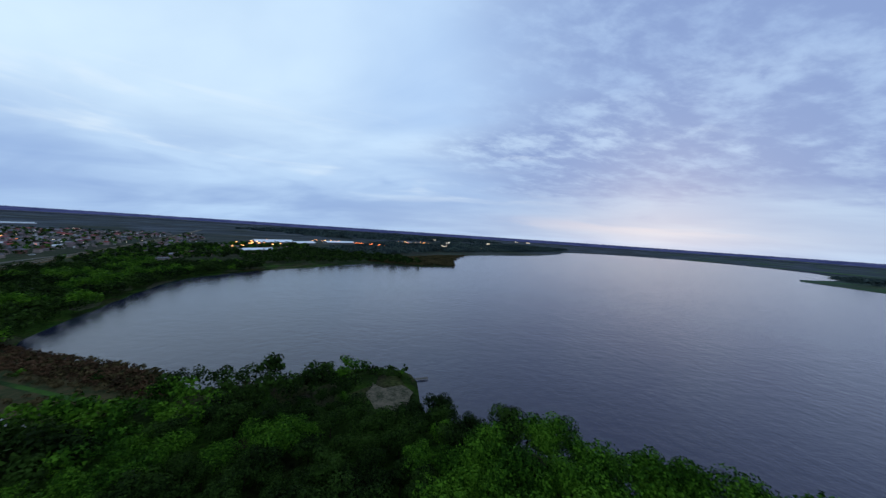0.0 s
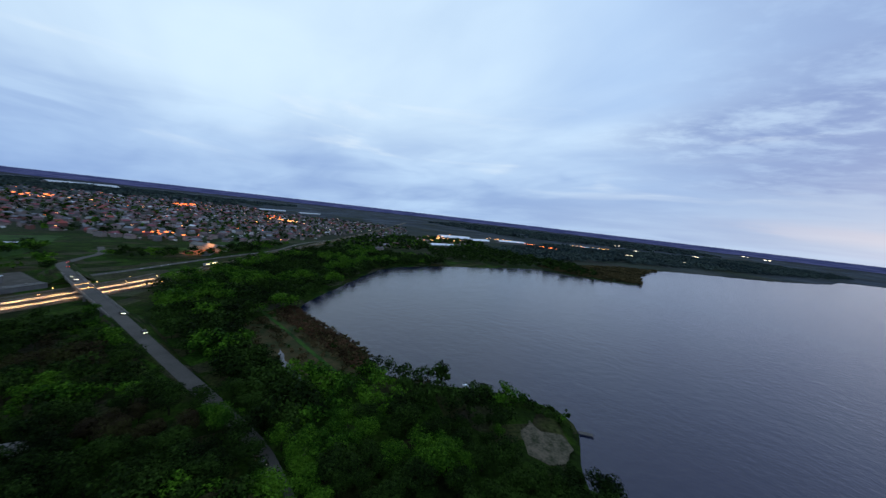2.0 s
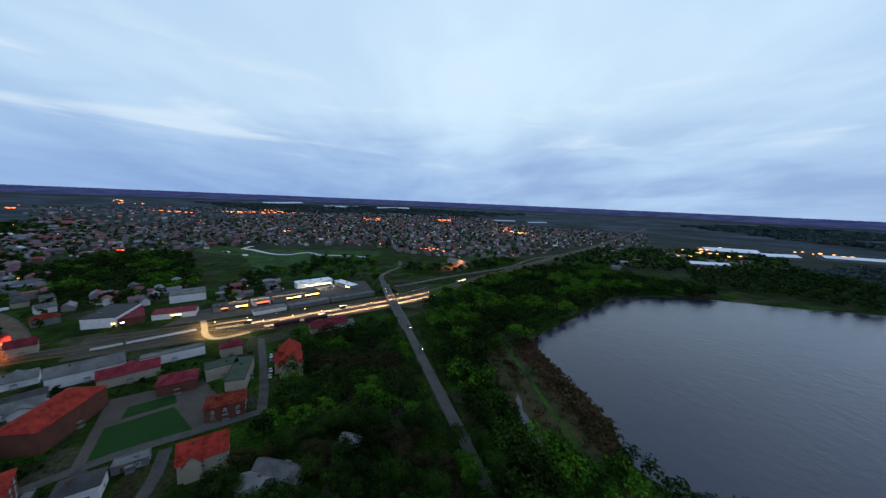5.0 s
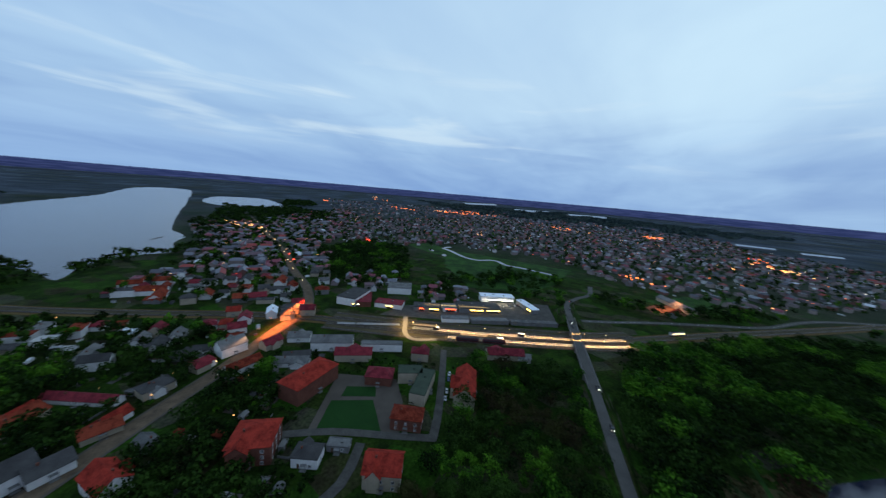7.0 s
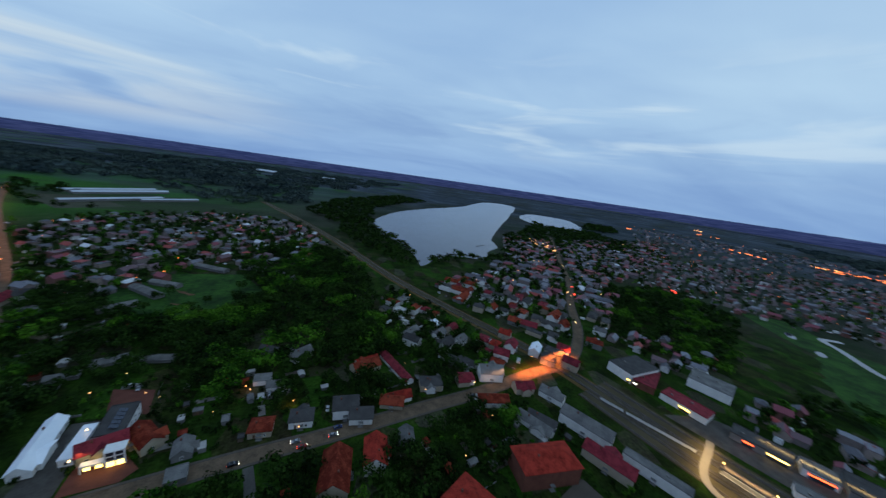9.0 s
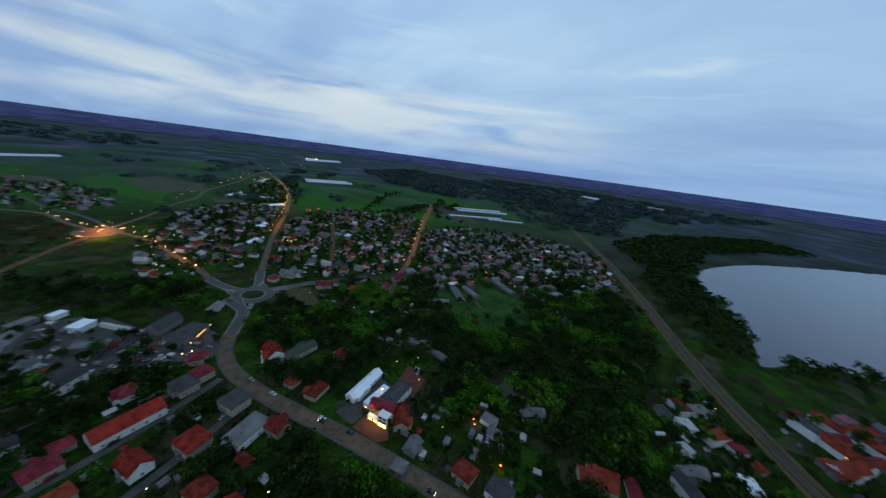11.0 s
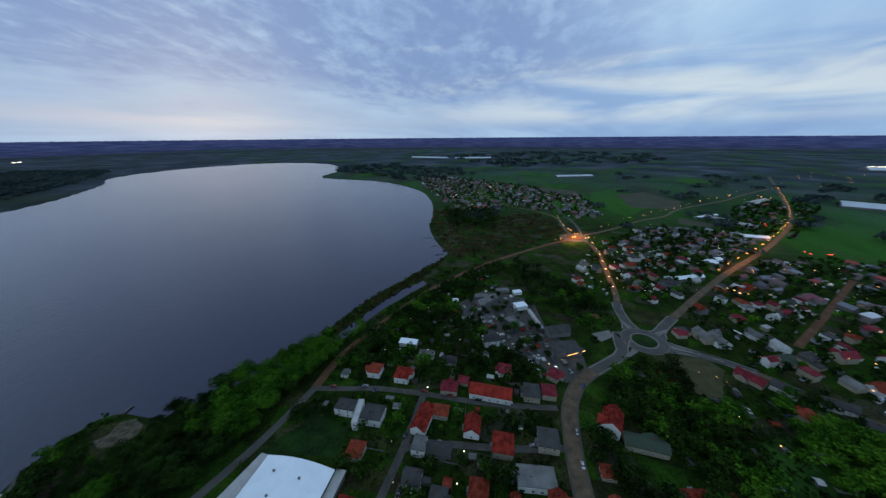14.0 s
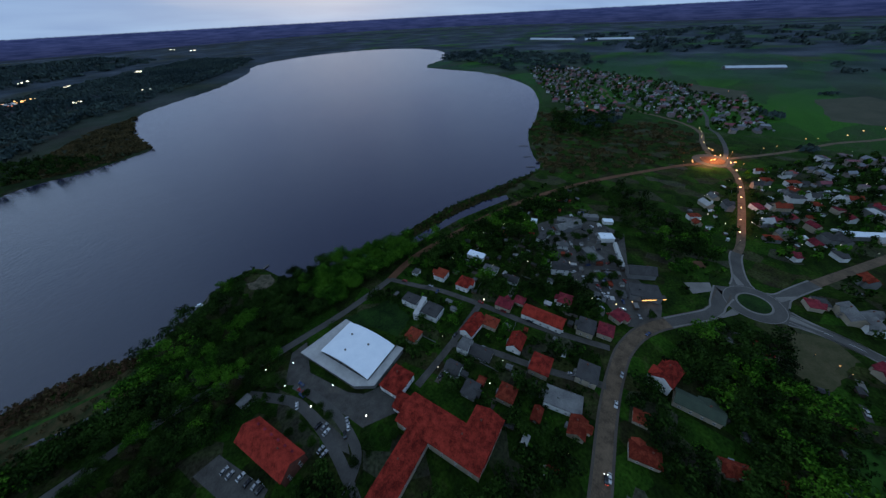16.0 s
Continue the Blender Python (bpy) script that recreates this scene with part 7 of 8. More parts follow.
strip_lamp("lamp_street_light_far", (255, -528), (480, -910), LAND + 10, 3, 14000, (1.0, 0.36, 0.12))
strip_lamp("village_street_light", (290, -174), (440, -168), LAND + 9, 2, 9000, (1.0, 0.34, 0.12))
strip_lamp("yard_light", (-458, 168), (-488, 204), LAND + 9, 8, 11000, (1.0, 0.38, 0.14))
strip_lamp("compound_light", (-8, -150), (4, -160), LAND + 5.5, 1.5, 380, (1.0, 0.62, 0.22))
strip_lamp("house_light", (-74, -176), (-70, -176), LAND + 4, 1, 260, ORANGE)
strip_lamp("house_light_rear", (-50, -191), (-48, -195), LAND + 4, 1, 160, ORANGE)
strip_lamp("main_street_light", (-190, -168), (-228, -176), LAND + 9, 2, 1500, (1.0, 0.5, 0.25))

# lit white front of the compound's entrance: a low wing and a taller porch with four windows
entrance = thing("glazed_entrance", pose(-6, -155.2, LAND, rz=9.5), "white entrance front with yellow glowing doors below dark windows", "entrance")
part("low_wall", Build().box(-0.4, 6.6, -0.25, 0.25, 2.6, 3.5).box(6.2, 6.6, -0.25, 0.25, 0, 2.6).box(-0.4, 6.6, -2.2, -0.25, 3.3, 3.5), FRAME, entrance)
tower = Build()
for x in (-6.6, -3.75, -0.9):
    tower.box(x, x + 0.5, -0.3, 0.3, 0, 7.2)
for z in (2.6, 4.7, 6.9):
    tower.box(-6.1, -3.75, -0.3, 0.3, z, z + 0.4).box(-3.25, -0.9, -0.3, 0.3, z, z + 0.4)
tower.box(-6.8, -0.2, -4.5, -0.3, 7.1, 7.35)
part("porch_frame", tower, FRAME, entrance)
LIT_DOOR = glowing("lit_entrance", (1.0, 0.70, 0.16), 5.0)
for x in (-4.93, -2.08):
    part("lit_door", Build().box(x - 1.17, x + 1.17, -0.08, 0.08, 0.1, 2.6), LIT_DOOR, entrance, "glowing yellow doorway")
    for z in (3.0, 5.1):
        part("window_pane", Build().box(x - 1.17, x + 1.17, -0.08, 0.08, z, z + (1.7 if z < 4 else 1.8)), PANE, entrance)
for x in (1.2, 4.6):
    part("lit_window", Build().box(x - 1.0, x + 1.0, -0.08, 0.08, 1.0, 2.5), LIT_DOOR, entrance, "glowing yellow window")
SOLAR = surface("solar_glass", (0.012, 0.016, 0.03), (0.022, 0.028, 0.05), 0.15, 0.5, 4, 0.0, spec=0.6)
for k in range(5):
    p = pose(-1.6, -176.4, LAND, rz=-84) @ pose(-6 + 2.6 * k, -0.6, 6.2)
    rack = thing("solar_panel", p, "dark tilted solar panel on a white flat roof", "solar panel", "solar panels")
    part("panel", Build().box(-1.1, 1.1, -1.6, 1.6, -0.04, 0.04, pose(0, 0, 0.75, rx=18)), SOLAR, rack)
    for x in (-0.9, 0.9):
        part("leg", Build().box(x - 0.05, x + 0.05, 1.2, 1.3, -0.1, 1.1), STEEL, rack)
        part("leg", Build().box(x - 0.05, x + 0.05, -1.3, -1.2, -0.1, 0.35), STEEL, rack)
lit_sign = thing("lit_canopy", pose(148.2, -129.2, LAND, rz=130), "shop canopy edged with an orange light band", "canopy")
part("band", Build().box(-8.5, 8.5, -0.25, 0.25, 3.2, 3.9), glowing("orange_band", (1.0, 0.45, 0.12), 2.6), lit_sign, "glowing orange light band")
part("canopy", Build().box(-8.8, 8.8, -3.4, 0.2, 3.9, 4.15), ROOFS["dark"][0], lit_sign)
for x in (-8, -3, 3, 8):
    part("post", Build().tube((x, 0, -0.1), (x, 0, 3.4), 0.12, 0.12, 6), LAMP_METAL, lit_sign)

# ---- far lights of the town, too many to count ----


def far_lights(name, mat, poly, count, size, seed, label, low=4.0, high=8.5):
    r = np.random.default_rng(seed)
    xs, ys = [p[0] for p in poly], [p[1] for p in poly]
    b, posts = Build(), Build()
    while len(b.v) < 8 * count:
        x, y = r.uniform(min(xs), max(xs)), r.uniform(min(ys), max(ys))
        if inside(poly, np.array([x]), np.array([y]))[0]:
            s, z = size * r.uniform(0.5, 1.2), LAND + r.uniform(low, high)
            b.box(x - s, x + s, y - s, y + s, z, z + s * 0.7)
            posts.box(x - 0.09, x + 0.09, y - 0.09, y + 0.09, LAND - 0.3, z)
    ob = tagged(part(name, b, mat), label, "town lights", kind="stuff")
    part("posts", posts, LAMP_METAL, ob)
    return ob


CENTRE, FARTOWN, EASTTOWN = TOWN["town_centre"][0], TOWN["town_far"][0], TOWN["town_east"][0]
OUTER = [(-900, -600), (-1900, -1500), (-2400, -800), (-2300, 700), (-1700, 900), (-1650, -200)]


def light_rows(name, mat, rows, size, seed, label):
    """Lights strung along short stretches of street: start, end, how many, and how far they stray."""
    r = np.random.default_rng(seed)
    b, posts = Build(), Build()
    for x0, y0, x1, y1, count, stray in rows:
        for k in range(count):
            u = (k + r.uniform(-0.3, 0.3)) / max(1, count - 1)
            x, y = x0 + (x1 - x0) * u + r.normal() * stray, y0 + (y1 - y0) * u + r.normal() * stray
            s, z = size * r.uniform(0.5, 1.3) * max(0.6, math.hypot(x, y) / 1500), LAND + r.uniform(7, 12)
            b.box(x - s, x + s, y - s, y + s, z, z + s * 0.8)
            posts.box(x - 0.12, x + 0.12, y - 0.12, y + 0.12, LAND - 0.3, z)
    ob = tagged(part(name, b, mat), label, "town lights", kind="stuff")
    part("posts", posts, LAMP_METAL, ob)
    return ob


light_rows("town_street_lights_orange", FAR_ORANGE, ((-1675, -720, -1622, -581, 13, 9), (-1717, -481, -1709, -302, 18, 14), (-1790, -150, -1750, -390, 12, 16), (-1430, 130, -1410, 190, 9, 14), (-1470, 480, -1450, 520, 8, 12), (-1436, 470, -1440, 510, 6, 9),
            (-596, 173, -567, 208, 6, 5), (-592, 160, -590, 176, 3, 3), (-900, 560, -1080, 614, 9, 8), (-1994, -381, -1856, -269, 9, 10), (-2425, -1188, -2300, -1100, 4, 20), (-1661, -1175, -1640, -1150, 3, 6)), 2.3, 21, "orange street lights in rows across the distant town")
light_rows("town_street_lights_warm", FAR_WARM, ((-600, -660, -579, -529, 12, 7), (-971, 547, -854, 585, 10, 8), (-905, -124, -900, -110, 3, 3), (-1753, -500, -1740, -440, 6, 8), (-854, 430, -850, 445, 2, 4), (-2901, -1521, -2820, -1440, 4, 12), (-880, 560, -920, 600, 5, 6), (-1380, 140, -1360, 230, 4, 10)), 2.1, 22, "warm street lights in rows across the distant town")
light_rows("town_street_lights_red", FAR_RED, ((-628, -319, -590, -285, 5, 6), (-406, -316, -395, -300, 2, 3), (-1080, 600, -1060, 625, 3, 5), (-683, 25, -680, 30, 1, 1), (-1750, -393, -1752, -380, 2, 3), (-1465, 500, -1470, 515, 3, 6)), 1.6, 23, "red lights at a few spots of the distant town")
far_lights("town_lights_orange", FAR_ORANGE, FARTOWN, 80, 0.8, 1, "orange street lights scattered over the distant town")
far_lights("town_lights_warm", FAR_WARM, FARTOWN, 60, 0.7, 2, "warm lights scattered over the distant town")
far_lights("town_lights_centre", FAR_WARM, CENTRE, 42, 0.6, 3, "warm lights of the town centre")
far_lights("town_lights_centre_red", FAR_RED, CENTRE, 12, 0.6, 4, "small red lights of the town centre")
far_lights("town_lights_east", FAR_WHITE, EASTTOWN, 34, 0.6, 5, "white lights of the eastern town")
far_lights("town_lights_outer", FAR_ORANGE, OUTER, 40, 1.3, 6, "orange lights on the edge of the town")
light_rows("shed_lights", FAR_WARM, ((-508, 802, -566, 981, 12, 5), (-490, 1154, -375, 1191, 13, 3), (-520, 790, -440, 830, 6, 5), (-225, 1481, -64, 1618, 17, 5), (-480, 700, -455, 720, 3, 4)), 2.6, 7, "warm lights in rows along the sheds across the lake")
light_rows("shed_lights_orange", FAR_ORANGE, ((-333, 1145, -214, 1107, 14, 8), (-200, 1440, -120, 1500, 5, 8)), 2.4, 24, "orange lights of the yards across the lake")
light_rows("shed_lights_white", FAR_WHITE, ((-2, 1348, 12, 1352, 4, 2), (171, 1424, 200, 1430, 5, 2), (16, 1857, 40, 1862, 5, 4), (289, 2111, 320, 2120, 5, 3), (-96, 2278, -60, 2300, 4, 6), (962, 4120, 980, 4100, 2, 4), (971, 3560, 990, 3560, 2, 4), (2100, -1500, 2180, -1650, 9, 6)), 2.0, 8, "white lights of lone sheds on the plain")
light_rows("far_street_lights", FAR_WARM, ((797, -377, 1067, -603, 9, 3), (900, -550, 985, -615, 7, 8), (502, -155, 797, -377, 11, 2), (306, -283, 300, -298, 4, 1)), 1.0, 25, "warm lights along the country road")
light_rows("glow_lights_red", FAR_RED, ((484, -434, 468, -453, 5, 3), (640, -455, 648, -462, 3, 3)), 1.1, 26, "red lights of a yard beside the long street")
far_lights("rail_quarter_lights", FAR_WARM, TOWN["town_rail"][0], 34, 0.45, 9, "warm lights between the houses by the railway")
far_lights("garden_quarter_lights", FAR_ORANGE, TOWN["village_gardens"][0], 34, 0.5, 10, "orange lights between the garden houses")
far_lights("crossing_lights", FAR_WARM, [(425, -100), (500, -110), (520, -160), (450, -165)], 14, 0.6, 11, "warm lights of the village crossing")
far_lights("village_lights", FAR_WHITE, TOWN["village_crossing"][0], 40, 0.28, 12, "white lights of the village")
far_lights("village_north_lights", FAR_WARM, TOWN["village_north"][0], 40, 0.35, 16, "warm lights between the village houses")
far_lights("lakeside_village_lights", FAR_WARM, TOWN["village_lakeside"][0], 16, 0.5, 13, "warm lights of the lakeside village")
far_lights("farm_lights", FAR_WARM, [(860, -560), (1000, -560), (1300, -720), (2100, -1400), (1900, -1400), (900, -640)], 16, 0.9, 15, "warm lights of the farms along the far street")

for k, (spot, count, tint) in enumerate((("home", 11, FAR_WHITE), ("shop", 16, FAR_WHITE), ("main", 11, FAR_WARM), ("school", 8, FAR_WARM), ("east", 7, FAR_WARM))):
    far_lights("garden_lights_" + spot, tint, [q for q in SHRUBS if q[0] == spot][0][1], count, 0.27, 60 + k, "small garden lamps and porch lights among the houses", 2.2, 3.6)

# ---- greenhouses and sheds on the plain ----
GREENHOUSE = surface("greenhouse_film", (0.34, 0.38, 0.44), (0.48, 0.52, 0.58), 0.45, 0.05, 1.0, 0.1)


def long_shed(a, b, width, height, mat, name="greenhouse", label="long pale greenhouse on the open fields", category="greenhouse"):
    L = math.hypot(b[0] - a[0], b[1] - a[1])
    ob = thing(name, pose((a[0] + b[0]) / 2, (a[1] + b[1]) / 2, LAND, rz=math.degrees(math.atan2(b[1] - a[1], b[0] - a[0]))), label, category, "long sheds on the plain")
    wall, top = roof_shape(L, width, height, "gable", width * 0.2)
    part("wall", wall, WALLS["grey"][0], ob)
    part("roof", top, mat, ob)


for a, b, w in (((366, -862), (258, -988), 14), ((395, -880), (290, -1010), 12), ((941, -736), (877, -889), 26), ((985, -760), (920, -905), 20), ((2015, -1430), (2063, -1770), 60), ((2344, 1080), (2324, 760), 40), ((2324, 700), (2422, 440), 40),
                ((230, -880), (330, -760), 10), ((-2980, -120), (-3220, 190), 70), ((-3010, 350), (-3190, 690), 80), ((-3463, -702), (-4200, -430), 70), ((-1604, 852), (-1590, 978), 22), ((-1503, 1003), (-1506, 1129), 22), ((310, -2633), (180, -2600), 50), ((-125, -2564), (-220, -2600), 50), ((246, -829), (170, -894), 9), ((1330, -80), (1400, -220), 24)):
    long_shed(a, b, w, 4.5, GREENHOUSE)
for a, b, w in (((64, -352), (38, -328), 8), ((56, -364), (32, -352), 7), ((39, -416), (5, -396), 8), ((-6, -412), (-30, -404), 9), ((66, -302), (48, -316), 7), ((-40, -395), (-66, -372), 9)):
    long_shed(a, b, w, 3.0, ROOFS["grey"][0], "garden_shed", "long grey-roofed garden shed beside the allotments", "shed")
for a, b, w in (((34, -230), (20, -236), 7), ((16, -233), (-4, -231), 6), ((46, -219), (34, -222), 5)):
    long_shed(a, b, w, 2.2, ROOFS["grey"][0], "garden_shed", "low grey-roofed shed in a glade of the grove", "shed")
for a, b, w in (((-560, 905), (-500, 1010), 34), ((-470, 960), (-440, 1040), 26), ((-430, 1120), (-360, 1220), 24), ((-420, 640), (-390, 700), 18), ((-230, 1500), (-120, 1560), 24)):
    long_shed(a, b, w, 7, ROOFS["pale"][0], "warehouse", "large pale-roofed warehouse across the lake", "warehouse")

for a, b, w in (((710, -393), (643, -445), 15), ((566, -400), (567, -434), 13), ((898, -545), (965, -605), 22), ((424, -318), (404, -298), 14), ((330, -238), (352, -276), 8), ((690, -372), (730, -420), 8)):
    long_shed(a, b, w, 4.5, ROOFS["light" if w > 14 else "pale"][0], "warehouse", "pale-roofed workshop hall between village gardens", "warehouse")

# ---- cars ----
PAINTS = {"white": surface("white_car_paint", (0.42, 0.42, 0.43), (0.5, 0.5, 0.51), 0.25, 1, 6, 0.0), "silver": surface("silver_car_paint", (0.22, 0.225, 0.24), (0.28, 0.285, 0.3), 0.25, 1, 6, 0.0, 0.5),
          "black": surface("black_car_paint", (0.01, 0.01, 0.012), (0.02, 0.02, 0.022), 0.2, 1, 6, 0.0), "red": surface("red_car_paint", (0.16, 0.015, 0.012), (0.22, 0.02, 0.016), 0.25, 1, 6, 0.0), "blue": surface("blue_car_paint", (0.02, 0.035, 0.09), (0.03, 0.05, 0.13), 0.25, 1, 6, 0.0)}
TYRE = surface("tyre_rubber", (0.012, 0.012, 0.012), (0.025, 0.025, 0.025), 0.85, 2, 9, 0.1)
HEADLIGHT = glowing("headlight", (1.0, 0.85, 0.6), 16)
TAILLIGHT = glowing("tail_light", (1.0, 0.06, 0.03), 8)
HEADLIGHT.cycles.emission_sampling = TAILLIGHT.cycles.emission_sampling = "NONE"


def section(profile, half):
    """A body drawn from a side outline, narrower towards its top."""
    n, b = len(profile), Build()
    for s in (-1, 1):
        b.v += [(x, s * half * (1 - 0.12 * max(0, z - 0.7)), z) for x, z in profile]
    b.f = [tuple(range(n)), tuple(range(n, 2 * n))[::-1]] + [(i, n + i, n + (i + 1) % n, (i + 1) % n) for i in range(n)]
    return b


BODY = [(-2.1, 0.35), (2.1, 0.35), (2.15, 0.7), (1.9, 0.88), (1.0, 0.98), (-1.7, 1.0), (-2.1, 0.92)]
CABIN = [(1.0, 0.96), (0.35, 1.42), (-1.1, 1.45), (-1.75, 0.98)]
car_models = {}


def car(x, y, rot, paint, lights=False, z=0.0):
    if (paint, lights) not in car_models:
        meshes = {"body": section(BODY, 0.88).mesh("body", PAINTS[paint]), "cabin": section(CABIN, 0.84).mesh("cabin", PANE), "roof_panel": Build().box(-1.0, 0.3, -0.62, 0.62, 1.43, 1.49).mesh("roof_panel", PAINTS[paint]),
                  "wheel": Build().tube((0, -0.1, 0), (0, 0.1, 0), 0.32, 0.32, 10).mesh("wheel", TYRE)}
        meshes["headlight"] = Build().box(2.05, 2.18, -0.16, 0.16, 0.6, 0.76).mesh("headlight", HEADLIGHT if lights else FRAME)
        meshes["tail_light"] = Build().box(-2.16, -2.05, -0.14, 0.14, 0.65, 0.82).mesh("tail_light", TAILLIGHT if lights else PAINTS["red"])
        car_models[paint, lights] = meshes
    parts = car_models[paint, lights]
    c = thing("car", pose(x, y, LAND + 0.11 + z, rz=rot), f"{paint} passenger car " + ("on the road with its lights on" if lights else "parked in a yard"), "car", "cars")
    for name in ("body", "cabin", "roof_panel"):
        part(name, parts[name], None, c)
    for wx in (-1.3, 1.35):
        for wy in (-0.78, 0.78):
            part("wheel", parts["wheel"], None, c, m=pose(wx, wy, 0.32))
    for wy in (-0.62, 0.62):
        part("headlight", parts["headlight"], None, c, m=pose(0, wy, 0))
        part("tail_light", parts["tail_light"], None, c, m=pose(0, wy, 0))


pick = random.Random(9)
SHADES = ("white", "silver", "black", "white", "silver", "blue", "red")
for x, y, rot in ((-89, -3, 10), (-86, -12, 10), (-85.5, -15.4, 10), (-88, -8, 10), (-93, 6, 10), (-92, 2, 10), (-48, 14, 100), (-49, 10.5, 100), (-54, 7, 60), (-52.5, -12, 8), (-50.5, -15, 8), (-51.5, -18, 8), (-41, -22, 60), (-42.5, -25, 60),
                  (-46, -27, 60), (-58, -23, 8), (-58, -26, 8), (-45.5, 17, 100), (4, -114, 30), (62.5, 2.5, 20), (-91, -169, 85), (-57, -184, 5), (-126, -142, 80), (-232, -32, 12), (-226, -31, 12), (-214, -29, 12), (-207, -28, 12)):
    car(x, y, rot, pick.choice(SHADES))
for k in range(16):
    car(118 + 3.1 * k + pick.uniform(-0.6, 0.6), -104 + 1.0 * k + pick.uniform(-5, 5), 60 + pick.uniform(-10, 10), pick.choice(SHADES))
for k in range(14):
    car(-338 - 4.2 * k, -62 + 5.4 * k + pick.uniform(-1, 1), 20 + pick.uniform(-8, 8), pick.choice(SHADES))
for x, y, rot, paint in ((-52, -144.5, 188, "black"), (-76, -150.5, 6, "silver"), (-79, -147, 186, "red"), (-93, -150.5, 186, "silver"), (-178, -161.5, 10, "black"), (18, -137, 20, "black")):
    car(x, y, rot, paint, True)
for x, y, rot in ((-90, 57, -10), (-213, 61.6, 0), (-246, 60.6, 0), (-342, 57.8, 0), (-353, 57.8, 0), (-392, 61.5, 176), (-434, 67.5, 158)):
    car(x, y, rot, "black", True, climb(Vector((x, y, 0))) - LAND - 0.12)

# ---- lake shore ----
PLANK = surface("grey_planks", (0.06, 0.055, 0.05), (0.12, 0.11, 0.10), 0.9, 0.5, 4, 0.3)


def jetty(x, y, rot, length, width=1.6):
    j = thing("jetty", pose(x, y, 0, rz=rot), "grey weathered wooden jetty on posts in the lake", "jetty", "jetties")
    wide = 1 if length < 13 else 4
    for k in range(int(length / 0.6 / wide)):
        part("plank", JETTY_PLANK, None, j, m=pose(k * 0.6 * wide, 0, 0.62) @ Matrix.Diagonal((wide, 1, 1, 1)))
    for k in range(int(length / 3) + 1):
        for s in (-0.7, 0.7):
            part("post", Build().tube((k * 3, s, -2.5), (k * 3, s, 0.95), 0.09, 0.08, 6), PLANK, j)


JETTY_PLANK = Build().box(0, 0.56, -0.85, 0.85, 0, 0.07).mesh("plank", PLANK)
jetty(-58, 138, 60, 12)
jetty(-9, 145, 20, 6)
boat = thing("cabin_boat", pose(-61.5, 142, 0.0, rz=150), "small white cabin boat moored at the shore", "boat")
hull = Build()
for x, w, z0 in ((-2.6, 1.0, -0.2), (-1.0, 1.15, -0.3), (1.0, 1.05, -0.3), (2.3, 0.55, -0.15), (3.0, 0.06, 0.2)):
    hull.v += [(x, -w, 0.75), (x, -w * 0.7, z0), (x, w * 0.7, z0), (x, w, 0.75)]
hull.f = [(4 * i + k, 4 * i + 4 + k, 4 * i + 5 + k, 4 * i + 1 + k) for i in range(4) for k in range(3)] + [(4 * i + 3, 4 * i + 7, 4 * i + 4, 4 * i) for i in range(4)] + [(0, 1, 2, 3), (16, 19, 18, 17)]
part("hull", hull, PAINTS["white"], boat)
part("cabin", section([(-1.6, 0.74), (1.0, 0.74), (0.5, 1.9), (-1.5, 1.95)], 0.95), PAINTS["white"], boat)
part("cabin_roof", Build().box(-1.7, 0.7, -0.95, 0.95, 1.93, 2.02), ROOFS["pale"][0], boat)
for a, l in (((-560, -560), 26), ((-410, -596), 30), ((-205, -640), 24), ((330, 52), 14), ((362, 74), 14), ((400, 100), 16)):
    jetty(*a, 205 if a[0] < 0 else 130, l)

# ---- road markings ----
def dashes(line, lo, hi, step, name="lane_line"):
    b, run = Build(), 0.0
    for a, c in zip(line[:-1], line[1:]):
        d = c - a
        if lo <= run <= hi and int(run / step) % 2 == 0:
            s = Vector((-d.y, d.x, 0)).normalized() * 0.09
            z = (climb(a) if line is over_line else LAND + 0.12) + 0.012
            z2 = (climb(c) if line is over_line else LAND + 0.12) + 0.012
            b.add([(a.x + s.x, a.y + s.y, z), (a.x - s.x, a.y - s.y, z), (c.x - s.x, c.y - s.y, z2), (c.x + s.x, c.y + s.y, z2)], [(0, 1, 2, 3)])
        run += d.length
    if b.f:
        tagged(part(name, b, PAINT_LINE), "worn white dashes along the middle of the road", "road marking", kind="structure")


dashes(east_line, 5, 150, 6)
dashes(along_line, 0, 500, 6)
for off, name in ((4.5, "kerb"), (-4.5, "kerb")):
    tagged(part(name, ribbon(main_line[:int(len(main_line) * 0.62)], off + 0.65, off - 0.65, LAND + 0.17, 0.2), FOOTWAY), "worn grey footway along the main street", "footway", kind="structure")
for off in (4.0, -4.0):
    tagged(part("kerb", ribbon(east_line, off + 0.4, off - 0.4, LAND + 0.2, 0.2), PAVING), "pale kerb along the new road", "kerb", kind="structure")
for r, w in ((17.8, 0.25),):
    arc = [Vector((CX + r * math.cos(a * math.pi / 36), CY + r * math.sin(a * math.pi / 36), 0)) for a in range(73)]
    tagged(part("kerb", ribbon(arc, w, -w, LAND + 0.145, 0.2), PAVING), "pale kerb round the roundabout", "kerb", kind="structure")
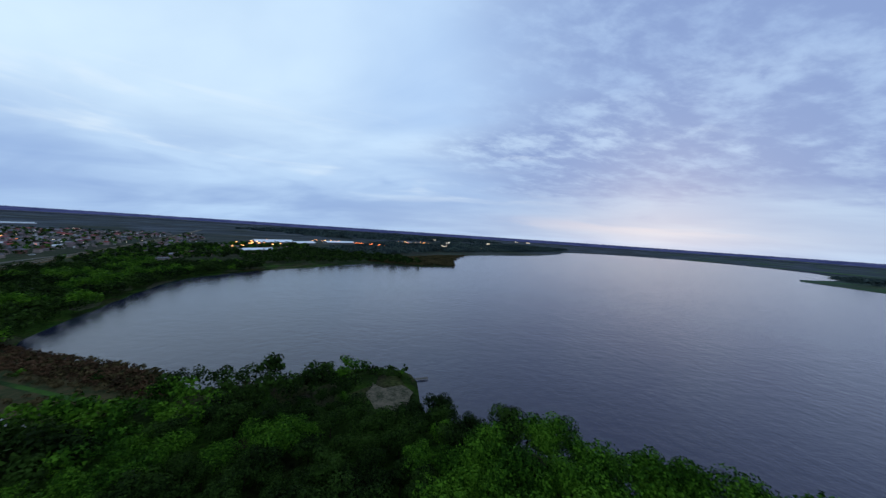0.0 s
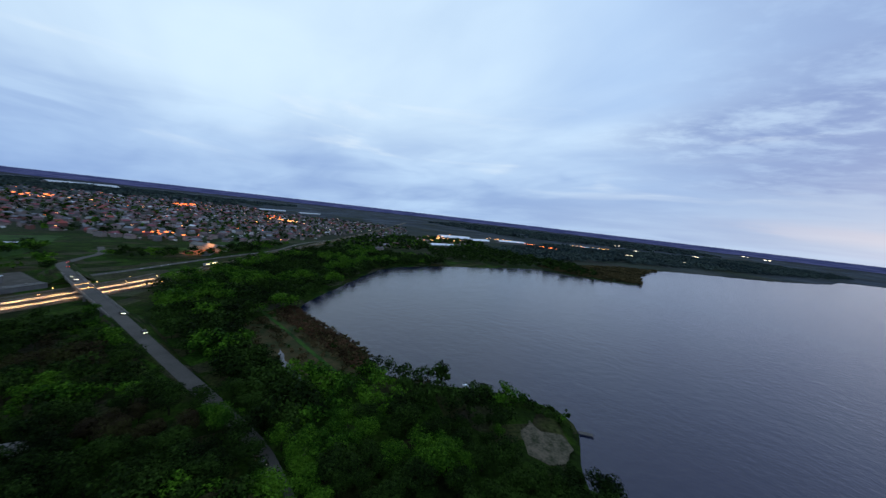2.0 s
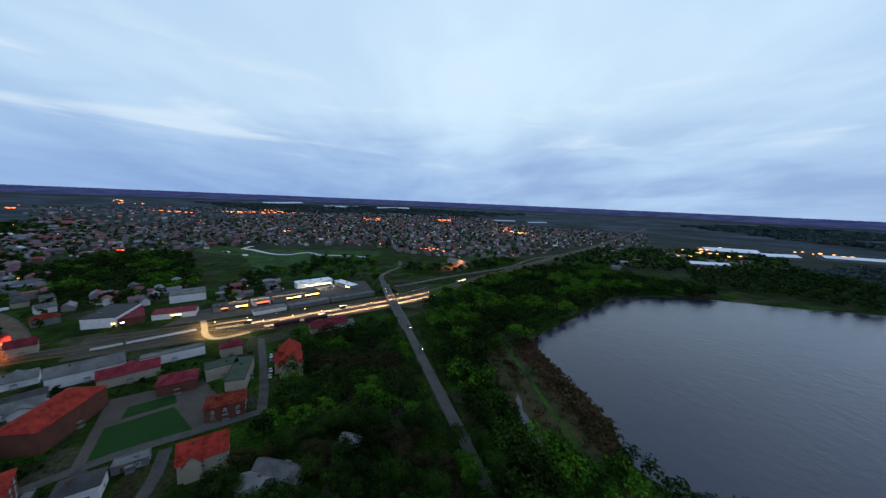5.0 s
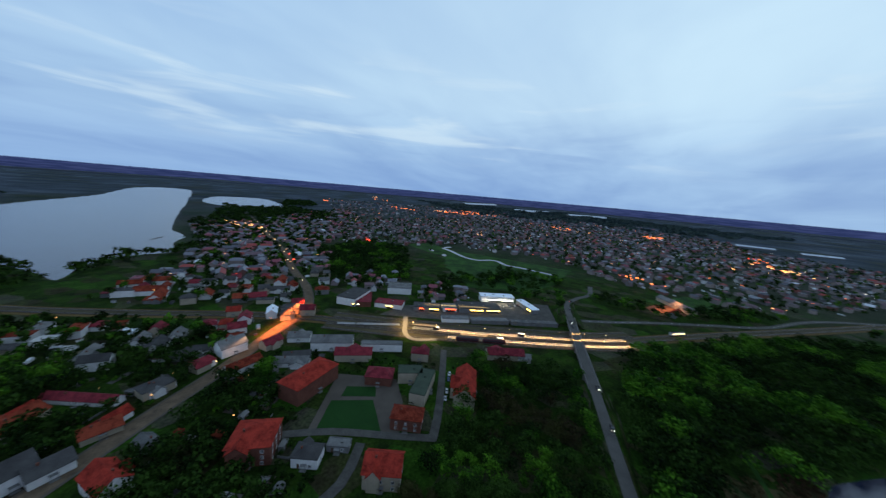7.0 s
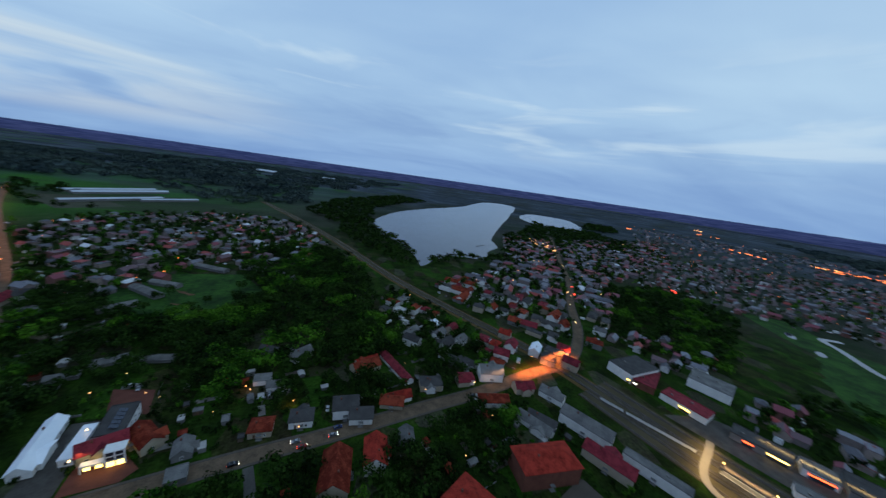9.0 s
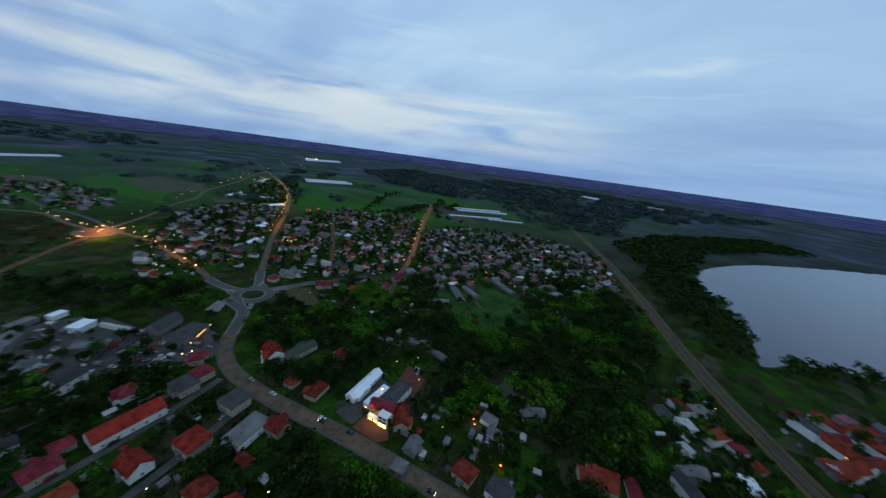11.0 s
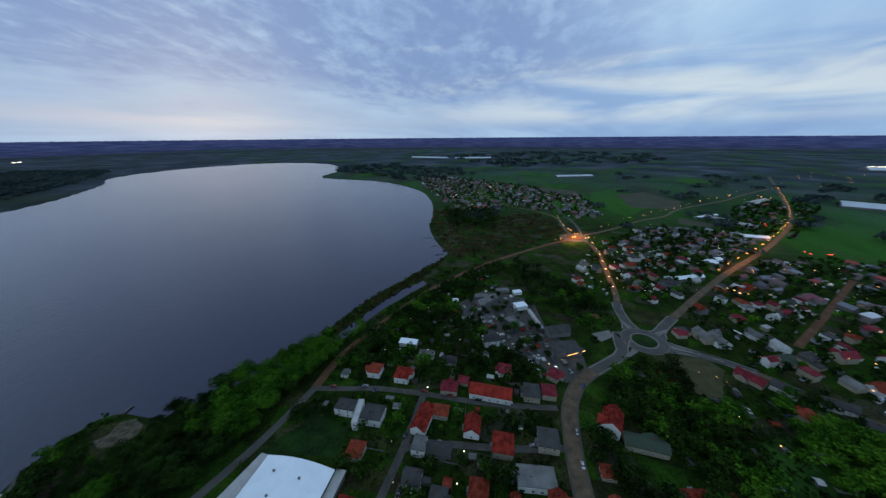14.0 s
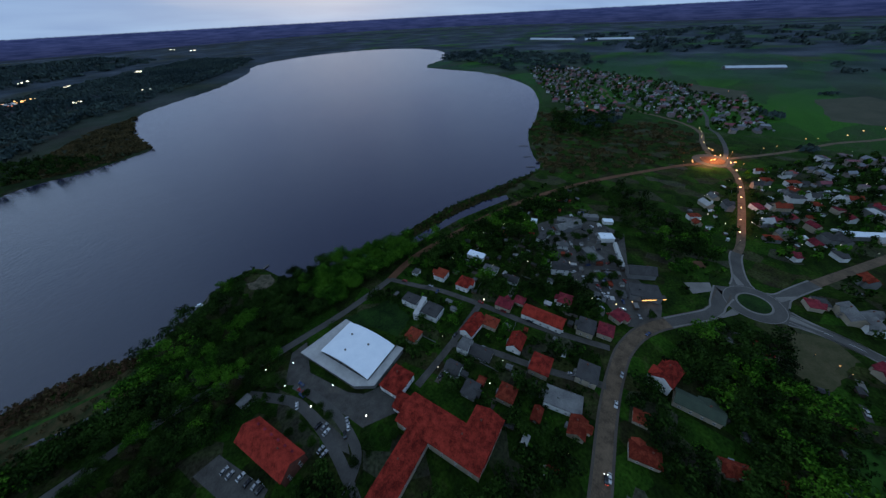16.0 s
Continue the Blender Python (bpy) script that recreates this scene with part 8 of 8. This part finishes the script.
# splitter islands of the roundabout
for r, w in ((10.5, 0.12),):
    arc = [Vector((CX + r * math.cos(a * math.pi / 36), CY + r * math.sin(a * math.pi / 36), 0)) for a in range(73)]
    tagged(part("edge_line", ribbon(arc, w, -w, LAND + 0.142), PAINT_LINE), "white painted edge line of the roundabout", "road marking", kind="structure")
for a in (26, 318, 150, 262):
    c = pose(CX, CY, 0, rz=a)
    b = Build().prism([(18.6, -2.0), (20.0, -2.4), (34, -0.5), (34, 0.5), (20.0, 2.4), (18.6, 2.0)], LAND - 0.1, LAND + 0.26, c)
    tagged(part("traffic_island", b, PAVING), "pale wedge-shaped traffic island at the roundabout", "traffic island", kind="structure")

# ---- garden clutter ----
SHED_WOOD = surface("shed_boards", (0.05, 0.036, 0.026), (0.11, 0.085, 0.065), 0.9, 0.6, 5, 0.3, own=0.3)
clutter = random.Random(17)
NEAR_GARDENS = SHRUBS[0][1], SHRUBS[1][1], SHRUBS[2][1], SHRUBS[3][1], SHRUBS[4][1]


def garden_shed(x, y, rot):
    l, w, h = clutter.uniform(2.4, 5), clutter.uniform(2.0, 3.2), clutter.uniform(2.0, 2.6)
    tint, roof = clutter.choice((("weathered wooden", "dark"), ("weathered wooden", "grey"), ("grey rendered", "light"), ("white rendered", "grey"), ("grey rendered", "grey"), ("brick", "brown")))
    paint = {"weathered wooden": SHED_WOOD, "white rendered": WALLS["white"][0], "grey rendered": WALLS["grey"][0], "brick": WALLS["brick"][0]}[tint]
    s = thing("garden_shed", pose(x, y, LAND, rz=rot), f"small {tint} garden shed with a {ROOFS[roof][1]} roof", "shed", "garden sheds")
    wall, top = roof_shape(l, w, h, clutter.choice(("flat", "gable")), 0.7)
    part("wall", wall, paint, s)
    part("roof", top, ROOFS[roof][0], s)
    if clutter.random() < 0.4:
        part("door", DOOR_MESH, None, s, m=pose(0, w / 2, 0) @ Matrix.Scale(0.9, 4))


def garden_fence(x, y, rot, length):
    f = thing("garden_fence", pose(x, y, LAND, rz=rot), "pale concrete garden fence with square posts", "fence", "garden fences")
    for k in range(int(length / 2.5)):
        part("panel", FENCE_PANEL, None, f, m=pose(k * 2.5, 0, 0))
        part("post", FENCE_POST, None, f, m=pose(k * 2.5, 0, 0))


FENCE_PANEL = Build().box(0.1, 2.4, -0.05, 0.05, 0.1, 1.2).mesh("panel", WALLS["grey"][0])
FENCE_POST = Build().box(-0.1, 0.1, -0.1, 0.1, -0.2, 1.4).mesh("post", CONCRETE)
for k, poly in enumerate(NEAR_GARDENS):
    x, y = sow(poly, 13, 0.5, 1.6, 3, 300 + k)
    for px, py in zip(x, y):
        garden_shed(px, py, 10 + clutter.choice((0, 90)) + clutter.uniform(-6, 6))
    x, y = sow(poly, 19, 0.36, 1.0, 3, 320 + k)
    for px, py in zip(x, y):
        garden_fence(px, py, 10 + clutter.choice((0, 90)) + clutter.uniform(-4, 4), clutter.uniform(6, 14))
    x, y = sow(poly, 17, 0.5, 1.2, 3, 340 + k)
    for px, py in zip(x, y):
        rot, l = 10 + clutter.choice((0, 90)), clutter.uniform(6, 12)
        b = Build().box(-l / 2, l / 2, -1.6, 1.6, LAND - 0.2, LAND + 0.05, pose(px, py, 0, rz=rot))
        tagged(part("driveway", b, clutter.choice((PAVING, FOOTWAY, ASPHALT_DARK))), "small paved garden driveway", "driveway", kind="structure")
        if clutter.random() < 0.5:
            car(px, py, rot + clutter.choice((0, 180)), clutter.choice(SHADES), z=-0.05)
for line, side in ((home_lines[0], 1.7), (home_lines[1], -1.6), (home_lines[2], 1.6), (main_line[10:60], 3.0)):
    for k in range(2, len(line) - 2, 3):
        if clutter.random() < 0.4:
            d = line[k + 1] - line[k]
            q = line[k] + Vector((-d.y, d.x, 0)).normalized() * side
            car(q.x, q.y, math.degrees(math.atan2(d.y, d.x)), clutter.choice(SHADES), z=0.01)
# trees of the workshop yard
for x, y, kind in ((170, -38, "dark"), (176, -44, "dark"), (182, -36, "bright"), (190, -56, "dark"), (197, -62, "dark"), (160, -72, "dark"), (166, -78, "bright"), (205, -40, "dark"), (212, -48, "dark"), (220, -84, "dark"), (214, -88, "dark"), (146, -86, "dark"), (150, -92, "bright"), (176, -92, "dark"), (140, -108, "dark")):
    plant([x], [y], kind, 0.8, int(x * y) % 97)

# small sheds, walls and vans among the town's houses, past counting
YARD_BITS = picked("yard_bits", ((0.0, (0.65, 0.66, 0.68)), (0.4, (0.30, 0.31, 0.33)), (0.55, (0.12, 0.12, 0.13)), (0.75, (0.10, 0.05, 0.04)), (0.88, (0.07, 0.07, 0.08))))
for k, name in enumerate(TOWN):
    if name in ("town_outer", "shed_quarter"):
        continue
    poly, gap, turn = TOWN[name]
    x, y = sow(poly, gap * (0.75 if name not in ("town_far", "town_east") else 0.9), 0.55, 0.3, 4, 400 + k)
    b = Build()
    for px, py in zip(x, y):
        l, w, h = clutter.uniform(0.8, 3.2), clutter.uniform(0.5, 1.6), clutter.uniform(1.0, 2.8)
        m = pose(px, py, LAND, rz=turn + clutter.choice((0, 90)) + clutter.uniform(-8, 8))
        b.box(-l, l, -w, w, -0.2, h, m).box(-l - 0.1, l + 0.1, -w - 0.1, w + 0.1, h, h + 0.1, m)
    tagged(part("yard_clutter_" + name, b, YARD_BITS), "small sheds and garden walls between the houses", "sheds", kind="stuff")

# fill of the workshop yard: low sheds, cars and more trees
WORKSHOP = [(196, -20), (228, -36), (230, -62), (222, -86), (184, -100), (168, -112), (150, -130), (130, -132), (126, -114), (138, -96), (140, -78), (160, -57), (166, -40)]
yard_rng = np.random.default_rng(77)
placed = []
while len(placed) < 70:
    x, y = yard_rng.uniform(124, 232), yard_rng.uniform(-134, -18)
    free = all((x - a) ** 2 + (y - b) ** 2 > 30 for a, b in placed) and all(math.hypot(x - a, y - b) > r + 1.5 for a, b, r in taken)
    if not inside(WORKSHOP, np.array([x]), np.array([y]))[0]:
        continue
    if not free and yard_rng.random() > 0.02:
        continue
    placed.append((x, y))
    if not free:
        continue
    kind = yard_rng.random()
    if kind < 0.22:
        plant([x], [y], "dark", float(yard_rng.uniform(0.6, 0.95)), len(placed))
    elif kind < 0.6:
        garden_shed(x, y, -60 + clutter.choice((0, 90)))
    else:
        car(x, y, float(yard_rng.uniform(0, 360)), clutter.choice(SHADES), z=-0.05)
